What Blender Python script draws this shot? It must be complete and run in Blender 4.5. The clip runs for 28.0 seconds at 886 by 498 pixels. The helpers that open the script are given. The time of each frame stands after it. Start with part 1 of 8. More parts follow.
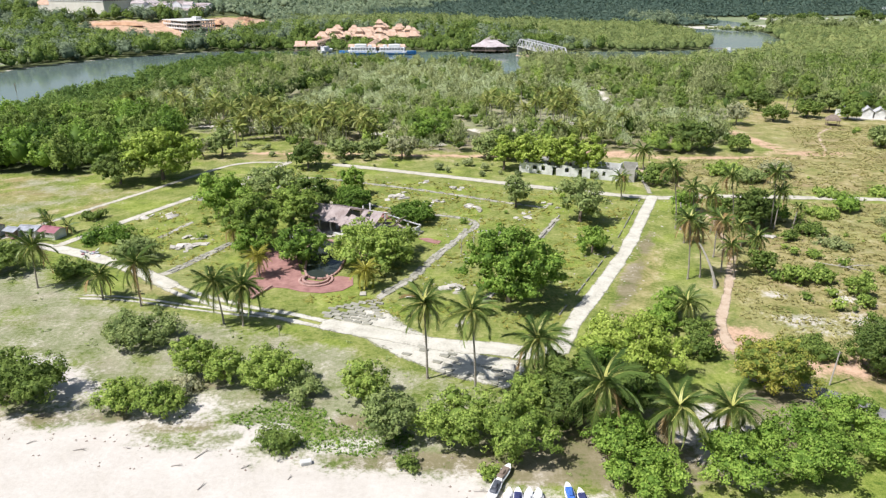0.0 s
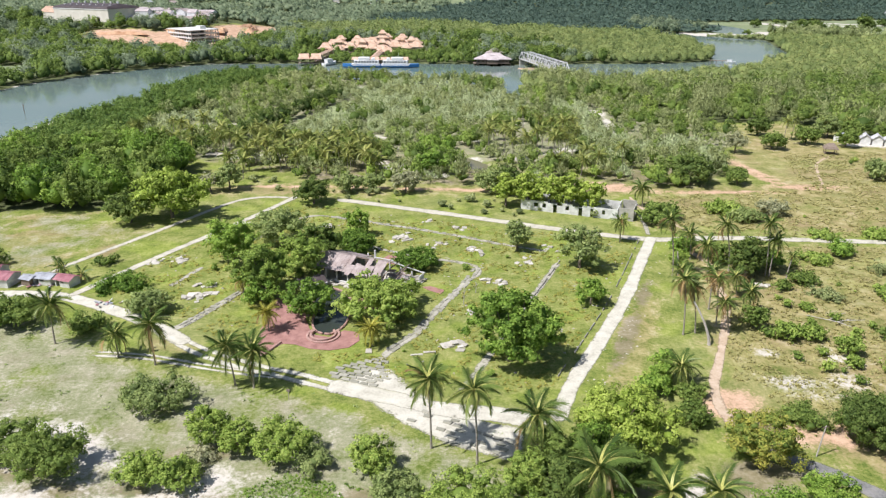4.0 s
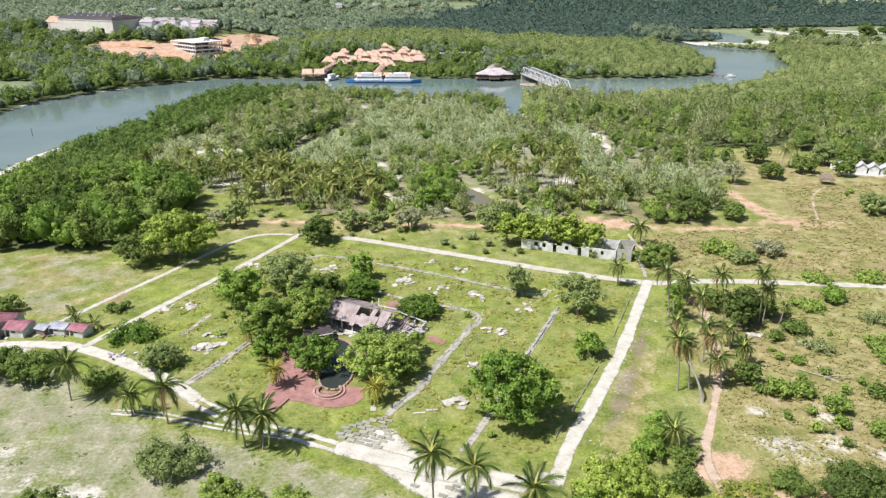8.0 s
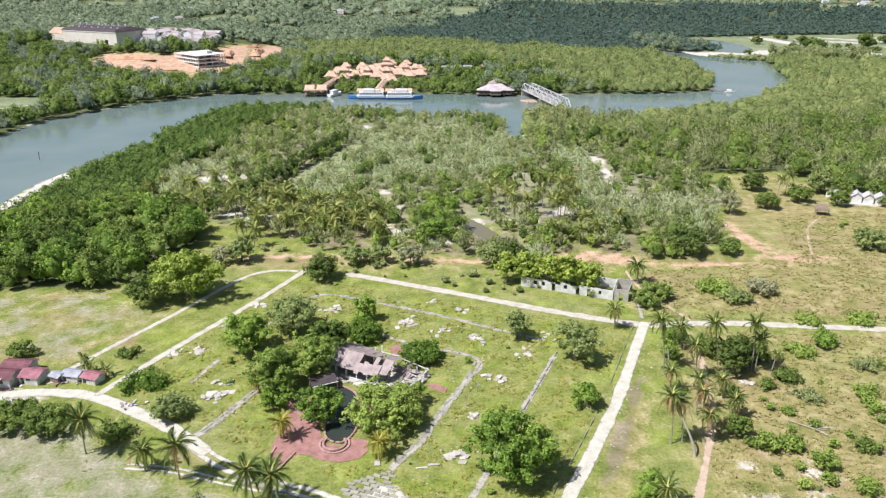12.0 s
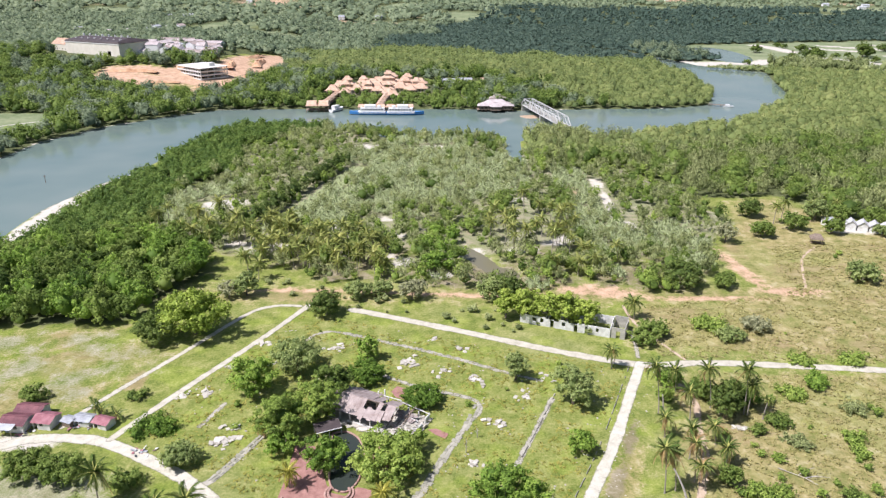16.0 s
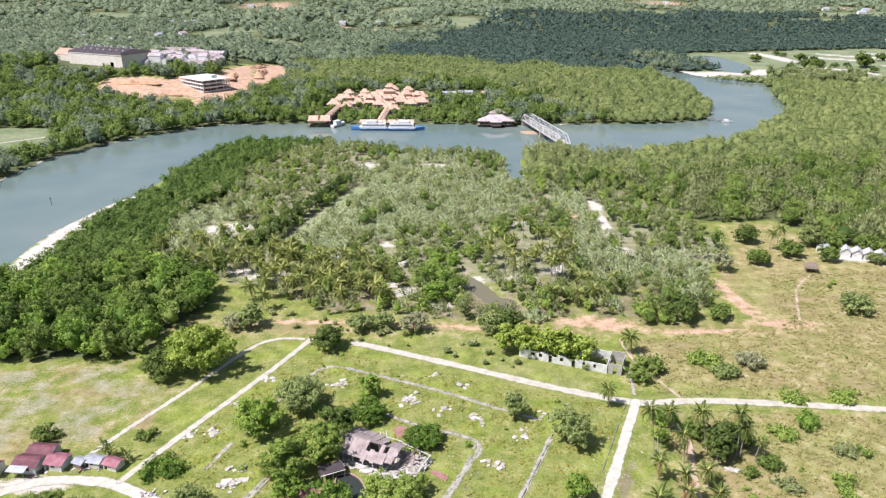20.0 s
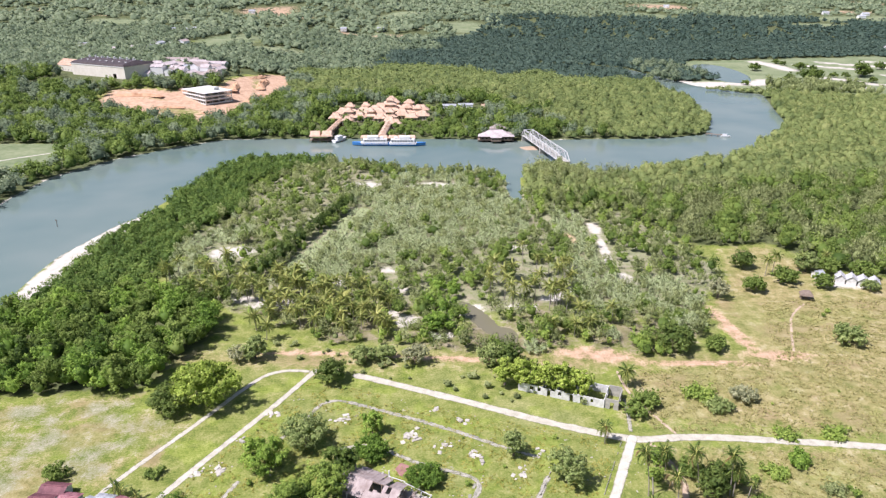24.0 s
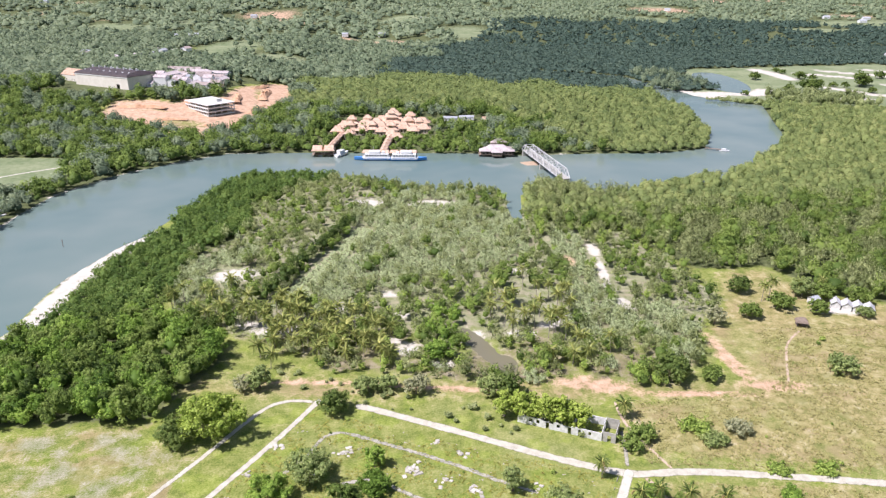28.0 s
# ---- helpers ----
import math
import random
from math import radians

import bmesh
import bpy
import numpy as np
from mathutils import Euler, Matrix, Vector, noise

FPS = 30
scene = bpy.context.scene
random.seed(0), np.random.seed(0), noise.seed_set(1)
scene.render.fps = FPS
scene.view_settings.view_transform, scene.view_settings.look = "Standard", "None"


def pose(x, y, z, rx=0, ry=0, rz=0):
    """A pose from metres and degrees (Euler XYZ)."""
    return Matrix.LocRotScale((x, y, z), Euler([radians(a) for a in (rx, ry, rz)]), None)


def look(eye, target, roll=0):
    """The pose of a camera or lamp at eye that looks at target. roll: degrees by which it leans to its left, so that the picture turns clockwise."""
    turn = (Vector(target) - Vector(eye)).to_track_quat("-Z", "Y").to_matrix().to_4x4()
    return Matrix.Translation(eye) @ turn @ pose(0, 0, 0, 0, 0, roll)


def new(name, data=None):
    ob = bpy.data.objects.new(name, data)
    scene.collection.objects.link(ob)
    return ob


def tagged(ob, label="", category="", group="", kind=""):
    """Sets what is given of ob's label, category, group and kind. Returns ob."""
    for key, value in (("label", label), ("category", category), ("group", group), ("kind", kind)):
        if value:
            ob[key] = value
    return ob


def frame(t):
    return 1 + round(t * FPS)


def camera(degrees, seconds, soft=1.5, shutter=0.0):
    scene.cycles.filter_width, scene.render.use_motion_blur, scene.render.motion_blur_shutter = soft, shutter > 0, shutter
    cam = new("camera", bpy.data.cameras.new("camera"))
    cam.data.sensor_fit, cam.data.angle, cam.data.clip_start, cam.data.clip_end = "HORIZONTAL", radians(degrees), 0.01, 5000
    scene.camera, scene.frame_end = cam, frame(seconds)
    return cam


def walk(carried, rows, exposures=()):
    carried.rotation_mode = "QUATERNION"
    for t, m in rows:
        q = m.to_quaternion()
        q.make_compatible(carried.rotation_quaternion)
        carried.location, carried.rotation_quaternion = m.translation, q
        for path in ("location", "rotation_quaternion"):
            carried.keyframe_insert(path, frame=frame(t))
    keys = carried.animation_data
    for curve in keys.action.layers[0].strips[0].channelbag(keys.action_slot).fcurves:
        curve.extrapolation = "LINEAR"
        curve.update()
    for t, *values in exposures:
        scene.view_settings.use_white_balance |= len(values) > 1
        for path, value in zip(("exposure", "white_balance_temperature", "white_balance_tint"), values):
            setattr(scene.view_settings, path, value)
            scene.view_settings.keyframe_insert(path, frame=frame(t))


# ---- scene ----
cam = camera(64.1, 28.0, soft=1.3)
METRES, EYE, TILT, LEAN, TURN = 78.0, 45.3, -20.9, 0.0, 0.0
ROWS = [
    (0.0, 0.0, 0.0, 0.0, -0.0, 0.0, 0.0),
    (0.5, -0.0011, -0.0044, 0.012, 0.02, -0.06, -0.04),
    (1.0, -0.0022, -0.0106, 0.0282, 0.04, -0.1, -0.07),
    (1.5, -0.0027, -0.016, 0.044, 0.06, -0.13, -0.1),
    (2.0, -0.0029, -0.0222, 0.0609, 0.09, -0.16, -0.11),
    (2.5, -0.0027, -0.0287, 0.0778, 0.11, -0.19, -0.11),
    (3.0, -0.0022, -0.0349, 0.0939, 0.13, -0.22, -0.11),
    (3.5, -0.0023, -0.0414, 0.111, 0.15, -0.26, -0.1),
    (5.5, -0.0016, -0.0659, 0.1783, 0.26, -0.39, -0.07),
    (6.0, -0.0015, -0.0727, 0.1955, 0.27, -0.4, -0.07),
    (6.5, -0.0018, -0.0798, 0.2126, 0.29, -0.43, -0.06),
    (7.0, -0.0014, -0.0864, 0.2295, 0.32, -0.44, -0.06),
    (7.5, -0.0018, -0.0923, 0.2455, 0.33, -0.45, -0.06),
    (8.0, -0.0017, -0.0985, 0.2626, 0.36, -0.47, -0.08),
    (8.5, -0.0016, -0.1054, 0.2799, 0.37, -0.48, -0.08),
    (9.0, -0.0012, -0.1123, 0.297, 0.4, -0.49, -0.1),
    (9.5, -0.0016, -0.1185, 0.3132, 0.41, -0.5, -0.1),
    (10.0, -0.0019, -0.1253, 0.3304, 0.42, -0.52, -0.11),
    (10.5, -0.0018, -0.1319, 0.3474, 0.43, -0.54, -0.11),
    (11.0, -0.0019, -0.1381, 0.3634, 0.44, -0.55, -0.1),
    (11.5, -0.0018, -0.1447, 0.3804, 0.45, -0.55, -0.08),
    (12.0, -0.0021, -0.1514, 0.3973, 0.46, -0.56, -0.09),
    (12.5, -0.002, -0.1583, 0.4147, 0.46, -0.57, -0.09),
    (14.5, -0.0022, -0.1839, 0.4826, 0.5, -0.63, -0.07),
    (15.0, -0.0022, -0.1902, 0.4987, 0.52, -0.64, -0.07),
    (15.5, -0.0023, -0.1969, 0.5157, 0.52, -0.65, -0.07),
    (16.0, -0.0021, -0.2033, 0.5329, 0.52, -0.67, -0.07),
    (16.5, -0.0017, -0.2094, 0.5498, 0.52, -0.68, -0.08),
    (17.0, -0.0021, -0.2158, 0.5667, 0.51, -0.7, -0.08),
    (17.5, -0.0021, -0.2218, 0.5829, 0.5, -0.7, -0.11),
    (18.0, -0.002, -0.2282, 0.5989, 0.51, -0.72, -0.11),
    (18.5, -0.0021, -0.2342, 0.6156, 0.52, -0.72, -0.11),
    (19.0, -0.0026, -0.2407, 0.632, 0.52, -0.74, -0.13),
    (19.5, -0.0023, -0.2466, 0.6485, 0.55, -0.75, -0.12),
    (20.0, -0.0026, -0.2539, 0.6655, 0.56, -0.75, -0.12),
    (20.5, -0.0021, -0.2599, 0.6825, 0.57, -0.75, -0.12),
    (21.0, -0.0025, -0.2667, 0.6999, 0.57, -0.77, -0.11),
    (21.5, -0.0023, -0.2721, 0.7158, 0.58, -0.77, -0.12),
    (22.0, -0.0025, -0.2786, 0.7328, 0.59, -0.79, -0.12),
    (22.5, -0.0027, -0.2853, 0.75, 0.6, -0.8, -0.11),
    (24.5, -0.0023, -0.3126, 0.8175, 0.62, -0.83, -0.12),
    (25.0, -0.0021, -0.3188, 0.8345, 0.63, -0.83, -0.12),
    (25.5, -0.0018, -0.3248, 0.8507, 0.64, -0.83, -0.13),
    (26.0, -0.0021, -0.3313, 0.8678, 0.65, -0.85, -0.15),
    (26.5, -0.0027, -0.3373, 0.8846, 0.66, -0.86, -0.15),
    (27.0, -0.0025, -0.3434, 0.9006, 0.66, -0.87, -0.17),
    (27.5, -0.0027, -0.3498, 0.9173, 0.67, -0.89, -0.18),
    (28.0, -0.0029, -0.3559, 0.9342, 0.69, -0.92, -0.2),
]
walk(cam, [(t, pose(0, 0, EYE, TILT, LEAN, TURN) @ pose(METRES * x, METRES * y, METRES * z, 90 + pitch, roll, yaw)) for t, x, y, z, yaw, pitch, roll in ROWS], exposures=[(0.0, 0.26, 6200, 13), (12.0, 0.29, 6180, 16), (28.0, 0.39, 6120, 22)])

# ---- world, sun, exposure ----
SUN_EL, SUN_DIR = radians(57.0), Vector((-0.90, -0.42, 0.0)).normalized()
world = bpy.data.worlds.new("sky")
scene.world = world
world.use_nodes = True
wn = world.node_tree
bg = wn.nodes["Background"]
sky = wn.nodes.new("ShaderNodeTexSky")
sky.sky_type, sky.sun_disc = "NISHITA", False
sky.sun_elevation, sky.sun_rotation = SUN_EL, math.atan2(SUN_DIR.x, SUN_DIR.y)
sky.air_density, sky.dust_density = 1.2, 1.5
bg.inputs[1].default_value = 0.07
wn.links.new(sky.outputs[0], bg.inputs[0])
sun = new("sun", bpy.data.lights.new("sun", "SUN"))
sun.data.energy, sun.data.angle, sun.data.color = 5.0, radians(0.55), (1.0, 0.96, 0.92)
to_sun = SUN_DIR * math.cos(SUN_EL) + Vector((0, 0, math.sin(SUN_EL)))
sun.matrix_world = look(to_sun * 400, (0, 0, 0))


# ---- materials ----
def shader(name):
    m = bpy.data.materials.new(name)
    m.use_nodes = True
    return m, m.node_tree.nodes, m.node_tree.links, m.node_tree.nodes["Principled BSDF"]


def noise_node(nt, scale, detail=4.0, rough=0.55, coords=None, stretch=None):
    n = nt.nodes.new("ShaderNodeTexNoise")
    n.inputs["Scale"].default_value, n.inputs["Detail"].default_value, n.inputs["Roughness"].default_value = scale, detail, rough
    geo = nt.nodes.new("ShaderNodeNewGeometry") if coords is None else None
    src = geo.outputs["Position"] if geo else coords
    if stretch:
        mp = nt.nodes.new("ShaderNodeMapping")
        mp.inputs["Scale"].default_value = stretch
        nt.links.new(src, mp.inputs["Vector"])
        src = mp.outputs["Vector"]
    nt.links.new(src, n.inputs["Vector"])
    return n.outputs["Fac"]


def ramp(nt, fac, stops):
    r = nt.nodes.new("ShaderNodeValToRGB")
    e = r.color_ramp.elements
    while len(e) < len(stops):
        e.new(0.5)
    for el, (p, c) in zip(e, stops):
        el.position, el.color = p, (*c, 1) if len(c) == 3 else c
    nt.links.new(fac, r.inputs["Fac"])
    return r.outputs["Color"]


def blend(nt, fac, a, b):
    m = nt.nodes.new("ShaderNodeMix")
    m.data_type = "RGBA"
    for sock, v in ((m.inputs["Factor"], fac), (m.inputs["A"], a), (m.inputs["B"], b)):
        if isinstance(v, (tuple, float, int)):
            sock.default_value = (*v, 1) if isinstance(v, tuple) else v
        else:
            nt.links.new(v, sock)
    return m.outputs["Result"]


def maths(nt, op, a, b=0.0, c=0.0):
    m = nt.nodes.new("ShaderNodeMath")
    m.operation = op
    for i, v in enumerate((a, b, c)):
        if isinstance(v, (float, int)):
            m.inputs[i].default_value = v
        else:
            nt.links.new(v, m.inputs[i])
    return m.outputs[0]


def step(nt, v, lo, hi):
    m = nt.nodes.new("ShaderNodeMapRange")
    m.interpolation_type = "SMOOTHSTEP"
    m.inputs["From Min"].default_value, m.inputs["From Max"].default_value = lo, hi
    nt.links.new(v, m.inputs["Value"])
    return m.outputs["Result"]


def attr(nt, name):
    a = nt.nodes.new("ShaderNodeAttribute")
    a.attribute_name = name
    return a.outputs["Fac"]


def bump(nt, height, strength, dist, bsdf):
    b = nt.nodes.new("ShaderNodeBump")
    b.inputs["Strength"].default_value, b.inputs["Distance"].default_value = strength, dist
    nt.links.new(height, b.inputs["Height"])
    nt.links.new(b.outputs["Normal"], bsdf.inputs["Normal"])


def plain(name, c1, c2, scale=2.0, rough=0.8, metal=0.0, grain=0.02, spec=0.3):
    """Two-tone weathered surface with a fine grain over it."""
    m, nodes, links, p = shader(name)
    nt = m.node_tree
    a = noise_node(nt, scale, 6, 0.6)
    b = noise_node(nt, scale * 9, 3, 0.6)
    f = maths(nt, "ADD", maths(nt, "MULTIPLY", a, 0.7), maths(nt, "MULTIPLY", b, 0.3))
    col = ramp(nt, f, [(0.36, c1), (0.64, c2)])
    links.new(col, p.inputs["Base Color"])
    p.inputs["Roughness"].default_value, p.inputs["Metallic"].default_value = rough, metal
    p.inputs["Specular IOR Level"].default_value = spec
    if grain:
        bump(nt, b, 0.5, grain, p)
    return m


def varied(name, c1, c2, rough=0.85, grain=0.02, scale=4.0):
    """Like plain, but each object takes its own tone."""
    m, nodes, links, p = shader(name)
    nt = m.node_tree
    info = nodes.new("ShaderNodeObjectInfo")
    a = noise_node(nt, scale, 5, 0.6)
    f = maths(nt, "ADD", maths(nt, "MULTIPLY", info.outputs["Random"], 0.55), maths(nt, "MULTIPLY", a, 0.45))
    links.new(ramp(nt, f, [(0.15, c1), (0.85, c2)]), p.inputs["Base Color"])
    p.inputs["Roughness"].default_value, p.inputs["Specular IOR Level"].default_value = rough, 0.25
    bump(nt, a, 0.5, grain, p)
    return m


def leafy(name, dark, mid, light, through_light=0.32, gloss=0.6, warm=1.25, fade=0.02):
    """Foliage: the tint attribute varies the tone from leaf to leaf and tree to tree, and carries the shade painted
    inside crowns.
    """
    m, nodes, links, p = shader(name)
    nt = m.node_tree
    dark, mid, light = [(c[0] * warm * SUNLIT, c[1] * SUNLIT, c[2] * SUNLIT) for c in (dark, mid, light)]
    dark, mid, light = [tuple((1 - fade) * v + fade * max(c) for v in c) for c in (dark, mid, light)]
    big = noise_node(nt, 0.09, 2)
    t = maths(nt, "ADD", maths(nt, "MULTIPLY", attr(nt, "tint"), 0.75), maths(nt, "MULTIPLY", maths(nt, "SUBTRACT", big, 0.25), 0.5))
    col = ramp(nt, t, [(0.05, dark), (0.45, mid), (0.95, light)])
    links.new(col, p.inputs["Base Color"])
    p.inputs["Roughness"].default_value, p.inputs["Specular IOR Level"].default_value = gloss, 0.16
    tr = nodes.new("ShaderNodeBsdfTranslucent")
    links.new(col, tr.inputs["Color"])
    mix = nodes.new("ShaderNodeMixShader")
    mix.inputs[0].default_value = through_light
    links.new(p.outputs[0], mix.inputs[1])
    links.new(tr.outputs[0], mix.inputs[2])
    links.new(mix.outputs[0], nodes["Material Output"].inputs["Surface"])
    return m


SUNLIT = 1.66  # gain above natural leaf colour, makes up for light lost among the leaves
LEAF = {
    "bright": leafy("leaf_bright", (0.035, 0.085, 0.012), (0.09, 0.19, 0.026), (0.19, 0.32, 0.055)),
    "broad": leafy("leaf_broad", (0.032, 0.07, 0.014), (0.075, 0.14, 0.026), (0.15, 0.24, 0.055)),
    "dark": leafy("leaf_dark", (0.025, 0.055, 0.012), (0.055, 0.105, 0.022), (0.11, 0.18, 0.042)),
    "olive": leafy("leaf_olive", (0.075, 0.108, 0.036), (0.16, 0.21, 0.078), (0.26, 0.315, 0.135), warm=1.12, fade=0.04),
    "yellow": leafy("leaf_yellow_green", (0.055, 0.1, 0.018), (0.13, 0.21, 0.036), (0.25, 0.34, 0.075), warm=1.12),
    "autumn": leafy("leaf_turning", (0.055, 0.1, 0.018), (0.13, 0.185, 0.034), (0.3, 0.29, 0.055), warm=1.08),
    "lime": leafy("leaf_lime", (0.06, 0.11, 0.014), (0.15, 0.235, 0.032), (0.3, 0.4, 0.085), warm=1.15),
    "sage": leafy("leaf_sage", (0.055, 0.09, 0.026), (0.125, 0.185, 0.056), (0.23, 0.295, 0.105), warm=1.12),
    "grey": leafy("leaf_grey_green", (0.1, 0.12, 0.06), (0.19, 0.22, 0.115), (0.31, 0.33, 0.2), warm=1.1),
    "pale": leafy("leaf_pale_scrub", (0.16, 0.21, 0.092), (0.235, 0.3, 0.145), (0.3, 0.36, 0.19), warm=1.08, fade=0.06),
    "mangrove": leafy("leaf_mangrove", (0.03, 0.07, 0.014), (0.065, 0.135, 0.026), (0.13, 0.22, 0.05)),
    "mangrove_light": leafy("leaf_mangrove_light", (0.05, 0.095, 0.026), (0.115, 0.185, 0.05), (0.21, 0.28, 0.095), warm=1.28, fade=0.08),
    # darker and bluer: cloud shade and haze put into the leaf colour
    "mangrove_plain": leafy("leaf_mangrove_plain_shaded", (0.0224, 0.0448, 0.0336), (0.0464, 0.08, 0.0571), (0.084, 0.124, 0.084), warm=1.05, fade=0.06),
    # greyer and bluer than near leaves: distance haze put into the colour
    "far": leafy("leaf_far_wood_hazed", (0.04, 0.07, 0.04), (0.1, 0.148, 0.08), (0.185, 0.24, 0.135), warm=1.1, fade=0.06),
    "weed": leafy("weed", (0.1, 0.135, 0.024), (0.165, 0.2, 0.042), (0.25, 0.27, 0.075)),
    "straw": leafy("straw_grass", (0.14, 0.138, 0.048), (0.22, 0.215, 0.08), (0.305, 0.295, 0.128), warm=1.05),
    "palm": leafy("palm_leaf", (0.03, 0.06, 0.014), (0.085, 0.135, 0.03), (0.33, 0.34, 0.1), 0.2, 0.38, 1.05),
    "palm_pale": leafy("palm_leaf_sunlit", (0.055, 0.09, 0.022), (0.14, 0.185, 0.046), (0.34, 0.35, 0.115), 0.25, 0.38, 1.06),
    "palm_yellow": leafy("palm_leaf_yellowing", (0.12, 0.13, 0.02), (0.23, 0.235, 0.04), (0.37, 0.36, 0.08), 0.25, 0.45, 1.05),
    "palm_dry": leafy("palm_leaf_dry", (0.15, 0.1, 0.04), (0.25, 0.175, 0.075), (0.36, 0.27, 0.13), 0.2, 0.6, 1.0),
}
BARK = plain("bark", (0.12, 0.09, 0.065), (0.25, 0.21, 0.17), 3.0, 0.9, grain=0.03)
PALM_BARK = plain("palm_bark", (0.24, 0.21, 0.17), (0.42, 0.38, 0.32), 5.0, 0.9, grain=0.03)
DEAD_WOOD = plain("dead_wood", (0.33, 0.3, 0.26), (0.52, 0.48, 0.42), 3.0, 0.9)
CONCRETE = plain("old_concrete", (0.3, 0.29, 0.25), (0.5, 0.48, 0.43), 1.2, 0.9)
SLAB = varied("stone_slab", (0.24, 0.235, 0.18), (0.4, 0.385, 0.31))
RUBBLE = varied("broken_white_slab", (0.34, 0.315, 0.26), (0.62, 0.585, 0.51))
KERB = varied("kerb_stone", (0.22, 0.21, 0.18), (0.4, 0.38, 0.33))
WHITEWASH = plain("stained_whitewash", (0.5, 0.5, 0.46), (0.78, 0.78, 0.75), 0.8, 0.85)
PALE_WALL = plain("cream_wall", (0.66, 0.62, 0.52), (0.78, 0.74, 0.65), 0.2, 0.8)
WHITE = plain("white_paint", (0.72, 0.72, 0.7), (0.83, 0.83, 0.82), 1.0, 0.5, grain=0.0)
RED_PAVING = plain("red_paving", (0.25, 0.125, 0.105), (0.42, 0.235, 0.2), 0.7, 0.85)
ROOF_RUST = plain("faded_roof_sheet", (0.31, 0.245, 0.22), (0.49, 0.42, 0.39), 0.6, 0.7)
ROOF_RED = plain("red_roof_sheet", (0.14, 0.06, 0.07), (0.28, 0.12, 0.13), 0.5, 0.6)
ROOF_PINK = plain("weathered_red_roof_sheet", (0.3, 0.11, 0.13), (0.45, 0.22, 0.24), 0.8, 0.5)
ROOF_GREY = plain("grey_roof_sheet", (0.3, 0.31, 0.33), (0.5, 0.52, 0.55), 1.0, 0.45)
TERRACOTTA = plain("terracotta_tile", (0.46, 0.285, 0.19), (0.68, 0.52, 0.39), 0.45, 0.8)
ROOF_FADED = plain("faded_pinkish_roof", (0.42, 0.36, 0.35), (0.6, 0.54, 0.53), 0.4, 0.7)
BRIDGE_PAINT = plain("weathered_bridge_paint", (0.46, 0.46, 0.45), (0.66, 0.66, 0.64), 0.5, 0.6)
DARK_ROOF = plain("dark_brown_roof", (0.05, 0.04, 0.04), (0.1, 0.08, 0.08), 0.3, 0.6)
DARK = plain("dark_opening", (0.015, 0.015, 0.015), (0.03, 0.03, 0.03), 1.0, 0.9)
GLASS = plain("window_glass", (0.02, 0.025, 0.03), (0.04, 0.05, 0.06), 0.3, 0.12, grain=0.0, spec=0.6)
TIMBER = plain("weathered_timber", (0.16, 0.12, 0.09), (0.3, 0.24, 0.19), 3.0, 0.85)
STEEL = plain("galvanised_steel", (0.5, 0.52, 0.53), (0.66, 0.68, 0.69), 0.8, 0.45, metal=0.3)
BLUE = plain("blue_hull_paint", (0.05, 0.2, 0.5), (0.08, 0.28, 0.62), 1.0, 0.35, grain=0.0)
BLUE_COVER = plain("blue_tarpaulin", (0.04, 0.12, 0.4), (0.08, 0.2, 0.55), 2.0, 0.6)
NAVY = plain("navy_cover", (0.03, 0.035, 0.1), (0.06, 0.07, 0.17), 2.0, 0.6)
CHARCOAL = plain("charcoal_cover", (0.05, 0.055, 0.065), (0.12, 0.13, 0.15), 2.0, 0.5)


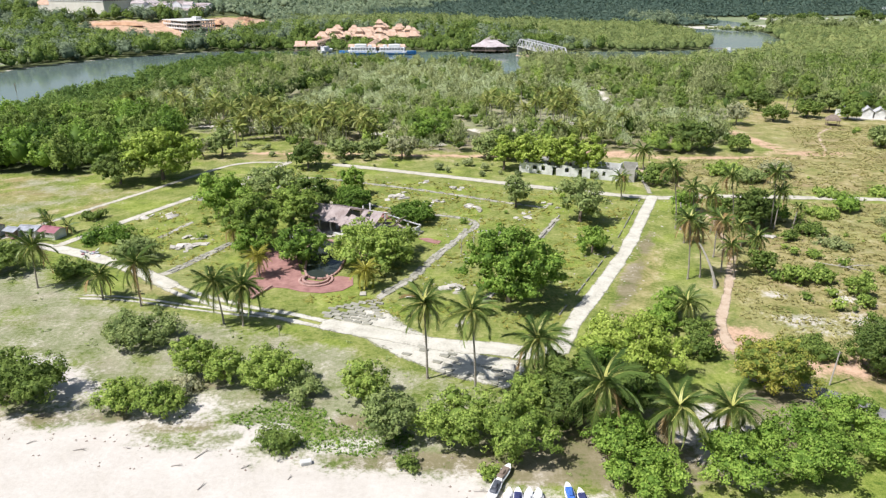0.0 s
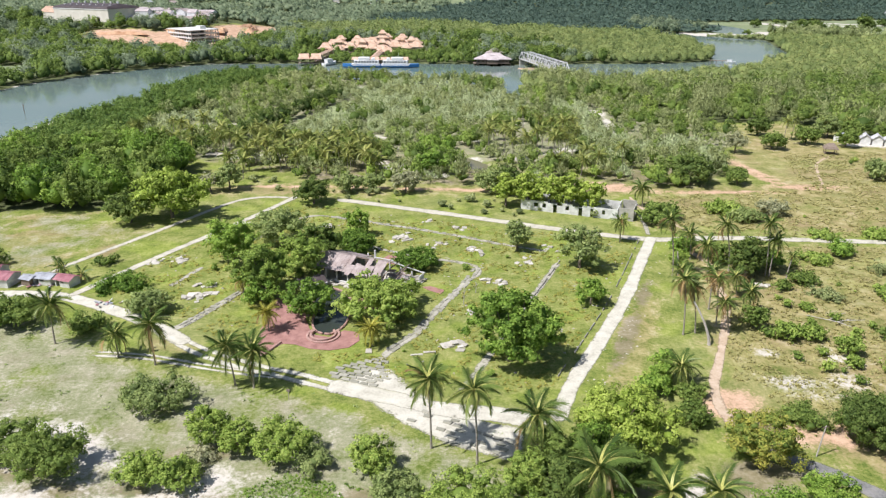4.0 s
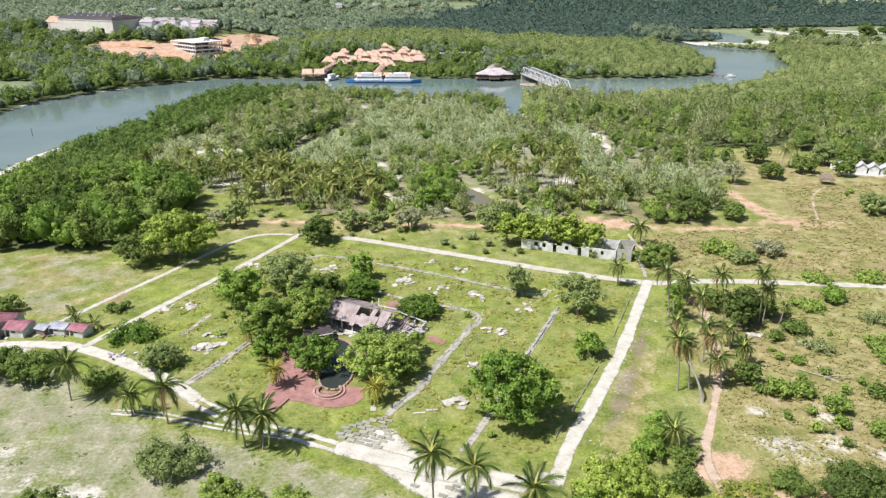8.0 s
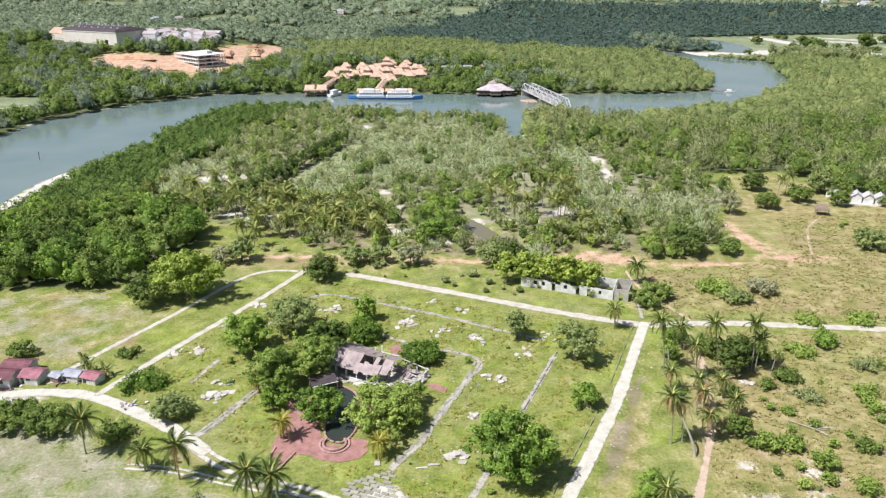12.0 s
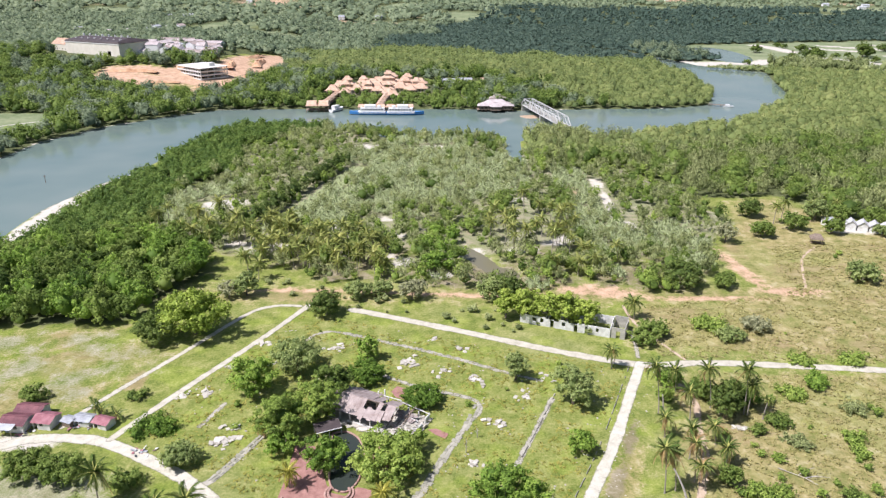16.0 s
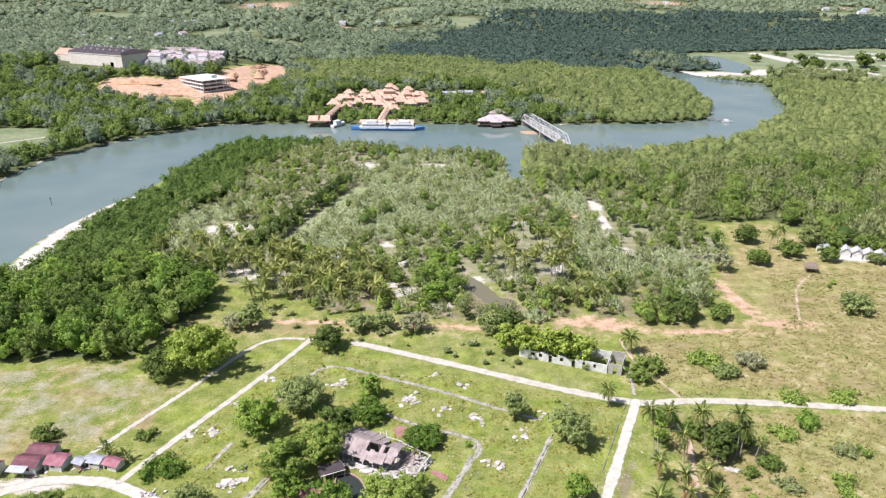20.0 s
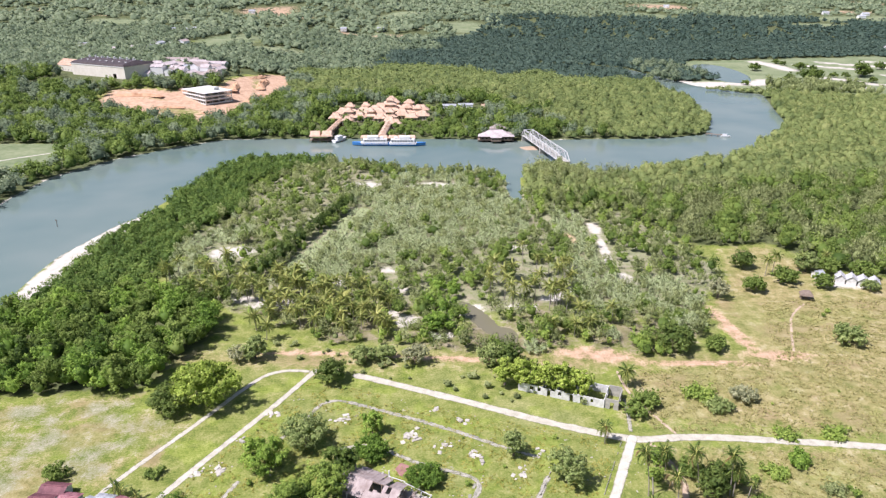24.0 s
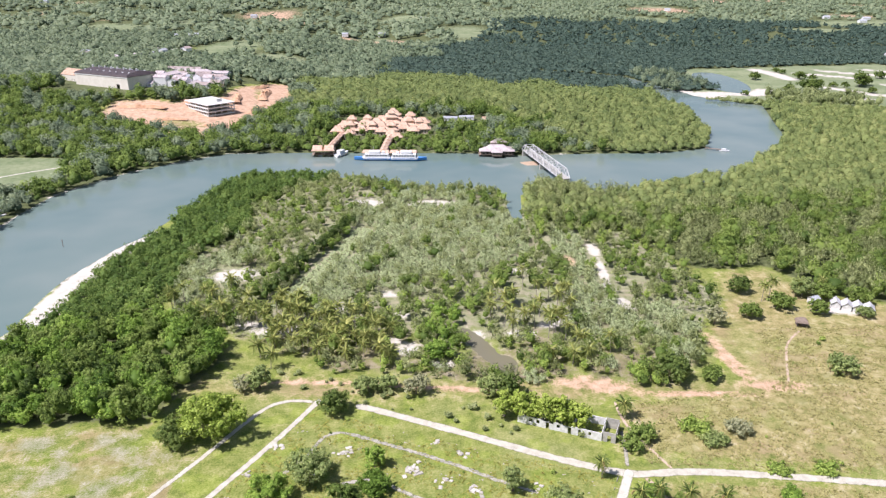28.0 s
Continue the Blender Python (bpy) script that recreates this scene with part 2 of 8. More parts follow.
def ground_material():
    m, nodes, links, p = shader("ground")
    nt = m.node_tree
    fine, mid, wide = noise_node(nt, 1.7, 8, 0.72), noise_node(nt, 0.25, 5, 0.6), noise_node(nt, 0.035, 3, 0.5)
    speck = noise_node(nt, 5.5, 4, 0.75)
    mixed = maths(nt, "ADD", maths(nt, "MULTIPLY", mid, 0.34), maths(nt, "ADD", maths(nt, "MULTIPLY", fine, 0.4), maths(nt, "MULTIPLY", speck, 0.26)))
    grass = ramp(nt, mixed, [(0.38, (0.07, 0.108, 0.02)), (0.46, (0.165, 0.205, 0.045)), (0.53, (0.265, 0.28, 0.085)), (0.62, (0.4, 0.38, 0.175))])
    tuft = noise_node(nt, 0.75, 3, 0.5)
    grass = blend(nt, maths(nt, "MULTIPLY", step(nt, tuft, 0.55, 0.68), 0.45), grass, (0.1, 0.15, 0.026))
    grass = blend(nt, maths(nt, "MULTIPLY", step(nt, wide, 0.5, 0.7), 0.4), grass, ramp(nt, mixed, [(0.4, (0.19, 0.21, 0.075)), (0.6, (0.37, 0.36, 0.18))]))
    lush = noise_node(nt, 0.1, 4, 0.6)
    grass = blend(nt, maths(nt, "MULTIPLY", step(nt, lush, 0.5, 0.62), 0.5), grass, ramp(nt, mixed, [(0.38, (0.09, 0.15, 0.018)), (0.5, (0.235, 0.3, 0.045)), (0.62, (0.37, 0.42, 0.1))]))
    dry = ramp(nt, maths(nt, "ADD", maths(nt, "MULTIPLY", mid, 0.6), maths(nt, "MULTIPLY", fine, 0.4)), [(0.36, (0.15, 0.145, 0.05)), (0.46, (0.28, 0.245, 0.1)), (0.54, (0.375, 0.32, 0.15)), (0.64, (0.5, 0.44, 0.28))])
    dry = blend(nt, maths(nt, "MULTIPLY", step(nt, tuft, 0.53, 0.66), 0.35), dry, (0.13, 0.15, 0.05))
    dry = blend(nt, maths(nt, "MULTIPLY", step(nt, wide, 0.45, 0.62), 0.5), dry, grass)
    patchy = noise_node(nt, 0.06, 5, 0.6)
    dry = blend(nt, maths(nt, "MULTIPLY", step(nt, patchy, 0.52, 0.62), 0.5), dry, (0.3, 0.225, 0.125))
    dry = blend(nt, maths(nt, "MULTIPLY", step(nt, patchy, 0.46, 0.36), 0.45), dry, (0.17, 0.19, 0.055))
    soil = ramp(nt, maths(nt, "ADD", maths(nt, "MULTIPLY", mid, 0.5), maths(nt, "MULTIPLY", fine, 0.5)), [(0.32, (0.3, 0.18, 0.11)), (0.5, (0.52, 0.35, 0.235)), (0.66, (0.68, 0.48, 0.34))])
    sand = ramp(nt, maths(nt, "ADD", maths(nt, "MULTIPLY", mid, 0.5), maths(nt, "MULTIPLY", fine, 0.5)), [(0.3, (0.46, 0.42, 0.35)), (0.65, (0.62, 0.58, 0.51))])
    dune = ramp(nt, mixed, [(0.38, (0.13, 0.155, 0.065)), (0.48, (0.235, 0.25, 0.13)), (0.55, (0.335, 0.325, 0.21)), (0.62, (0.5, 0.46, 0.37))])
    dune = blend(nt, maths(nt, "MULTIPLY", step(nt, noise_node(nt, 0.16, 4, 0.6), 0.5, 0.64), 0.6), dune, ramp(nt, mixed, [(0.4, (0.2, 0.18, 0.1)), (0.6, (0.42, 0.385, 0.29))]))
    field = ramp(nt, maths(nt, "ADD", maths(nt, "MULTIPLY", mid, 0.5), maths(nt, "MULTIPLY", wide, 0.5)), [(0.38, (0.15, 0.195, 0.095)), (0.6, (0.26, 0.29, 0.165))])
    forest = ramp(nt, mixed, [(0.4, (0.06, 0.08, 0.03)), (0.6, (0.16, 0.175, 0.08))])
    litter = ramp(nt, maths(nt, "ADD", maths(nt, "MULTIPLY", mid, 0.6), maths(nt, "MULTIPLY", fine, 0.4)), [(0.3, (0.13, 0.125, 0.06)), (0.5, (0.24, 0.21, 0.12)), (0.68, (0.4, 0.35, 0.26))])
    wob = maths(nt, "ADD", maths(nt, "MULTIPLY", maths(nt, "SUBTRACT", mid, 0.5), 1.1), maths(nt, "MULTIPLY", maths(nt, "SUBTRACT", fine, 0.5), 1.0))
    col = grass
    for name, c in (("dry", dry), ("dune", dune), ("litter", litter), ("forest", forest), ("field", field), ("soil", soil), ("sand", sand)):
        col = blend(nt, step(nt, maths(nt, "ADD", attr(nt, name), wob), 0.3, 0.7), col, c)
    links.new(col, p.inputs["Base Color"])
    p.inputs["Roughness"].default_value, p.inputs["Specular IOR Level"].default_value = 0.95, 0.1
    bump(nt, maths(nt, "ADD", fine, mid), 0.6, 0.12, p)
    return m


def road_material(name, c1, c2, c3, grown=0.5):
    """Loose surface, worn in two wheel lines, that frays out into the grass at its edges."""
    m, nodes, links, p = shader(name)
    nt = m.node_tree
    fine, mid, wide = noise_node(nt, 3.0, 6, 0.65), noise_node(nt, 0.5, 4), noise_node(nt, 0.14, 3)
    f = maths(nt, "ADD", maths(nt, "MULTIPLY", fine, 0.5), maths(nt, "MULTIPLY", mid, 0.5))
    col = ramp(nt, f, [(0.34, c1), (0.48, c2), (0.62, c3)])
    green = maths(nt, "ADD", maths(nt, "MULTIPLY", maths(nt, "SUBTRACT", 1.0, attr(nt, "wheel")), 0.55), maths(nt, "ADD", maths(nt, "MULTIPLY", wide, 0.5), maths(nt, "MULTIPLY", fine, 0.5)))
    col = blend(nt, maths(nt, "MULTIPLY", step(nt, green, 0.62, 0.95), grown), col, (0.27, 0.265, 0.13))
    links.new(col, p.inputs["Base Color"])
    p.inputs["Roughness"].default_value, p.inputs["Specular IOR Level"].default_value = 0.95, 0.1
    bump(nt, fine, 0.5, 0.05, p)
    keep = step(nt, maths(nt, "ADD", attr(nt, "wear"), maths(nt, "MULTIPLY", maths(nt, "SUBTRACT", f, 0.5), 1.9)), 0.25, 0.65)
    gap = nodes.new("ShaderNodeBsdfTransparent")
    mix = nodes.new("ShaderNodeMixShader")
    links.new(keep, mix.inputs[0])
    links.new(gap.outputs[0], mix.inputs[1])
    links.new(p.outputs[0], mix.inputs[2])
    links.new(mix.outputs[0], nodes["Material Output"].inputs["Surface"])
    return m


def water_material(name, c1, c2, rough, ripple):
    m, nodes, links, p = shader(name)
    nt = m.node_tree
    wide = noise_node(nt, 0.012, 3)
    links.new(ramp(nt, wide, [(0.35, c1), (0.65, c2)]), p.inputs["Base Color"])
    p.inputs["Roughness"].default_value, p.inputs["IOR"].default_value = rough, 1.33
    w = noise_node(nt, 0.7, 4, 0.6, stretch=(1, 1.6, 1))
    bump(nt, w, 0.35, ripple, p)
    return m


GROUND = ground_material()
CORAL = road_material("crushed_coral_road", (0.39, 0.365, 0.29), (0.53, 0.505, 0.415), (0.63, 0.605, 0.51))
LANE = road_material("worn_concrete_lane", (0.36, 0.335, 0.26), (0.49, 0.46, 0.37), (0.59, 0.56, 0.46), 0.5)
OLD_PATH = road_material("old_concrete_path", (0.27, 0.255, 0.195), (0.38, 0.36, 0.29), (0.47, 0.445, 0.37))
PALE_CONCRETE = road_material("pale_broken_concrete", (0.3, 0.28, 0.23), (0.42, 0.39, 0.33), (0.52, 0.49, 0.42))
EARTH = road_material("earth_track", (0.36, 0.26, 0.18), (0.48, 0.37, 0.26), (0.56, 0.45, 0.34))
ASPHALT = road_material("grey_asphalt", (0.13, 0.13, 0.125), (0.2, 0.2, 0.19), (0.27, 0.26, 0.25))
WATER = water_material("river_water", (0.13, 0.19, 0.172), (0.2, 0.245, 0.215), 0.1, 0.02)
MUD_WATER = water_material("brown_pond_water", (0.15, 0.14, 0.085), (0.21, 0.195, 0.13), 0.15, 0.01)
POND = water_material("pond_water", (0.03, 0.04, 0.035), (0.05, 0.06, 0.05), 0.05, 0.01)


# ---- mesh helpers ----
def build(name, verts, faces, mat, corners=3, attrs=None, smooth=False, normals=None):
    """A mesh from arrays of vertices and of triangles or quads."""
    verts, faces = np.asarray(verts, np.float32), np.asarray(faces, np.int32)
    if normals is not None:  # turn each leaf's face outward
        a, b, c = (verts[faces[:, k]] for k in range(3))
        back = (np.cross(b - a, c - a) * np.asarray(normals)[faces[:, 0]]).sum(1) < 0
        faces = np.where(back[:, None], faces[:, ::-1], faces)
    me = bpy.data.meshes.new(name)
    me.vertices.add(len(verts))
    me.vertices.foreach_set("co", verts.ravel())
    me.loops.add(faces.size)
    me.loops.foreach_set("vertex_index", faces.ravel())
    me.polygons.add(len(faces))
    me.polygons.foreach_set("loop_start", np.arange(0, faces.size, corners, dtype=np.int32))
    me.polygons.foreach_set("use_smooth", np.full(len(faces), smooth))
    for key, vals in (attrs or {}).items():
        a = me.attributes.new(key, "FLOAT", "POINT")
        a.data.foreach_set("value", np.asarray(vals, np.float32))
    me.materials.append(mat)
    me.update(calc_edges=True)
    if normals is not None:  # foliage is lit by the curve of its crown
        me.normals_split_custom_set_from_vertices(np.asarray(normals, np.float32))
    return me


def part(name, data, mat=None, parent=None, label="", kind=""):
    """Links a bmesh or mesh as one object, under a thing or a part."""
    if isinstance(data, bmesh.types.BMesh):
        me = bpy.data.meshes.new(name)
        data.to_mesh(me)
        data.free()
        data = me
    if mat and not data.materials:
        data.materials.append(mat)
    ob = new(name, data)
    if parent:
        ob.parent = parent
    if label or kind:
        tagged(ob, label=label, kind=kind)
    return ob


def thing(name, label, category, m=None, group="", kind=""):
    ob = new(name)
    ob.empty_display_size = 0.1
    if m is not None:
        ob.matrix_world = m
    return tagged(ob, label, category, group, kind)


def box_bm(sx, sy, sz, x=0, y=0, z=0, bevel=0.0, bm=None, rz=0.0, rx=0.0, ry=0.0):
    """A box that stands on z, its middle at x, y; adds to bm if given."""
    bm = bm or bmesh.new()
    geo = bmesh.ops.create_cube(bm, size=1.0, matrix=pose(x, y, z + sz / 2, rx, ry, rz) @ Matrix.Diagonal((sx, sy, sz, 1)))
    if bevel:
        es = list({e for v in geo["verts"] for e in v.link_edges})
        bmesh.ops.bevel(bm, geom=es, offset=bevel, segments=1, affect="EDGES")
    return bm


def rod_bm(a, b, r1, r2=None, seg=6, bm=None):
    bm = bm or bmesh.new()
    a, b = Vector(a), Vector(b)
    d = b - a
    m = Matrix.Translation((a + b) / 2) @ d.to_track_quat("Z", "Y").to_matrix().to_4x4()
    bmesh.ops.create_cone(bm, cap_ends=True, segments=seg, radius1=r1, radius2=r1 if r2 is None else r2, depth=d.length, matrix=m)
    return bm


def ico(sub):
    bm = bmesh.new()
    bmesh.ops.create_icosphere(bm, subdivisions=sub, radius=1.0)
    bm.verts.ensure_lookup_table()
    v, f = np.array([x.co[:] for x in bm.verts]), np.array([[x.index for x in fc.verts] for fc in bm.faces])
    bm.free()
    return v, f


ICO1, ICO2 = ico(1), ico(2)


def inside(px, py, poly):
    res = np.zeros(np.shape(px), bool)
    n = len(poly)
    for i in range(n):
        (x1, y1), (x2, y2) = poly[i], poly[(i + 1) % n]
        if y1 != y2:
            res ^= ((y1 > py) != (y2 > py)) & (px < (x2 - x1) * (py - y1) / (y2 - y1) + x1)
    return res


def line_dist(px, py, pts):
    best = np.full(np.shape(px), 1e9)
    for (x1, y1), (x2, y2) in zip(pts, pts[1:]):
        dx, dy = x2 - x1, y2 - y1
        t = np.clip(((px - x1) * dx + (py - y1) * dy) / (dx * dx + dy * dy), 0, 1)
        best = np.minimum(best, np.hypot(px - x1 - t * dx, py - y1 - t * dy))
    return best


def signed(px, py, poly):
    """Distance to the polygon's edge, positive inside."""
    d = line_dist(px, py, list(poly) + [poly[0]])
    return np.where(inside(px, py, poly), d, -d)


def ell(px, py, cx, cy, rx, ry, turn=0.0):
    """1 in the middle of an ellipse, 0.5 on its rim, 0 well outside."""
    c, s = math.cos(radians(turn)), math.sin(radians(turn))
    u, v = ((px - cx) * c + (py - cy) * s) / rx, (-(px - cx) * s + (py - cy) * c) / ry
    return np.clip(1.5 - np.hypot(u, v), 0, 1)


def wave(px, py, s, seed):
    """Smooth pseudo-noise between -1 and 1."""
    r = np.random.default_rng(seed)
    out = 0
    for k in range(5):
        a, ph, f = r.uniform(0, 6.283), r.uniform(0, 6.283), r.uniform(0.6, 1.7) / s
        out = out + np.sin((px * math.cos(a) + py * math.sin(a)) * f * 6.283 + ph + 1.3 * np.sin((px * math.sin(a) - py * math.cos(a)) * f * 4.1 + ph * 2))
    return out / 5


def curve(pts, gap):
    """A smooth line through the points, with a point about every gap metres."""
    p = np.array([pts[0]] + list(pts) + [pts[-1]], float)
    out = []
    for i in range(1, len(p) - 2):
        n = max(1, int(np.hypot(*(p[i + 1] - p[i])) / gap))
        for t in np.arange(n) / n:
            out.append(0.5 * (2 * p[i] + (p[i + 1] - p[i - 1]) * t + (2 * p[i - 1] - 5 * p[i] + 4 * p[i + 1] - p[i + 2]) * t * t + (3 * p[i] - p[i - 1] - 3 * p[i + 1] + p[i + 2]) * t ** 3))
    return np.array(out + [p[-2]])


# ---- the plan: river, clearings, heights ----
NEAR_BANK = [(-900, 60), (-420, 110), (-250, 150), (-172, 190), (-162, 226), (-165, 255), (-165.5, 273), (-162, 290), (-158.5, 309), (-151.5, 325), (-148, 352), (-139, 397), (-131, 428),
             (-100, 433), (-64, 429), (-37, 404), (-20, 402), (29.5, 396), (32.5, 352), (36, 349), (39, 394), (58, 411), (87, 388),
             (116, 400), (137, 415), (176, 431), (223, 483), (258, 547), (276, 615), (294, 677), (272, 698), (247, 732), (228, 804), (203, 869), (120, 915), (40, 960)]
FAR_BANK = [(40, 945), (115, 893), (193, 824), (204, 765), (209, 697), (215, 627), (204, 559), (185, 508), (152, 494), (79, 489), (47, 485), (20, 490),
            (-64, 492), (-97, 492), (-160, 488), (-190, 460), (-214, 430), (-230, 390), (-231, 357), (-229, 333), (-260, 285), (-420, 230), (-900, 200)]
RIVER = NEAR_BANK + FAR_BANK
SEA_LEVEL = -0.5


def hills(px, py):
    """Height of the land away from the water."""
    rise = np.clip((py - 520) / 160, 0, 1) * np.clip((-130 - px) / 130, 0, 1)
    h = 16.0 * rise * rise * (3 - 2 * rise)
    h = h + 3.0 * np.clip((py - 500) / 60, 0, 1) * np.clip((140 - np.abs(px + 40)) / 60, 0, 1)
    far = np.clip((py - 950) / 700, 0, 1)
    left = np.clip((500 - px) / 900, 0.25, 1)
    h = h + far * left * (24 + 18 * wave(px, py, 900, 3) + 13 * wave(px, py, 330, 6)) + np.clip((py - 1700) / 1500, 0, 1) * (18 + 22 * wave(px, py, 1300, 5))
    return np.maximum(h, 0)


def water_depth(px, py):
    """Positive where there is water."""
    d = signed(px, py, RIVER)
    pond = (ell(px, py, 306, 828, 25, 76, -4) - 0.5) * 30
    mud = np.maximum((ell(px, py, 10.5, 217, 3.0, 15, 26) - 0.5) * 8, (ell(px, py, 17.5, 205, 4.2, 6) - 0.5) * 8)
    sea = 22 - py + 0.12 * np.abs(px)
    sea = np.where(py > 60, -50, sea)
    return np.maximum(np.maximum(d, pond), np.maximum(mud, sea))


def grid_lines(stops):
    """Grid lines whose gap grows from stop to stop: (start, gap)."""
    out = []
    for (a, g1), (b, g2) in zip(stops, stops[1:]):
        v, g = a, g1
        while v < b - 0.5 * g:
            out.append(v)
            g = g1 + (g2 - g1) * (v - a) / (b - a)
            v += g
    return np.array(out + [stops[-1][0]])


# ---- ground and water ----
def make_ground():
    xs = grid_lines([(-4200, 300), (-600, 12), (-250, 4), (-110, 2.0), (110, 2.0), (250, 4), (600, 12), (4200, 300)])
    ys = grid_lines([(-600, 80), (20, 6), (45, 1.6), (200, 2.0), (300, 4), (700, 8), (1200, 25), (4700, 250)])
    X, Y = np.meshgrid(xs, ys)
    px, py = X.ravel(), Y.ravel()
    d = water_depth(px, py)
    Z = hills(px, py) - np.clip(d + 3.0, 0, 14) * 0.22 + 0.04 * wave(px, py, 7, 11)
    Z = np.where(d > -3, np.minimum(Z, 0.1 - np.clip(d + 3, 0, 14) * 0.22), Z)
    # beach, banks, bare patches
    edge = 56.2 - 0.2 * px + 1.3 * wave(px, py, 14, 2)
    sand = np.clip((edge - py) / 7 + 0.5, 0, 1) * (px < 60)
    for cx, cy, rx, ry, a in ((-50, 76, 9, 3.2, -22), (-30, 67.5, 6, 1.8, -10), (-20, 64, 6, 1.6, -12), (-10, 61, 5, 1.2, -12), (-37, 63.5, 7, 2.4, -14), (-44, 72, 4, 3, 0), (51, 90, 3.6, 1.8, -20),
                              (-88, 119, 9, 2.6, 0), (-93, 277, 11, 7, 20), (-47, 376, 12, 8, 0), (-12, 376, 15, 7, 10), (-44, 247, 4, 4, 0), (-26, 258, 5, 3, 0), (-15, 215, 4, 5, 0), (25, 226, 6, 3, 0), (29, 283, 4, 3, 0), (-22, 220, 4, 3, 0), (42, 238, 5, 4, 0), (-75, 232, 7, 3, 0), (6, 224, 6, 6, 0), (66, 308, 3.5, 9, 0),
                              (65, 277, 2.2, 22, -4), (67.5, 250, 3.5, 7, 0), (-3, 205, 5, 3, 0), (36, 233, 5, 3, 0), (-62, 228, 12, 5, 0), (-118, 345, 5, 2.5, 0), (12, 252, 5, 2, 0), (-20, 240, 5, 2.5, 0),
                              (60, 58, 5, 8, 0), (30, 62, 5, 7, 0), (262, 728, 24, 14, 40), (241, 832, 9, 7, 0), (245, 760, 9, 12, 0), (150, 246, 12, 4, 0), (-40, 310, 5, 3, 0), (208, 560, 5, 14, 0), (48, 477, 8, 4, 0)):
        sand = np.maximum(sand, ell(px, py, cx, cy, rx, ry, a) * 0.8)
    for cx, cy, rx, ry in ((51, 90, 5, 3.2), (59.5, 90.7, 3, 4.5), (65, 87.6, 3.5, 2.4), (51, 99, 3, 2), (55, 86.5, 5, 2), (62, 97, 5, 3)):
        sand = np.maximum(sand, ell(px, py, cx, cy, rx, ry) * 0.5)
    dune = np.clip(0.5 + signed(px, py, [(-75, 70), (-60, 64), (-20, 56), (8, 54), (2, 62), (-18, 70), (-40, 78), (-62, 90), (-80, 92)]) / 5, 0, 1)
    sand = np.maximum(sand, dune * np.clip(0.33 + 0.3 * wave(px, py, 7, 92), 0, 0.65))
    back = np.clip(0.5 + signed(px, py, [(-90, 80), (-60, 66), (0, 58), (12, 66), (-10, 80), (-35, 92), (-60, 96), (-95, 100)]) / 8, 0, 1)
    sand = np.maximum(sand, back * np.clip(0.14 + 0.16 * wave(px, py, 11, 93), 0, 0.4))
    left_bank = line_dist(px, py, [(-164, 190), (-155, 226), (-158, 255), (-158.5, 273), (-156, 290), (-153, 309), (-147.5, 325)])
    sand = np.maximum(sand, np.clip(1.2 - left_bank / 7.5, 0, 1))
    far_edge = line_dist(px, py, FAR_BANK[8:-3])
    sand = np.maximum(sand, np.clip(1.0 - far_edge / 4.0, 0, 1) * (0.72 + 0.4 * wave(px, py, 40, 44)))
    golf = inside(px, py, [(236, 722), (283, 690), (345, 640), (520, 640), (700, 900), (560, 980), (300, 930), (262, 830), (284, 768), (232, 756)])
    for line, w in (([(384, 925), (392, 885), (394, 845)], 13), ([(424, 890), (450, 872), (474, 853)], 10), ([(462, 918), (492, 888), (540, 850)], 10), ([(400, 790), (418, 765), (432, 738), (470, 715)], 10), ([(382, 724), (412, 711)], 9),
                    ([(236, 738), (270, 746), (310, 738), (331, 764)], 13), ([(480, 800), (540, 760)], 9), ([(520, 930), (570, 880)], 9)):
        sand = np.maximum(sand, np.clip(1.25 - line_dist(px, py, line) / w, 0, 1))
    sand = np.maximum(sand, ell(px, py, 241, 832, 10, 8))
    soil = np.zeros_like(px)
    soil = np.maximum(soil, np.clip(0.5 + signed(px, py, ORANGE) / 20, 0, 1))
    for cx, cy, rx, ry, a in ((45, 193, 12, 3.5, -10), (75, 188, 20, 1.3, 0), (93, 210, 2.6, 15, 8), (102, 193, 9, 2.5, 0), (-5, 190.5, 30, 1.3, -4), (-45, 193, 16, 1.3, 0),
                              (39.5, 85, 4.5, 3.2, 20), (42, 77.5, 6, 2, 0), (52, 77, 5, 2.5, 0), (52, 290, 3, 10, 0), 
                              (-420, 900, 60, 14, 0)):
        soil = np.maximum(soil, ell(px, py, cx, cy, rx * 1.25, ry * 1.4, a) * 0.66)
    for n, (cx, cy, rx, ry) in enumerate(FAR_FIELDS):
        if n < 11:
            soil = np.maximum(soil, 0.62 * ell(px, py, cx, cy, rx * 0.8, ry * 0.8))
    soil = soil - 0.75 * ell(px, py, -222, 578, 26, 10, -8) - 0.5 * ell(px, py, -190, 700, 6, 40, 12) - 0.45 * ell(px, py, -255, 606, 22, 5, 0)
    far_bare = np.where(py > 1050, np.clip((wave(px, py * 1.5, 330, 31) - 0.55) * 3, 0, 0.4), 0)
    soil = np.maximum(soil, far_bare)
    # dry grass: the field beyond the cross-roads, the scrub by the track, the beach side
    dry = np.clip(0.5 + signed(px, py, [(45, 158), (160, 148), (220, 190), (190, 240), (150, 262), (137, 286), (113, 282), (103, 246), (90, 226), (94, 190), (52, 184)]) / 10, 0, 1) * 0.75
    dry = np.maximum(dry, np.clip(0.5 + signed(px, py, [(36, 82), (60, 60), (130, 80), (130, 148), (52, 148)]) / 10, 0, 1) * 0.72)
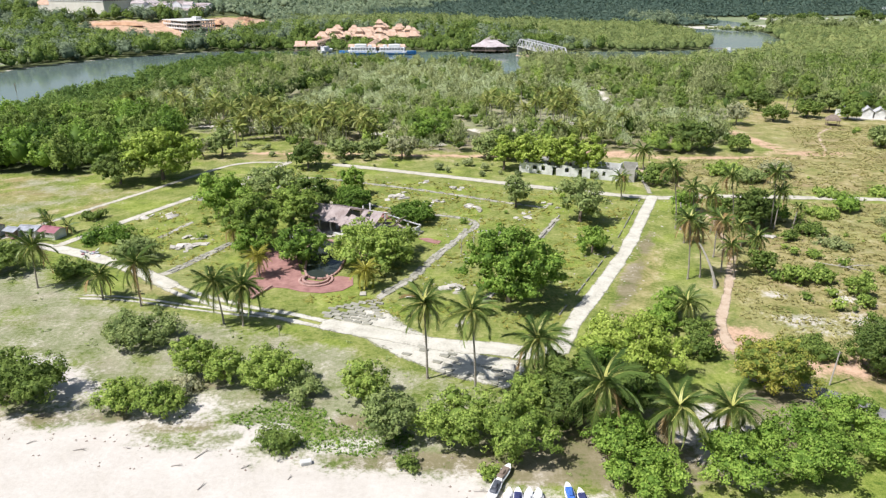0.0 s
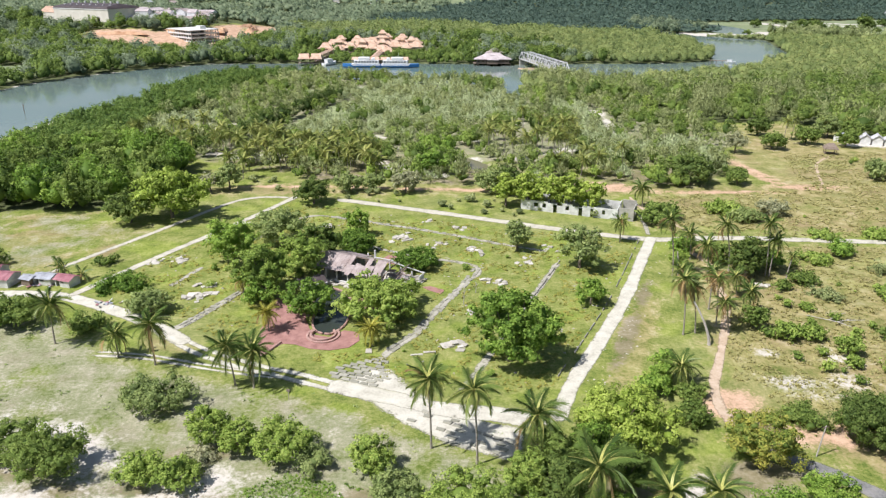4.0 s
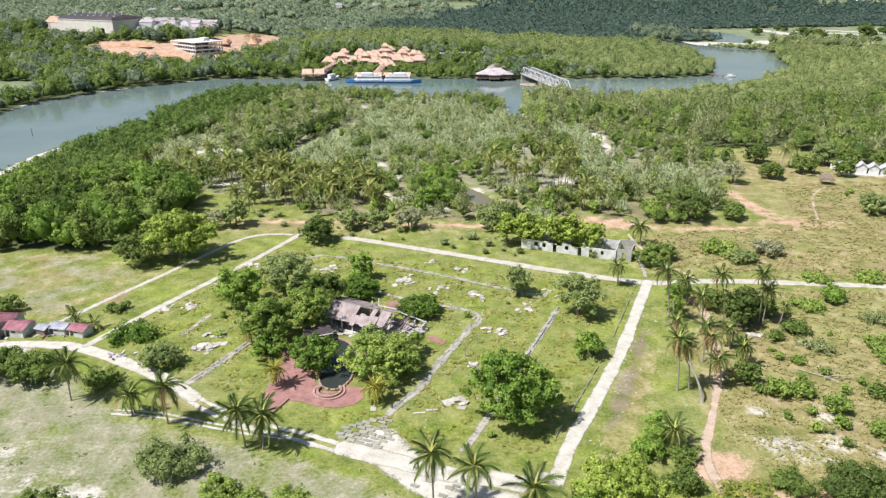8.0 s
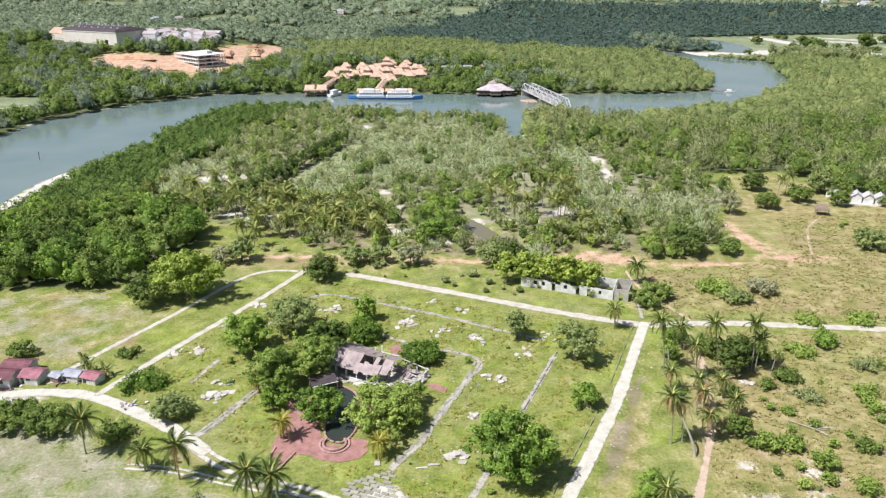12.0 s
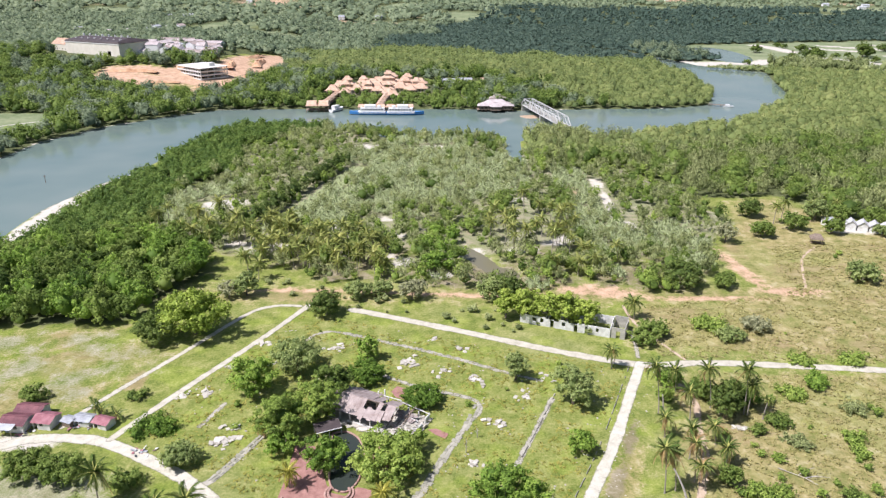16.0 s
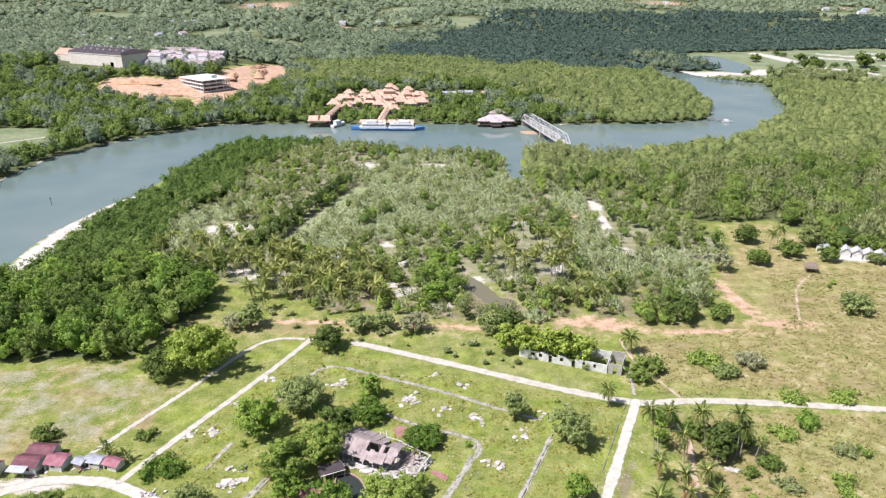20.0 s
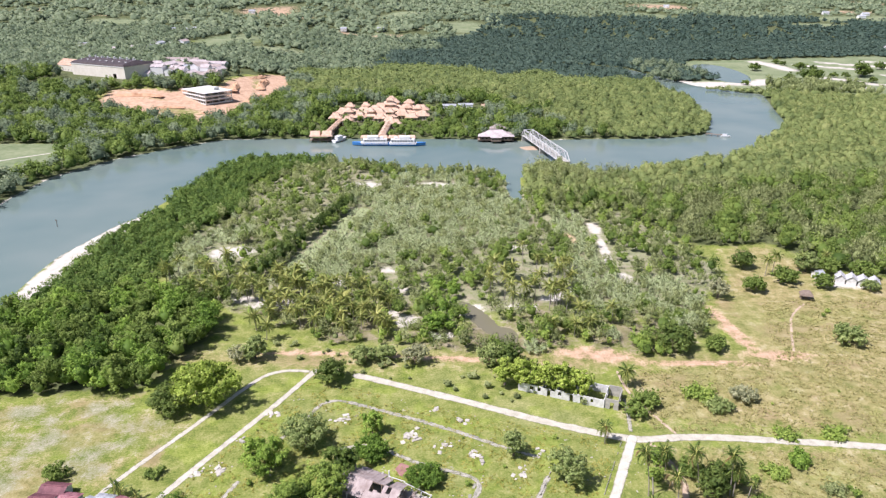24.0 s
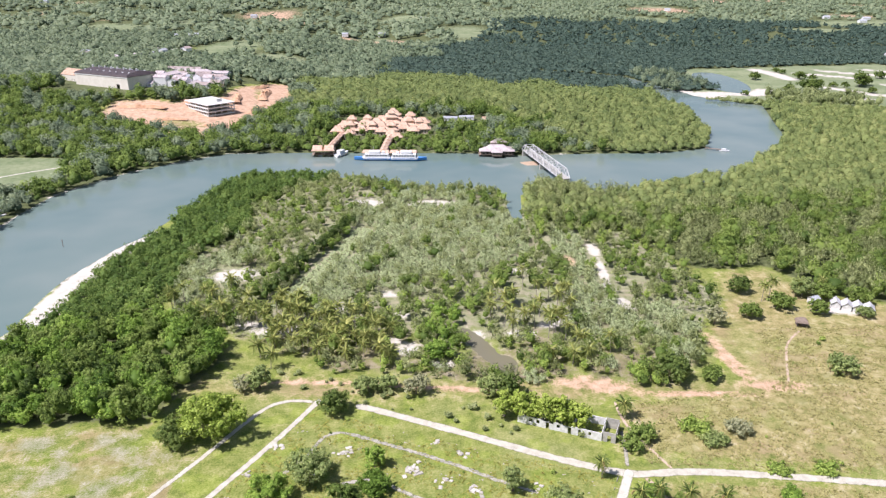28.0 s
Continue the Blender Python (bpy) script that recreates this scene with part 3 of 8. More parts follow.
    dry = np.maximum(dry, np.clip(0.5 + signed(px, py, [(-120, 60), (60, 55), (20, 76), (-20, 88), (-45, 99), (-75, 112), (-130, 112)]) / 8, 0, 1) * (0.2 + 0.2 * wave(px, py, 15, 12)))
    dune_cover = np.clip(0.5 + signed(px, py, [(-130, 60), (10, 52), (16, 60), (6, 72), (-12, 82), (-32, 90), (-50, 97), (-66, 110), (-96, 113), (-140, 112)]) / 7, 0, 1) * (0.68 + 0.3 * wave(px, py, 13, 12))
    dry = np.maximum(dry, np.clip(0.5 + signed(px, py, [(-130, 128), (-80, 128), (-66, 158), (-85, 172), (-160, 165)]) / 10, 0, 1) * (0.46 + 0.3 * wave(px, py, 18, 8)))
    dry = np.maximum(dry, ell(px, py, 31, 103, 3.5, 22, -22) * 0.7)
    dry = np.maximum(dry, ell(px, py, -222, 578, 32, 16, -8))
    for cx, cy, rx, ry, a in ((-93, 152, 9, 5, 10), (-92, 137, 10, 4, 0), (-100, 130, 6, 5, 0), (-74, 143, 2.5, 5, 20), (-45, 101, 6, 2, -20)):
        dry = np.maximum(dry, ell(px, py, cx, cy, rx, ry, a))
    dry = np.maximum(dry, np.clip((187 - np.abs(py - 190) * 12) / 187, 0, 1) * 0.7 * (np.abs(px) < 100))
    far_land = np.clip((py - 940) / 120, 0, 1)
    forest = far_land * 0.9
    for poly in (WEST_MANGROVE, EAST_WOOD, LOW_WOOD):
        forest = np.maximum(forest, np.clip(0.35 + signed(px, py, poly) / 10, 0, 0.95))
    forest = np.maximum(forest, np.where((py > 478) & (d < 4) & (py < 1000), 0.85, 0) * (np.clip(soil, 0, 1) < 0.2))
    field = np.where(golf | inside(px, py, GOLF_WEST), 0.9, 0.0)
    for n, (cx, cy, rx, ry) in enumerate(FAR_FIELDS):
        field = np.maximum(field, ell(px, py, cx, cy, rx, ry) * (0.35 if n < 11 else 0.8))
    field = np.maximum(field, np.where(py > 1050, np.clip((wave(px, py * 1.4, 300, 33) - 0.35) * 3, 0, 0.7), 0))
    wood = np.zeros_like(px)
    for poly in (LOW_WOOD, WEST_MANGROVE, SCRUB, EAST_WOOD):
        wood = np.maximum(wood, np.clip(0.5 + signed(px, py, poly) / 8, 0, 1))
    wood = np.maximum(wood, np.where((d < 1) & (py > 470) & (py < 1050) & (soil < 0.2) & ~golf, 0.8, 0))
    wood = np.maximum(wood, np.where((px < -150) & (py > 250 - (px + 150)) & (py < 500) & (d < 2) & ~inside(px, py, GOLF_WEST), 0.9, 0))
    litter = wood * (0.55 + 0.35 * wave(px, py, 20, 9))
    litter = np.maximum(litter, np.maximum(ell(px, py, 30, 104, 1.8, 13, -24), ell(px, py, 37, 121, 1.5, 8, -22)) * 0.8)
    for cx, cy, rx, ry in ((-2, 58.6, 12, 2.2), (9, 57.6, 11, 3), (19, 58, 9, 5), (27, 60, 7, 5), (18, 65, 9, 4), (34, 67, 6, 3), (-45, 66, 7, 2.4), (-28, 65, 5, 1.8), (-35, 66.5, 5, 1.8), (-52, 70, 5, 2.5), (-9, 65.5, 4, 2), (-31, 73, 5, 2), (38, 70, 6, 3), (41, 79, 5, 3), (12, 60, 9, 4), (16, 66, 8, 4), (26, 62, 8, 5), (36, 62, 7, 4)):
        litter = np.maximum(litter, ell(px, py, cx, cy, rx, ry) * 0.75)
    forest = np.maximum(forest, np.where((px < -150) & (py > 250 - (px + 150)) & (py < 500) & (d < 3) & ~inside(px, py, GOLF_WEST), 0.9, 0))
    litter = np.where(inside(px, py, SCRUB), litter * (1.0 - 0.4 * np.clip((py - 205) / 30, 0, 1)), litter)
    dune_cover = np.maximum(dune_cover, np.clip(0.5 + signed(px, py, SCRUB) / 8, 0, 1) * (0.75 + 0.2 * wave(px, py, 16, 91)) * np.clip((py - 196) / 40, 0.2, 1))
    dune_cover = np.maximum(dune_cover, np.clip(0.5 + signed(px, py, [(-150, 122), (-88, 128), (-68, 148), (-72, 160), (-92, 170), (-160, 168)]) / 9, 0, 1) * (0.42 + 0.4 * wave(px, py, 17, 94)))
    n = len(xs)
    i = (np.arange(len(ys) - 1)[:, None] * n + np.arange(n - 1)[None]).ravel()
    quads = np.stack([i, i + 1, i + n + 1, i + n], 1)
    me = build("ground", np.stack([px, py, Z], 1), quads, GROUND, 4, {"sand": sand, "soil": soil, "dry": dry, "dune": dune_cover, "litter": litter, "forest": forest, "field": field}, True)
    tagged(new("ground", me), "flat grassy coastal ground with sand, red soil and far hills", "ground", kind="structure")


GOLF_WEST = [(-460, 350), (-310, 372), (-252, 388), (-242, 414), (-262, 472), (-460, 485)]
FAR_FIELDS = [(-936, 1761, 90, 90), (-848, 1494, 45, 60), (-365, 1481, 75, 130), (-267, 1331, 30, 40), (-103, 1183, 45, 45), (-172, 1218, 30, 25), (554, 1997, 120, 130), (823, 2393, 90, 150), (1025, 2440, 80, 140), (1204, 2182, 70, 120), (957, 1811, 90, 90),
              (-310, 1020, 45, 105), (-222, 935, 42, 40), (-102, 1580, 60, 120), (25, 1339, 45, 110), (454, 1736, 60, 90), (876, 1600, 120, 110), (700, 1435, 80, 50), (17, 1183, 25, 40), (-560, 1230, 60, 60)]
ORANGE = [(-296, 575), (-299, 629), (-271, 632), (-249, 628), (-233, 640), (-215, 660), (-212, 699), (-206, 727), (-190, 761), (-176, 766), (-166, 739), (-155, 670), (-163, 640), (-172, 610), (-170, 585), (-177, 560), (-190, 545), (-209, 541), (-229, 553), (-243, 565), (-260, 570)]
LOW_WOOD = [(-240, 150), (-129, 168), (-114, 169), (-88, 170), (-84, 185), (-76, 206), (-84, 225), (-106, 236), (-122, 238), (-141, 221), (-156, 212), (-166, 200)]
WEST_MANGROVE = [(-158, 203), (-141, 219), (-120, 236), (-112, 252), (-115, 268), (-119, 293), (-101, 331), (-110, 377), (-68, 424), (-100, 432), (-130, 427), (-138, 396), (-144, 352), (-142, 330), (-147, 309), (-150, 290), (-152, 272), (-151, 250), (-148, 228)]
SCRUB = [(-120, 295), (-112, 254), (-103, 236), (-82, 224), (-62, 212), (-50, 206), (-38, 198), (-18, 198), (14, 191), (53, 193), (71, 190), (83, 205),
         (95, 237), (109, 256), (100, 291), (85, 335), (42, 362), (24, 393), (-33, 400), (-66, 424), (-111, 380), (-102, 333)]
EAST_WOOD = [(40, 362), (57, 335), (85, 333), (99, 294), (108, 284), (137, 288), (148, 270), (155, 257), (175, 250), (420, 215), (640, 420), (420, 640), (300, 672), (276, 612), (258, 546), (222, 484), (176, 433),
             (137, 417), (116, 402), (87, 390), (58, 412), (41, 396)]
make_ground()
bm = bmesh.new()
bmesh.ops.create_grid(bm, x_segments=1, y_segments=1, size=0.5, matrix=pose(0, 400, SEA_LEVEL) @ Matrix.Diagonal((4000, 2400, 1, 1)))
tagged(part("water", bm, WATER), "calm green-blue tidal river and sea", "water", kind="structure")


def pool(name, cx, cy, rx, ry, turn, z, mat, label):
    bm = bmesh.new()
    g = random.Random(4)
    ring = [bm.verts.new(pose(cx, cy, z, 0, 0, turn) @ Vector((rx * math.cos(a), ry * math.sin(a), 0)) * 1.0) for a in np.arange(28) * 6.283 / 28]
    bm.faces.new(ring)
    return tagged(part(name, bm, mat), label, "water", kind="structure")


pool("pool_scrub", 12.5, 213, 8, 24, 28, SEA_LEVEL + 0.02, MUD_WATER, "still brown pool in the scrub")


# ---- roads and paths ----
def road(name, pts, width, mat, label, z=0.05, ruts=False, ragged=0.25, seed=1, fade=1.0):
    c = curve(pts, 0.8)
    d = np.gradient(c, axis=0)
    nrm = np.stack([-d[:, 1], d[:, 0]], 1) / np.hypot(d[:, 0], d[:, 1])[:, None]
    across = np.array([-0.62, -0.42, -0.2, 0.0, 0.2, 0.42, 0.62])
    wear = np.array([-0.2, 0.55, 0.95, -0.6, 0.95, 0.55, -0.2]) if ruts else np.array([-0.1, 0.6, 1.0, 1.0, 1.0, 0.6, -0.1])
    wheel = np.array([0.1, 0.6, 1.0, 0.72, 1.0, 0.6, 0.1])
    wid = width * (1 + ragged * 0.5 * wave(c[:, 0], c[:, 1], 9, seed))
    px = c[:, None, :] + nrm[:, None, :] * (across[None, :, None] * wid[:, None, None])
    n, k = len(c), len(across)
    v = np.concatenate([px, np.full((n, k, 1), z)], 2).reshape(-1, 3)
    i = (np.arange(n - 1)[:, None] * k + np.arange(k - 1)[None]).ravel()
    me = build(name, v, np.stack([i, i + 1, i + k + 1, i + k], 1), mat, 4, {"wear": np.tile(wear, n) * fade - np.repeat(np.clip(1 - np.minimum(np.arange(n), np.arange(n)[::-1]) / 3, 0, 1), k) * 1.2, "wheel": np.tile(wheel, n)})
    return tagged(new(name, me), label, "road", kind="structure")


road("road_beach", [(-100, 113), (-91, 118), (-86, 120.2), (-79, 120.6), (-69.8, 119), (-54.2, 110.8), (-46.5, 105.2), (-41.5, 101.2)], 3.1, CORAL, "white crushed-coral track along the beach", 0.06)
road("track_shore", [(-49, 107), (-39.5, 99.4), (-30.5, 94.6), (-21.8, 91.2), (-14.5, 88), (-9, 86.2)], 3.0, CORAL, "twin-rut sandy track across the lawn", 0.058, True)
road("track_forecourt", [(-18, 89.6), (-8, 86), (-0.8, 83.2), (6.5, 82), (11.8, 80.8), (16, 83.5)], 3.6, CORAL, "pale sandy track to the cross-roads", 0.061)
road("road_east", [(14.5, 79.6), (18.8, 90.3), (24.3, 100.9), (33.1, 119), (42.6, 141.6), (47.2, 152.6)], 2.6, CORAL, "straight white crushed-coral road", 0.065)
road("road_north", [(-30, 180.6), (-24, 178.8), (-16.6, 175.7), (0.1, 168.7), (15.7, 161.8), (30.5, 155.6), (46.5, 150.6), (60, 151.3), (74, 150.9), (111, 147.4), (150, 142), (260, 128)], 2.9, LANE, "pale crushed-coral road behind the plot", 0.055)
road("road_inner_west", [(-40, 184), (-46.5, 169), (-52.5, 156.4), (-61.2, 139), (-70.4, 119)], 1.9, LANE, "narrow pale concrete lane", 0.07)
road("road_outer_west", [(-40.8, 181.8), (-45, 182.6), (-50, 182.4), (-55.5, 179), (-60.8, 169.5), (-66.9, 156.5), (-78.3, 134), (-82.5, 123)], 1.6, LANE, "old grey concrete lane on the west side", 0.062, fade=0.85)
road("track_beach", [(-57, 98.2), (-52, 98), (-45.5, 96.9), (-37.8, 94.6), (-31.6, 93), (-24, 91.4)], 2.0, CORAL, "twin-rut sandy track", 0.045, True, fade=0.85)
road("path_north", [(-45, 148), (-39.5, 156.1), (-36.4, 164), (-33, 166.8), (-28.7, 166.4), (-15.5, 161), (0, 154), (11.8, 147.6), (22.9, 142.5)], 1.5, OLD_PATH, "overgrown concrete garden path", 0.04, fade=0.62)
road("path_garden", [(-30, 145), (-26.6, 146), (-21.3, 147.1), (-15.7, 145.1), (-7.4, 140.3), (3, 136.5), (6.2, 134), (6.3, 130.5), (3.6, 125.7), (-1.3, 114.6), (-5.2, 105.1), (-8.9, 99.5), (-11, 95)], 1.6, OLD_PATH, "overgrown concrete garden path", 0.044, fade=0.62)
road("path_east", [(23.6, 137.2), (19.5, 127.5), (14, 115), (5.1, 94), (1.5, 87)], 1.6, OLD_PATH, "straight old concrete path", 0.042, fade=0.62)
road("path_west", [(-38.8, 121.6), (-42, 114.5), (-45.2, 107.8), (-48.6, 105.3)], 1.7, OLD_PATH, "old concrete path to the lane", 0.043)
road("path_lawn", [(-49.3, 135.1), (-51.5, 129), (-53.5, 122.8)], 1.5, OLD_PATH, "old concrete path in the lawn", 0.041, fade=0.62)
road("track_palms", [(50, 150), (53.4, 141), (54.5, 134), (52.4, 125), (50.6, 115.5), (47, 106.5), (42.2, 96), (39.2, 89.5), (38, 83), (38.5, 76)], 1.7, EARTH, "red-brown earth track between palms", 0.046, False, 0.6, fade=0.8)
road("road_asphalt", [(36, 75.5), (42.5, 72.6), (46.5, 69.7), (50, 66), (60, 55)], 2.6, ASPHALT, "grey asphalt lane", 0.05)
road("track_field", [(49.5, 184), (50.5, 172), (55, 160), (58.5, 152)], 0.9, EARTH, "thin foot track in dry grass", 0.04)
road("path_wall", [(46.5, 152), (47.6, 160), (48.5, 170)], 1.3, OLD_PATH, "old path past the roofless wall", 0.041, fade=0.62)
road("golf_path_upper", [(-330, 405), (-296, 416), (-275, 436), (-258, 450)], 2.2, CORAL, "pale footpath across the riverside lawn", 0.05)
road("golf_path_lower", [(-275, 396), (-259, 408), (-249, 418), (-244, 428)], 1.8, CORAL, "pale footpath across the riverside lawn", 0.05)
road("forecourt", [(-12.5, 93.5), (-8.5, 87.5), (-3, 82), (3.5, 77.5), (10.5, 75)], 7.0, CORAL, "broken pale concrete forecourt by the palms", 0.052)


# ---- trees ----
def unit(a):
    return a / np.maximum(np.linalg.norm(a, axis=1), 1e-6)[:, None]


def crown_mesh(name, mat, seed, h, r, base, lobes, leaves, size, flat=0.0, tint=0.5, ragged=0.25):
    """A crown of leafy lobes round a ragged ellipsoid, from height base to h."""
    g = np.random.default_rng(seed)
    k = np.arange(lobes)
    up = np.clip(1 - (k + 0.5) * 1.75 / lobes + g.normal(0, 0.12, lobes), -0.85, 1)
    ang = k * 2.39996 + g.normal(0, 0.45, lobes)
    rr = np.sqrt(np.clip(1 - up * up, 0, 1))
    mid, half = (h + base) / 2, (h - base) / 2
    lr = r * g.uniform(0.7, 1.3, lobes) * 1.85 / math.sqrt(lobes)
    reach = np.clip(g.normal(0.71, ragged * 0.45, lobes), 0.45, 1.0)
    c = np.stack([np.cos(ang) * rr * r * reach, np.sin(ang) * rr * r * reach, mid + up * np.maximum(half - 0.6 * lr, 0.2 * half) * np.clip(reach + 0.2, 0, 1.05)], 1)
    if flat:
        c[:, 2] = base + np.round((c[:, 2] - base) / flat) * flat
    sq = g.uniform(0.6, 0.85, lobes) * (0.5 if flat else 1.0)
    # each lobe carries tufts, and each tuft leaves: kites that point outward and droop
    per = 8
    tk = np.repeat(np.arange(lobes), per)
    td = unit(g.normal(size=(lobes * per, 3)) + (0, 0, 0.3))
    squash = np.stack([np.ones(lobes), np.ones(lobes), sq], 1)
    tc = c[tk] + td * squash[tk] * (lr[tk] * g.uniform(0.35, 1.0, lobes * per))[:, None]
    tr = lr[tk] * g.uniform(0.2, 0.5, lobes * per)
    tuft_t = g.normal(0, 0.1, lobes * per)
    j = g.choice(lobes * per, leaves, p=tr ** 2 / (tr ** 2).sum())
    k = tk[j]
    dv = unit(g.normal(size=(leaves, 3)) + (0, 0, 0.35) + 0.5 * td[j])
    pos = tc[j] + dv * (tr[j] * g.uniform(0.45, 1.2, leaves))[:, None] * (1, 1, 0.8)
    pos[:, 2] = np.maximum(pos[:, 2], 0.12)
    nv = dv + g.normal(0, 0.45, (leaves, 3)) + (0, 0, 0.25)
    nv /= np.linalg.norm(nv, axis=1)[:, None]
    u = np.cross(nv, g.normal(size=(leaves, 3)))
    u /= np.linalg.norm(u, axis=1)[:, None]
    w = np.cross(nv, u)
    s = (size * g.uniform(0.5, 1.45, leaves))[:, None]
    v = np.stack([pos - u * s * 0.5, pos + w * s * 0.36, pos + u * s * 0.7 - nv * s * 0.2, pos - w * s * 0.36], 1).reshape(-1, 3)
    i = np.arange(leaves) * 4
    tri = np.concatenate([np.stack([i, i + 1, i + 2], 1), np.stack([i, i + 2, i + 3], 1)])
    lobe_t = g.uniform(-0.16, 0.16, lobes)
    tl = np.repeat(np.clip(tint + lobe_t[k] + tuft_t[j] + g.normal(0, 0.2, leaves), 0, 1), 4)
    # inner mass of each lobe, and of the whole
    iv, jf = ICO1
    cv = c[:, None, :] + iv[None] * (lr * 0.46)[:, None, None] * np.stack([np.ones(lobes), np.ones(lobes), sq], 1)[:, None, :] * g.uniform(0.6, 1.15, (lobes, len(iv), 1))
    heart = iv * (r * 0.4, r * 0.4, half * 0.42) * g.uniform(0.7, 1.1, (len(iv), 1)) + (0, 0, mid)
    if flat:
        heart = heart * (0.3, 0.3, 1)
    cv = np.concatenate([cv, heart[None]])
    cv[:, :, 2] = np.maximum(cv[:, :, 2], 0.05)
    cf = (jf[None] + (np.arange(lobes + 1) * len(iv))[:, None, None]).reshape(-1, 3) + len(v)
    # shade inside the crown, painted as a darker tint on the inner masses
    inner_shade = np.repeat(np.clip(tint - 0.45 + np.append(lobe_t, 0), 0, 1), len(iv))
    soft = 0.3 * dv + 0.35 * td[j] + (0, 0, 0.15) + 0.8 * nv
    heart_n = np.tile(iv, (lobes + 1, 1))
    return build(name, np.concatenate([v, cv.reshape(-1, 3)]), np.concatenate([tri, cf]), mat, 3, {"tint": np.concatenate([tl, inner_shade])}, False, unit(np.concatenate([np.repeat(soft, 4, 0), heart_n]))), c


def trunk_bm(h, r, tips, seed, r_top=0.45):
    g = random.Random(seed)
    bm = bmesh.new()
    last = Vector((0, 0, -0.1))
    rad = r
    for k in range(1, 4):
        nxt = Vector((g.uniform(-0.12, 0.12) * h * 0.3, g.uniform(-0.12, 0.12) * h * 0.3, h * k / 3))
        rod_bm(last, nxt, rad, rad * 0.82, 8, bm)
        last, rad = nxt, rad * 0.82
    for tip in tips:
        mid = last.lerp(Vector(tip), 0.5) + Vector((0, 0, -0.1 * h))
        rod_bm(last, mid, rad * 0.6, rad * 0.4, 5, bm)
        rod_bm(mid, tip, rad * 0.4, rad * 0.12, 5, bm)
    return bm


COUNT = [0]


def tree(kind, x, y, h, r, label, category="tree", low=0.04, lobes=26, density=1.0, size=None, flat=0.0, tint=0.68):
    """A tree or bush with its own trunk, limbs and crown."""
    COUNT[0] += 1
    seed = 100 + COUNT[0]
    size = size or (0.215 if y < 82 else 0.26 if y < 100 else 0.34 if y < 150 else 0.46) * (1.2 if r > 6 else 1.0)
    leaves = int(min(22000, density * 1.25 * 4.2 * math.pi * (r * r + r * h) / 3 / (0.43 * size * size)))
    name = "bush" if category == "bush" else "tree"
    ob = thing(name, label, category, pose(x, y, 0))
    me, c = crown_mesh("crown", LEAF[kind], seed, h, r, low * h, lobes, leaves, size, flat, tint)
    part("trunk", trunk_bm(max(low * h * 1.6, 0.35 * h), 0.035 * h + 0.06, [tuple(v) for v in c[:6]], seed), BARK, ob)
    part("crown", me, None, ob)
    return ob


# large trees and bushes of the plot
tree("bright", 9.9, 96.5, 12.0, 7.6, "large dense bright green tree with round crown", lobes=80, low=0.02, tint=0.55, density=1.3)
tree("lime", -67.4, 165.5, 12.2, 9.6, "very large spreading tree beside the concrete lane", lobes=44, low=0.06, tint=0.5)
tree("dark", -76.2, 161.8, 8.0, 5.6, "dark tree beside the large spreading tree")
tree("dark", -34.6, 177.1, 6.8, 4.6, "dark green tree at the lane corner")
tree("bright", -20.4, 152.4, 6.6, 3.1, "small round green tree in the garden")
tree("sage", 15.5, 143.8, 7, 2.9, "slender olive-green tree in the lawn")
tree("sage", 27.3, 133.8, 9.8, 4.8, "tall olive-green tree by the old path", lobes=30)
tree("bright", 26.4, 116.9, 4.8, 3.0, "young bright green tree by the road")
tree("bright", -19.5, 143.4, 4.4, 4.9, "dense rounded deep green bush", "bush", low=0.0, lobes=90, tint=0.24, size=0.25, density=1.3)
tree("bright", -6.2, 134.0, 4.0, 4.9, "dense rounded deep green bush", "bush", low=0.0, lobes=90, tint=0.24, size=0.25, density=1.3)
tree("bright", -44.5, 137.5, 9, 5.6, "dark green tree behind the ruined house")
tree("sage", -36.5, 147, 8.5, 6.2, "thin grey-green tree behind the ruined house", density=0.7)
tree("yellow", -34.6, 122.2, 9.2, 5.4, "olive-green tree over the ruined house", lobes=34, tint=0.45)
tree("bright", -33.5, 116.5, 4.6, 3.4, "bright green bush below the olive tree", "bush", low=0.02, tint=0.55)
tree("yellow", -28.4, 127.6, 9.8, 5.0, "yellow-green tree over the ruined house", lobes=30, tint=0.58)
tree("broad", -26, 134.5, 9.6, 4.6, "dark green tree behind the ruined roof", lobes=24, tint=0.4)
tree("bright", -24.2, 111.6, 6.6, 4.4, "green tree beside the pond", tint=0.42)
tree("yellow", -12, 110.5, 7.2, 7.0, "spreading yellow-green tree by the pond", lobes=40, tint=0.7)
tree("yellow", -8.0, 116.5, 5.2, 3.4, "yellow-green tree at the corner of the ruin", tint=0.6)
tree("sage", -52.5, 113.1, 4.2, 4.0, "low olive-green tree by the road")
tree("broad", -70.5, 135.6, 1.7, 2.2, "low green bush beside the lane", "bush", low=0, lobes=10)
tree("bright", -62.5, 124, 1.3, 4.6, "spreading low creeper over the grass", "bush", low=0, lobes=16, tint=0.35)
tree("broad", -80, 109, 5.6, 4.6, "dense green trees beside the beach track", lobes=26)
tree("broad", -73.5, 108, 5.2, 4.4, "dense green trees beside the beach track", lobes=26)
tree("broad", -60.7, 106.8, 2.2, 2.9, "low green bush on the grass", "bush", low=0.1, lobes=12)
tree("sage", -40.5, 84.2, 3.6, 5.0, "spreading grey-green bush on the dune", "bush", low=0.05, lobes=34, density=0.8, tint=0.6)
tree("yellow", -30.3, 76, 5.0, 3.0, "yellow-green bush on the dune", "bush", low=0.05)
tree("yellow", -26.2, 74, 4.2, 2.6, "yellow-green bush on the dune", "bush", low=0.05)
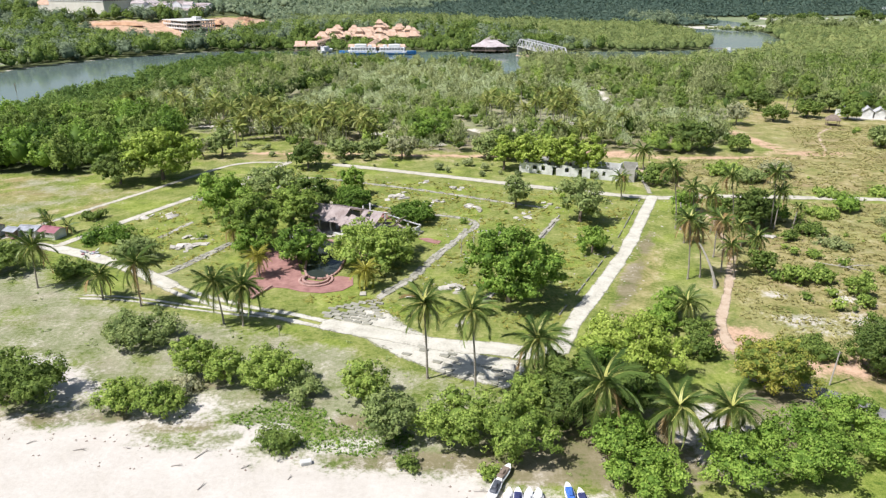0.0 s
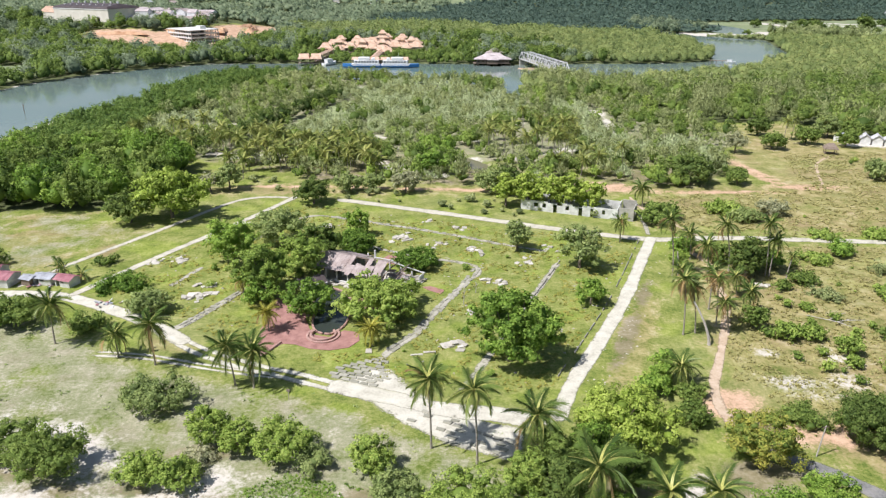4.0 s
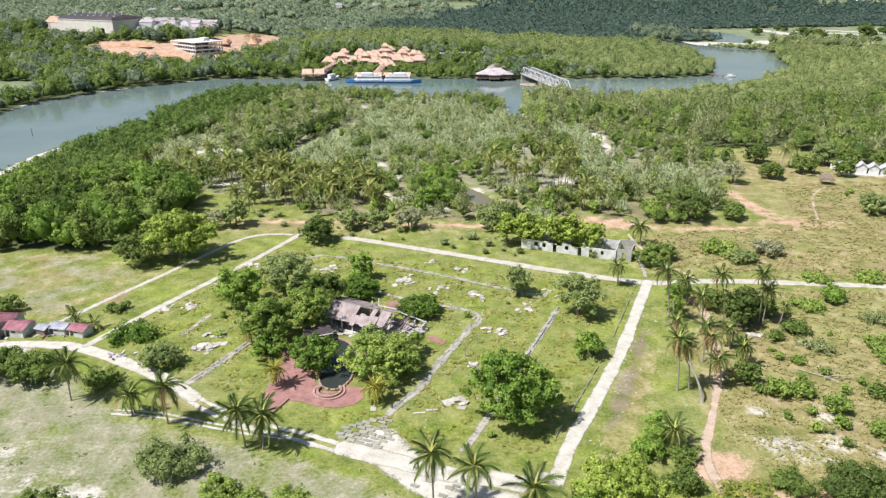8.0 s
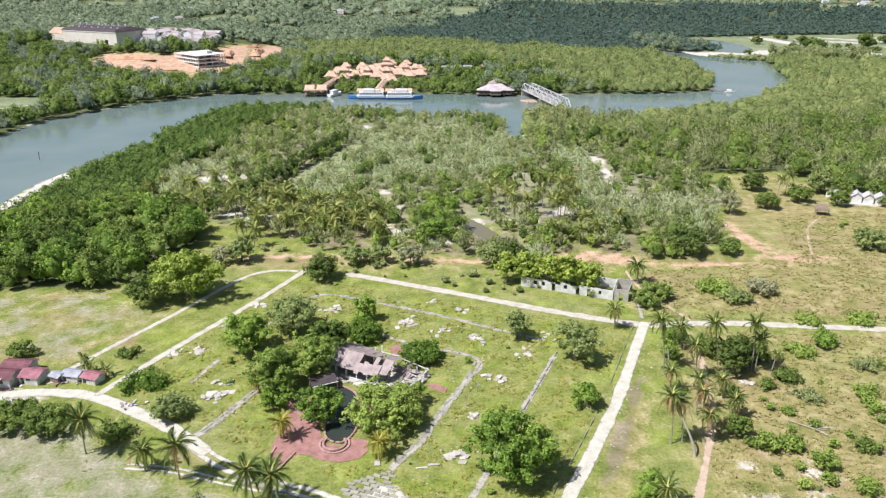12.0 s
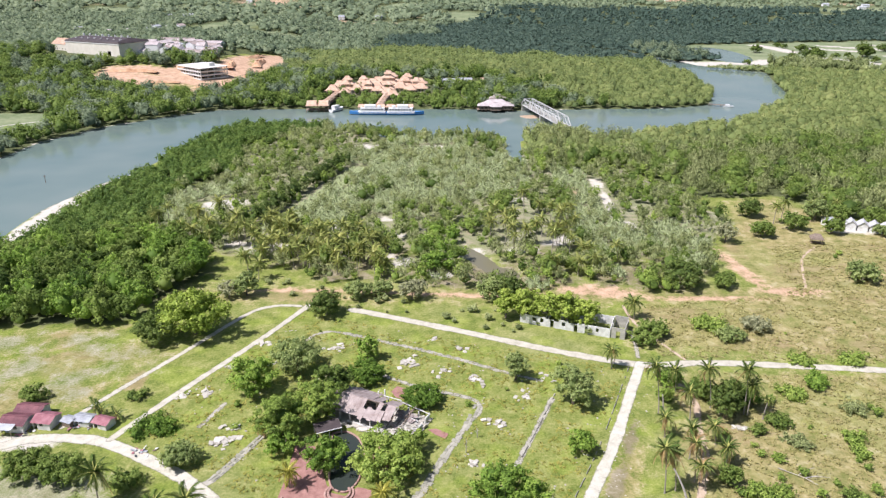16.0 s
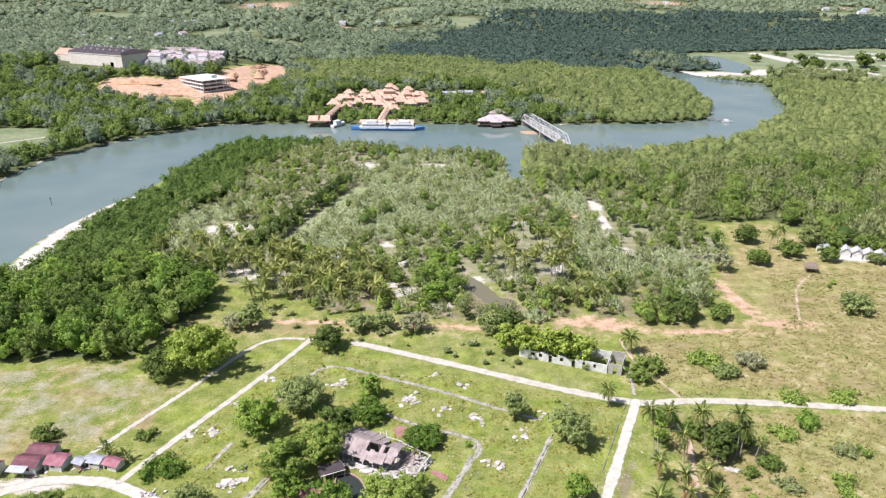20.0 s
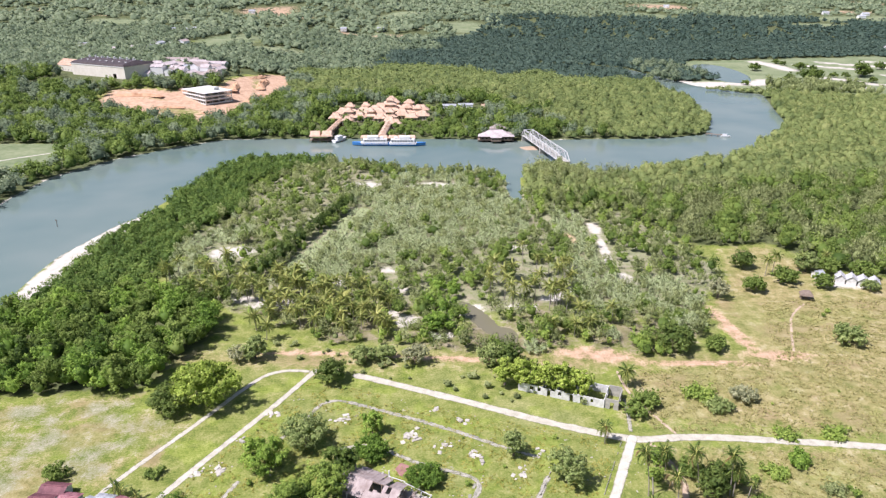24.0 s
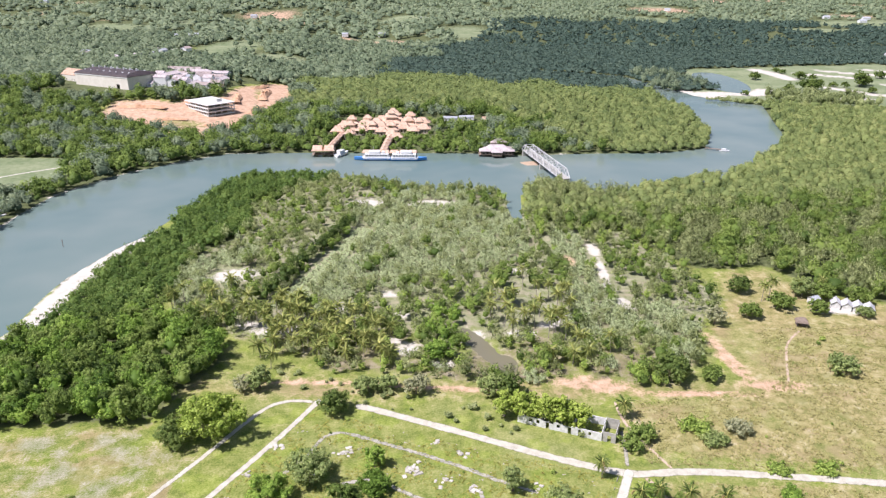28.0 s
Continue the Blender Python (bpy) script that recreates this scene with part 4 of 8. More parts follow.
tree("yellow", -20.4, 73.5, 4.5, 4.0, "rounded yellow-green bush on the dune", "bush", low=0.03, lobes=26)
tree("grey", -30.5, 71.5, 1.6, 2.2, "low grey twiggy bush on the dune", "bush", low=0, lobes=10)
tree("sage", -16, 70.5, 2.2, 2.2, "low grey-green bush on the dune", "bush", low=0, lobes=10)
tree("yellow", -8.9, 69.2, 5.4, 3.0, "light yellow-green young tree by the beach")
tree("sage", -5.6, 63, 5.2, 3.2, "dark green bushy tree above the beach", low=0.05)
tree("yellow", -35.8, 68, 3.4, 2.9, "yellow-green bush at the edge of the sand", "bush", low=0.05)
tree("yellow", -31.6, 67.3, 3.4, 2.7, "bright yellow-green bush at the edge of the sand", "bush", low=0.05, tint=0.6)
tree("broad", -47.6, 69.3, 5.2, 4.6, "large green bush at the edge of the sand", "bush", low=0.03, lobes=26)
tree("broad", -53.5, 73, 4.4, 3.6, "green bush behind the sand", "bush", low=0.03)
tree("yellow", 1.6, 62.3, 5.4, 4.1, "round yellow-green tree above the beach", low=0.05, lobes=26)
tree("yellow", 7.6, 60.3, 5.8, 3.6, "yellow-green tree above the beached boats", low=0.05, tint=0.4)
tree("dark", 12.8, 64.6, 6.3, 3.4, "dark green tree above the beached boats", low=0.05)
tree("bright", 17.8, 59.3, 5.6, 3.6, "bright green tree above the beach", low=0.05)
tree("lime", 22.0, 75.2, 7.6, 6.8, "broad bright green tree by the road corner", lobes=60, low=0.05, tint=0.6, density=1.2)
tree("bright", 19.3, 55, 3.6, 3.8, "bright green bush above the beach", "bush", low=0.03)
tree("broad", 32.9, 80, 3.0, 2.7, "feathery green bush beside the track", "bush", low=0.02, tint=0.4)
tree("autumn", 38.2, 72.3, 6.6, 4.4, "round tree with yellowing leaves by the track", lobes=26)
tree("bright", 32.7, 91.5, 4.4, 2.7, "bright green bush beside the road", "bush", low=0.03)
tree("bright", 29.7, 86.8, 3.4, 2.6, "bright green bush beside the road", "bush", low=0.03)
tree("broad", 34.6, 86, 2.4, 2.2, "low dark green bush by the road", "bush", low=0.0)
tree("dark", 54.5, 75.5, 7.0, 5.0, "dark green tree beside the asphalt lane", lobes=26)
tree("bright", 27.9, 56, 4.8, 3.9, "bright layered tree above the beach", flat=0.9, lobes=30, low=0.1, tint=0.68)
tree("bright", 35.2, 57.5, 5.6, 5.4, "bright layered tree above the beach", flat=1.0, lobes=40, low=0.1, tint=0.68)
tree("bright", 42.4, 63.5, 4.6, 3.2, "bright layered young tree on grass", flat=0.9, lobes=22, low=0.1, tint=0.68)
tree("bright", 45.5, 58, 4.6, 4.2, "bright layered tree above the beach", flat=0.9, lobes=30, low=0.1, tint=0.68)
tree("broad", 13.5, 69.5, 6.2, 3.2, "green tree behind the beached boats", low=0.05)
tree("bright", 17.5, 70.5, 6.6, 3.0, "bright green tree beside the beach palms", low=0.05, tint=0.45)
tree("yellow", 9.5, 66, 5.6, 3.0, "yellow-green tree above the beach", low=0.05)
tree("broad", 20.5, 66.5, 6.4, 2.8, "dark green tree beside the beach palms", low=0.05, tint=0.4)
tree("broad", 48.1, 80.6, 1.8, 2.8, "low feathery green bush", "bush", low=0, lobes=14)
tree("broad", 52.3, 107.5, 4.1, 2.4, "small round green tree beside the earth track")
tree("yellow", 56.2, 104, 2.6, 2.6, "bright young bush in dry grass", "bush", low=0.03, tint=0.6)
tree("yellow", 60.2, 103.8, 2.4, 2.3, "bright young bush in dry grass", "bush", low=0.03, tint=0.55)
tree("yellow", 63.6, 98.8, 3.2, 2.2, "bright young bush in dry grass", "bush", low=0.03, tint=0.6)
for kind, x, y, h, r in (("yellow", 62.5, 94.7, 1.9, 1.4), ("yellow", 81.9, 120.4, 1.8, 2.4), ("yellow", 81.2, 116.4, 1.6, 2.0), ("olive", 70.8, 119.3, 1.2, 2.6), ("yellow", 64.4, 114.4, 1.3, 1.5), ("broad", 73.2, 103.3, 2.0, 2.0), ("yellow", 67.7, 93, 2.0, 2.2),
                         ("bright", 83.7, 141.1, 2.8, 3.2), ("yellow", 77.1, 137.2, 1.8, 3.0), ("yellow", 98.9, 152.4, 1.4, 3.4), ("yellow", 86.1, 152.3, 1.2, 3.0), ("olive", 88, 131, 2.0, 2.6), ("broad", 64.2, 123.3, 1.8, 1.8), ("broad", 69.4, 126.6, 2.2, 2.8)):
    tree(kind, x, y, h, r, "low %s bush in the dry grass" % ("dark green" if kind == "broad" else "olive" if kind == "olive" else "yellow-green"), "bush", low=0, lobes=14, tint=0.55)
tree("broad", 53.1, 165.7, 4.4, 4.2, "round green bush near the roofless wall", "bush", low=0.02)
tree("broad", 49.3, 161, 3.8, 3.2, "green bush near the roofless wall", "bush", low=0.02)
tree("grey", 81.2, 168.5, 3.6, 4.2, "pale grey half-bare bush in dry grass", "bush", low=0.05, density=0.5)
tree("sage", 73, 164, 3.0, 4.0, "olive bush in dry grass", "bush", low=0.03)
tree("sage", 127.6, 201, 6.2, 5.0, "olive-green tree in the dry field", lobes=26)
tree("dark", 59, 128.7, 8.5, 3.4, "dark green tree among the palms")
tree("dark", 61.5, 132, 7.5, 3.4, "dark green tree among the palms")
tree("sage", -60.1, 189.5, 7.6, 4.2, "grey-green tree at the edge of the wood")
tree("grey", -65, 188, 5.4, 3.4, "half-bare grey tree at the wood", density=0.5)
tree("grey", -11, 187, 6.6, 4.0, "half-bare grey-green tree behind the road", density=0.6)
tree("sage", 12.3, 187, 6.6, 4.1, "olive tree at the edge of the scrub")
for x, y, h, r in ((15.5, 175.5, 8.6, 4.0), (21, 174.2, 9.4, 4.4), (26.5, 172.6, 9.0, 4.2), (31.5, 170.8, 9.6, 4.4), (36, 169.2, 8.4, 3.8)):
    tree("lime", x, y, h, r, "bright green tree grown through the roofless house", lobes=34, tint=0.75, low=0.15)
tree("bright", 50.5, 141.5, 4.0, 3.0, "bright green bush under the palms", "bush", low=0.02, tint=0.6)
tree("broad", 56.5, 137, 4.2, 3.0, "green bush under the palms", "bush", low=0.02)
tree("yellow", 48, 135.5, 3.0, 2.2, "yellow-green bush under the palms", "bush", low=0.02)
tree("bright", 66.5, 134.5, 3.6, 2.6, "bright green bush under the palms", "bush", low=0.02, tint=0.55)
tree("broad", 83.3, 196, 4.8, 3.6, "round green tree by the red soil")
tree("grey", 97.2, 234, 7.6, 4.2, "bare grey tree at the edge of the scrub", density=0.4, tint=0.8)
tree("sage", -27, 187.5, 5.4, 3.6, "olive tree behind the road")
tree("sage", -20, 189, 5.2, 3.8, "olive tree behind the road")
tree("dark", 17.5, 186, 8.0, 4.4, "dark green tree behind the roofless house")
tree("dark", 70, 197, 8.6, 6.4, "broad dark tree at the edge of the red soil", lobes=30)
tree("bright", -4, 207, 7.2, 5.0, "bright green tree at the edge of the scrub", tint=0.6)
tree("broad", -93.2, 134.5, 3.6, 3.0, "green bush behind the red-roofed house", "bush", low=0.03)
tree("yellow", 4.5, 56.5, 1.0, 1.1, "small green bush on the sand", "bush", low=0, lobes=7)
tree("broad", -3.6, 57.8, 1.1, 1.1, "small green bush on the sand", "bush", low=0, lobes=7)
tree("broad", -17.3, 61.3, 1.7, 2.1, "low green bush at the edge of the sand", "bush", low=0, lobes=12)
tree("yellow", 69.5, 170, 2.4, 4.2, "bright low bush in dry grass", "bush", low=0, lobes=12)
tree("dark", 116, 262, 7.5, 5.0, "dark green tree near the white house", lobes=26)
tree("broad", 127, 247, 6.5, 5.0, "dark green bushy tree near the hut", lobes=26)
tree("broad", 112, 240, 6.0, 4.4, "olive tree in the dry field", lobes=24)
tree("broad", 139, 243, 5.6, 4.0, "dark green tree before the cottages", lobes=26)
tree("sage", 156, 240.5, 4.4, 3.2, "olive tree before the cottages", lobes=22)
tree("broad", 147, 256, 7.0, 4.6, "dark green tree behind the cottages", lobes=26)
tree("broad", 160, 252, 7.0, 4.6, "dark green tree behind the cottages", lobes=26)
tree("sage", 140, 258, 8.0, 5.0, "pale green tree near the white house", lobes=24)


# ---- palms ----
def frond_mesh(seed, length, droop, mat):
    """A feather-shaped palm leaf that leaves along +x and arches down."""
    g = np.random.default_rng(seed)
    n = 15
    t = np.linspace(0, 1, n)
    rib = np.stack([length * (t - 0.18 * droop * t ** 3), 0.06 * np.sin(3 * t), length * (0.3 * t - (0.3 + droop) * t ** 2)], 1)
    v, f = [], []
    for i in range(n - 1):  # rib
        w = 0.055 * (1 - 0.85 * t[i])
        b = len(v)
        v += [rib[i] + (0, w, 0), rib[i] - (0, w, 0), rib[i + 1] - (0, w * 0.9, 0), rib[i + 1] + (0, w * 0.9, 0)]
        f += [(b, b + 1, b + 2), (b, b + 2, b + 3)]
    for i in np.linspace(0.08, 0.99, 40):
        p = np.array([np.interp(i, t, rib[:, k]) for k in range(3)])
        ln = length * (0.11 + 0.17 * math.sin(math.pi * min(1, 0.18 + i * 0.82)) ** 0.8) * g.uniform(0.85, 1.15)
        for side in (-1, 1):
            sweep = 0.45 + 0.5 * i
            tip = p + np.array([ln * sweep, side * ln * 0.8, -ln * g.uniform(0.2, 0.75)])
            wd = np.array([0.021 * length, 0, 0.007])
            b = len(v)
            v += [p - wd * 0.6, p + wd, tip]
            f += [(b, b + 1, b + 2)]
    v = np.array(v)
    return build("frond", v, f, mat, 3, {"tint": np.where(np.arange(len(v)) < 4 * (n - 1), 1.2, g.uniform(0.1, 0.6)) + g.normal(0, 0.1, len(v))})


FRONDS = [frond_mesh(20 + i, 1.0, d, LEAF["palm"]) for i, d in enumerate((0.12, 0.32, 0.55, 0.8))]
YELLOW_FRONDS = [frond_mesh(60 + i, 1.0, d, LEAF["palm_yellow"]) for i, d in enumerate((0.12, 0.32, 0.55, 0.8))]
DRY_FRONDS = [frond_mesh(40 + i, 1.0, d, LEAF["palm_dry"]) for i, d in enumerate((1.0, 1.5))]


def palm_trunk(h, lean, lean_y, r=0.15):
    """A slender ringed trunk that bends towards its head."""
    n, seg = 14, 8
    bm = bmesh.new()
    loops = []
    for i in range(n + 1):
        t = i / n
        c = Vector((lean * t ** 1.6, lean_y * t ** 1.6, -0.1 + (h + 0.1) * t))
        rad = r * (1.0 - 0.45 * t) * (1.5 if i == 0 else 1.0) * (1.06 if i % 2 else 0.96)
        loops.append([bm.verts.new(c + Vector((rad * math.cos(a), rad * math.sin(a), 0))) for a in np.arange(seg) * 6.283 / seg])
    for a, b in zip(loops, loops[1:]):
        for k in range(seg):
            bm.faces.new((a[k], a[(k + 1) % seg], b[(k + 1) % seg], b[k]))
    bm.faces.new(loops[-1])
    return bm


def palm(x, y, h, lean, label="tall coconut palm with a slender grey trunk", length=3.4, dry=0.1, lean_y=0.0, count=26, group="", yellow=False):
    COUNT[0] += 1
    g = random.Random(500 + COUNT[0])
    ob = thing("coconut_palm", label, "palm tree", pose(x, y, 0), group)
    trunk = part("trunk", palm_trunk(h, lean, lean_y), PALM_BARK, ob)
    head = Vector((lean, lean_y, h - 0.05))
    for i in range(count):
        up = 1 - i / (count - 1)  # young leaves stand, old ones hang
        old = up < 0.35
        me = g.choice(DRY_FRONDS) if (g.random() < dry * (1.6 if old else 0.15)) else (YELLOW_FRONDS if yellow else FRONDS)[min(3, int((1 - up) * 3.4 + g.random() * 0.8))]
        el = 70 * up - 28 * (1 - up) + g.uniform(-8, 8)
        s = length * g.uniform(0.85, 1.1) * (0.8 if up > 0.9 else 1.0)
        fr = part("frond", me, None, ob)
        fr.matrix_local = Matrix.Translation(head) @ pose(0, 0, 0, g.uniform(-20, 20), -el + 12, i * 137.5 + g.uniform(-12, 12)) @ Matrix.Diagonal((s, s, s, 1))
    if g.random() < 0.7:
        bm = bmesh.new()
        for k in range(7):
            a = k * 0.9
            bmesh.ops.create_icosphere(bm, subdivisions=1, radius=0.14, matrix=pose(lean + 0.26 * math.cos(a), lean_y + 0.26 * math.sin(a), h - 0.35 - 0.1 * (k % 2)))
        part("coconut_cluster", bm, LEAF["palm_dry"], ob)
    return ob


BEACH, GROVE = "palms along the beach road", "palms along the earth track"
palm(-63.5, 101.5, 7.1, 0.4, group=BEACH)
palm(-51.4, 97.3, 4.0, 0.0, "short coconut palm with yellowing fronds", 2.7, 0.2, group=BEACH)
palm(-44.7, 94.9, 7.0, 0.1, group=BEACH)
palm(-30.8, 89.2, 6.6, -0.7, group=BEACH)
palm(-27.9, 88.5, 6.2, 0.4, group=BEACH)
palm(-1.9, 74.6, 10.2, -0.3, group=BEACH)
palm(3.8, 71.4, 10.7, -0.6, group=BEACH)
palm(11.2, 72.1, 6.7, -0.3, "coconut palm with a thick hanging crown", 3.8, 0.15, group=BEACH)
palm(16.5, 61.6, 7.4, -0.3, "large coconut palm between beach trees", 4.2, group=BEACH)
palm(22.6, 59.2, 6.2, 0.6, "leaning coconut palm on the sand", 3.6, group=BEACH)
palm(28.4, 60.3, 5.4, 0.5, "leaning coconut palm on the sand", 3.4, group=BEACH)
palm(-12, 101.1, 3.3, -0.1, "short yellowish palm in front of the pond", 2.6, 0.12, yellow=True)
palm(-29.8, 106, 3.7, -0.1, "short yellowish palm on the red paving", 2.6, 0.12, yellow=True)
palm(-38.1, 121.2, 3.0, 0.0, "short yellowish palm in the garden", 2.2, 0.12, yellow=True)
palm(50.8, 175, 5.2, -0.5, "coconut palm near the roofless wall", 3.2)
palm(39, 148.7, 5.2, -0.4, "small palm at the cross-roads", 2.4)
palm(45.1, 129.7, 12.0, -1.7, length=2.6, group=GROVE)
palm(51.4, 138.5, 5.9, -0.7, length=2.6, group=GROVE)
palm(51.1, 127.3, 7.5, -0.8, "coconut palm with browning fronds", 2.7, 0.35, group=GROVE)
palm(57.2, 132.3, 10, -1.7, length=2.6, group=GROVE)
palm(59.1, 133.2, 4.1, -0.3, length=2.6, group=GROVE)
palm(63.5, 129.8, 11.2, -0.6, length=2.6, group=GROVE)
palm(64.2, 129.6, 7.6, 0.2, length=2.6, group=GROVE)
palm(67, 128.2, 5.0, 0.5, "leaning pale young palm", 1.4, 0.1, group=GROVE)
palm(53.9, 119.7, 4.4, -0.6, "short palm with yellow fronds", 2.3, 0.2, group=GROVE)
palm(53.5, 112.7, 4.5, -0.2, length=2.6, group=GROVE)
palm(44.2, 121.8, 4.9, -0.3, "coconut palm with browning fronds", 2.3, 0.4, group=GROVE)
palm(39.5, 105, 10.2, -0.9, "coconut palm with hanging brown fronds", 2.6, 0.9, group=GROVE)
palm(41.7, 105.7, 8.6, -1.4, "coconut palm with hanging brown fronds", 2.4, 0.9, group=GROVE)
palm(47.1, 114.7, 7.5, -0.2, "coconut palm with hanging brown fronds", 2.4, 0.9, group=GROVE)
palm(46, 108.1, 9.0, -0.8, "coconut palm with hanging brown fronds", 2.4, 0.9, group=GROVE)
palm(47.2, 105.7, 5.8, -1.2, "coconut palm with browning fronds", 2.4, 0.4, group=GROVE)
palm(34.6, 89.2, 3.4, -0.6, "palm leaning over bushes", 3.0, 0.15)


# ---- woods, as one sheet of many crowns for each kind ----
def wood_template(seed, leaves, h, r, size, soft_by=0.45, carpet=0.0, feather=False):
    """One small tree: leaf triangles in tufts on a lumpy dome, with an inner mass; a feathery one has upright sprays."""
    g = np.random.default_rng(seed)
    lob = 7
    a, up = g.uniform(0, 6.283, lob), g.uniform(-0.3, 1, lob)
    rr = np.sqrt(1 - up * up)
    c = np.stack([np.cos(a) * rr * r * 0.55, np.sin(a) * rr * r * 0.55, h * 0.55 + up * h * 0.28], 1)
    lr = r * g.uniform(0.34, 0.56, lob)
    if leaves > 120:
        td = unit(g.normal(size=(lob * 5, 3)) + (0, 0, 0.35))
        c = np.repeat(c, 5, 0) + td * np.repeat(lr, 5)[:, None] * g.uniform(0.5, 1.05, (lob * 5, 1))
        lr = np.repeat(lr, 5) * g.uniform(0.28, 0.55, lob * 5)
    lob = len(c)
    tuft_t = g.normal(0, 0.09, lob)
    iv, hull = ICO1
    hull_r = 0.35 if feather else 0.6 if leaves > 100 else 0.76
    cv = iv * (r * hull_r, r * hull_r, h * hull_r * 0.5) * g.uniform(0.8, 1.1, (len(iv), 1)) + (0, 0, h * 0.5)
    k = g.choice(lob, leaves, p=lr ** 2 / (lr ** 2).sum())
    dv = unit(g.normal(size=(leaves, 3)) + (0, 0, 0.45))
    pos = c[k] + dv * (lr[k] * g.uniform(0.6, 1.2, leaves))[:, None]
    nv = unit(dv + g.normal(0, 0.4, (leaves, 3)) + (0, 0, 0.3))
    if feather:
        u = unit(dv * (0.75, 0.75, 0.3) + g.normal(0, 0.3, (leaves, 3)) + (0, 0, 0.8))
        w = unit(np.cross(u, g.normal(size=(leaves, 3))))
        long, wide = 1.25, 0.24
    else:
        u = unit(np.cross(nv, g.normal(size=(leaves, 3))))
        w = np.cross(nv, u)
        long, wide = 0.7, 0.4
    s = (size * g.uniform(0.6, 1.35, leaves))[:, None]
    v = np.stack([pos - u * s * 0.5 + w * s * wide, pos - u * s * 0.5 - w * s * wide, pos + u * s * long - nv * s * 0.15], 1).reshape(-1, 3)
    f = np.arange(leaves * 3).reshape(-1, 3)
    # leaves tinted lighter with height: top light painted into the crown
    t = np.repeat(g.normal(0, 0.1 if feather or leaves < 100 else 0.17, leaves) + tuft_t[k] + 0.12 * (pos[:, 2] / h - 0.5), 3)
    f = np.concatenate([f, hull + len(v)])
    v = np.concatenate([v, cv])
    # inner mass tinted dark to stand for shade between the leaves
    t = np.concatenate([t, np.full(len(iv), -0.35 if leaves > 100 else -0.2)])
    v[:, 2] = np.maximum(v[:, 2], 0.1)
    soft = np.repeat(0.9 * dv + (0, 0, 0.35 + carpet) + soft_by * nv, 3, 0)
    soft = np.concatenate([soft, iv + (0, 0, 0.2 + carpet)])
    return v, f, t, unit(soft)


def wood(name, label, xs, ys, mat, seed, leaves, h, r, size, spread=(0.7, 1.3), tint=0.5, tint_var=0.27, soft_by=0.45, carpet=0.0, patch=0.0, patch_size=30, feather=False):
    g = np.random.default_rng(seed)
    temps = [wood_template(seed * 10 + i, leaves, h, r, size, soft_by, carpet, feather) for i in range(6)]
    zs = hills(xs, ys)
    V, F, T, N, off = [], [], [], [], 0
    which = g.integers(0, 6, len(xs))
    for k, (v, f, t, nr) in enumerate(temps):
        sel = np.flatnonzero(which == k)
        n = len(sel)
        if not n:
            continue
        a, s, sz = g.uniform(0, 6.283, n), spread[0] + (spread[1] - spread[0]) * 1.12 * g.random(n) ** 1.4, g.uniform(0.85, 1.2, n)
        ca, sa = np.cos(a) * s, np.sin(a) * s
        x = v[None, :, 0] * ca[:, None] - v[None, :, 1] * sa[:, None] + xs[sel][:, None]
        y = v[None, :, 0] * sa[:, None] + v[None, :, 1] * ca[:, None] + ys[sel][:, None]
        z = v[None, :, 2] * (s * sz)[:, None] + zs[sel][:, None]
        V.append(np.stack([x, y, z], 2).reshape(-1, 3))
        ca, sa = np.cos(a)[:, None], np.sin(a)[:, None]
        N.append(np.stack([nr[None, :, 0] * ca - nr[None, :, 1] * sa, nr[None, :, 0] * sa + nr[None, :, 1] * ca, np.broadcast_to(nr[None, :, 2], x.shape)], 2).reshape(-1, 3))
        F.append((f[None] + (np.arange(n) * len(v))[:, None, None]).reshape(-1, 3) + off)
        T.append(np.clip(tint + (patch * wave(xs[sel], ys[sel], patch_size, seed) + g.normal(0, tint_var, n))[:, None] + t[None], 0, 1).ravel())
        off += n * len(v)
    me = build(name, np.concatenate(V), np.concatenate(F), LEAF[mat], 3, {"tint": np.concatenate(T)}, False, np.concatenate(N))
    return tagged(new(name, me), label, "woodland", kind="stuff")


def scatter(poly, gap, seed, keep=None):
    """Points strewn over a polygon, gap metres apart or so."""
    g = np.random.default_rng(seed)
    p = np.array(poly)
    x0, y0, x1, y1 = p[:, 0].min(), p[:, 1].min(), p[:, 0].max(), p[:, 1].max()
    gx, gy = np.meshgrid(np.arange(x0, x1, gap), np.arange(y0, y1, gap))
    x = gx.ravel() + g.uniform(-0.85, 0.85, gx.size) * gap
    y = gy.ravel() + g.uniform(-0.85, 0.85, gx.size) * gap
    ok = inside(x, y, poly) & (np.abs(x) < 0.68 * y + 30)  # the valley widens away from the beach
    if keep is not None:
        ok &= keep(x, y)
    return x[ok], y[ok]


CLEAR = [(65, 305, 4, 9), (65, 280, 3, 22), (67.5, 250, 4, 8), (-93, 277, 12, 8), (-47, 376, 12, 8), (-12, 376, 14, 6), (5, 228, 6, 6), (10.5, 217, 4, 14), (36, 233, 6, 4), (-3, 205, 4, 3), (52, 290, 3, 9), (-62, 226, 14, 6), (45, 194, 12, 5), (93, 212, 6, 18), (34, 374, 5, 28), (17.5, 205, 5, 7),
         (-44, 247, 4, 4), (-26, 258, 5, 3), (-15, 215, 4, 5), (25, 226, 6, 4), (29, 283, 4, 3), (-22, 220, 4, 3), (-75, 232, 7, 4)]
DITCH = [(-44, 334), (-53, 293), (-63, 261), (-66.5, 247)]


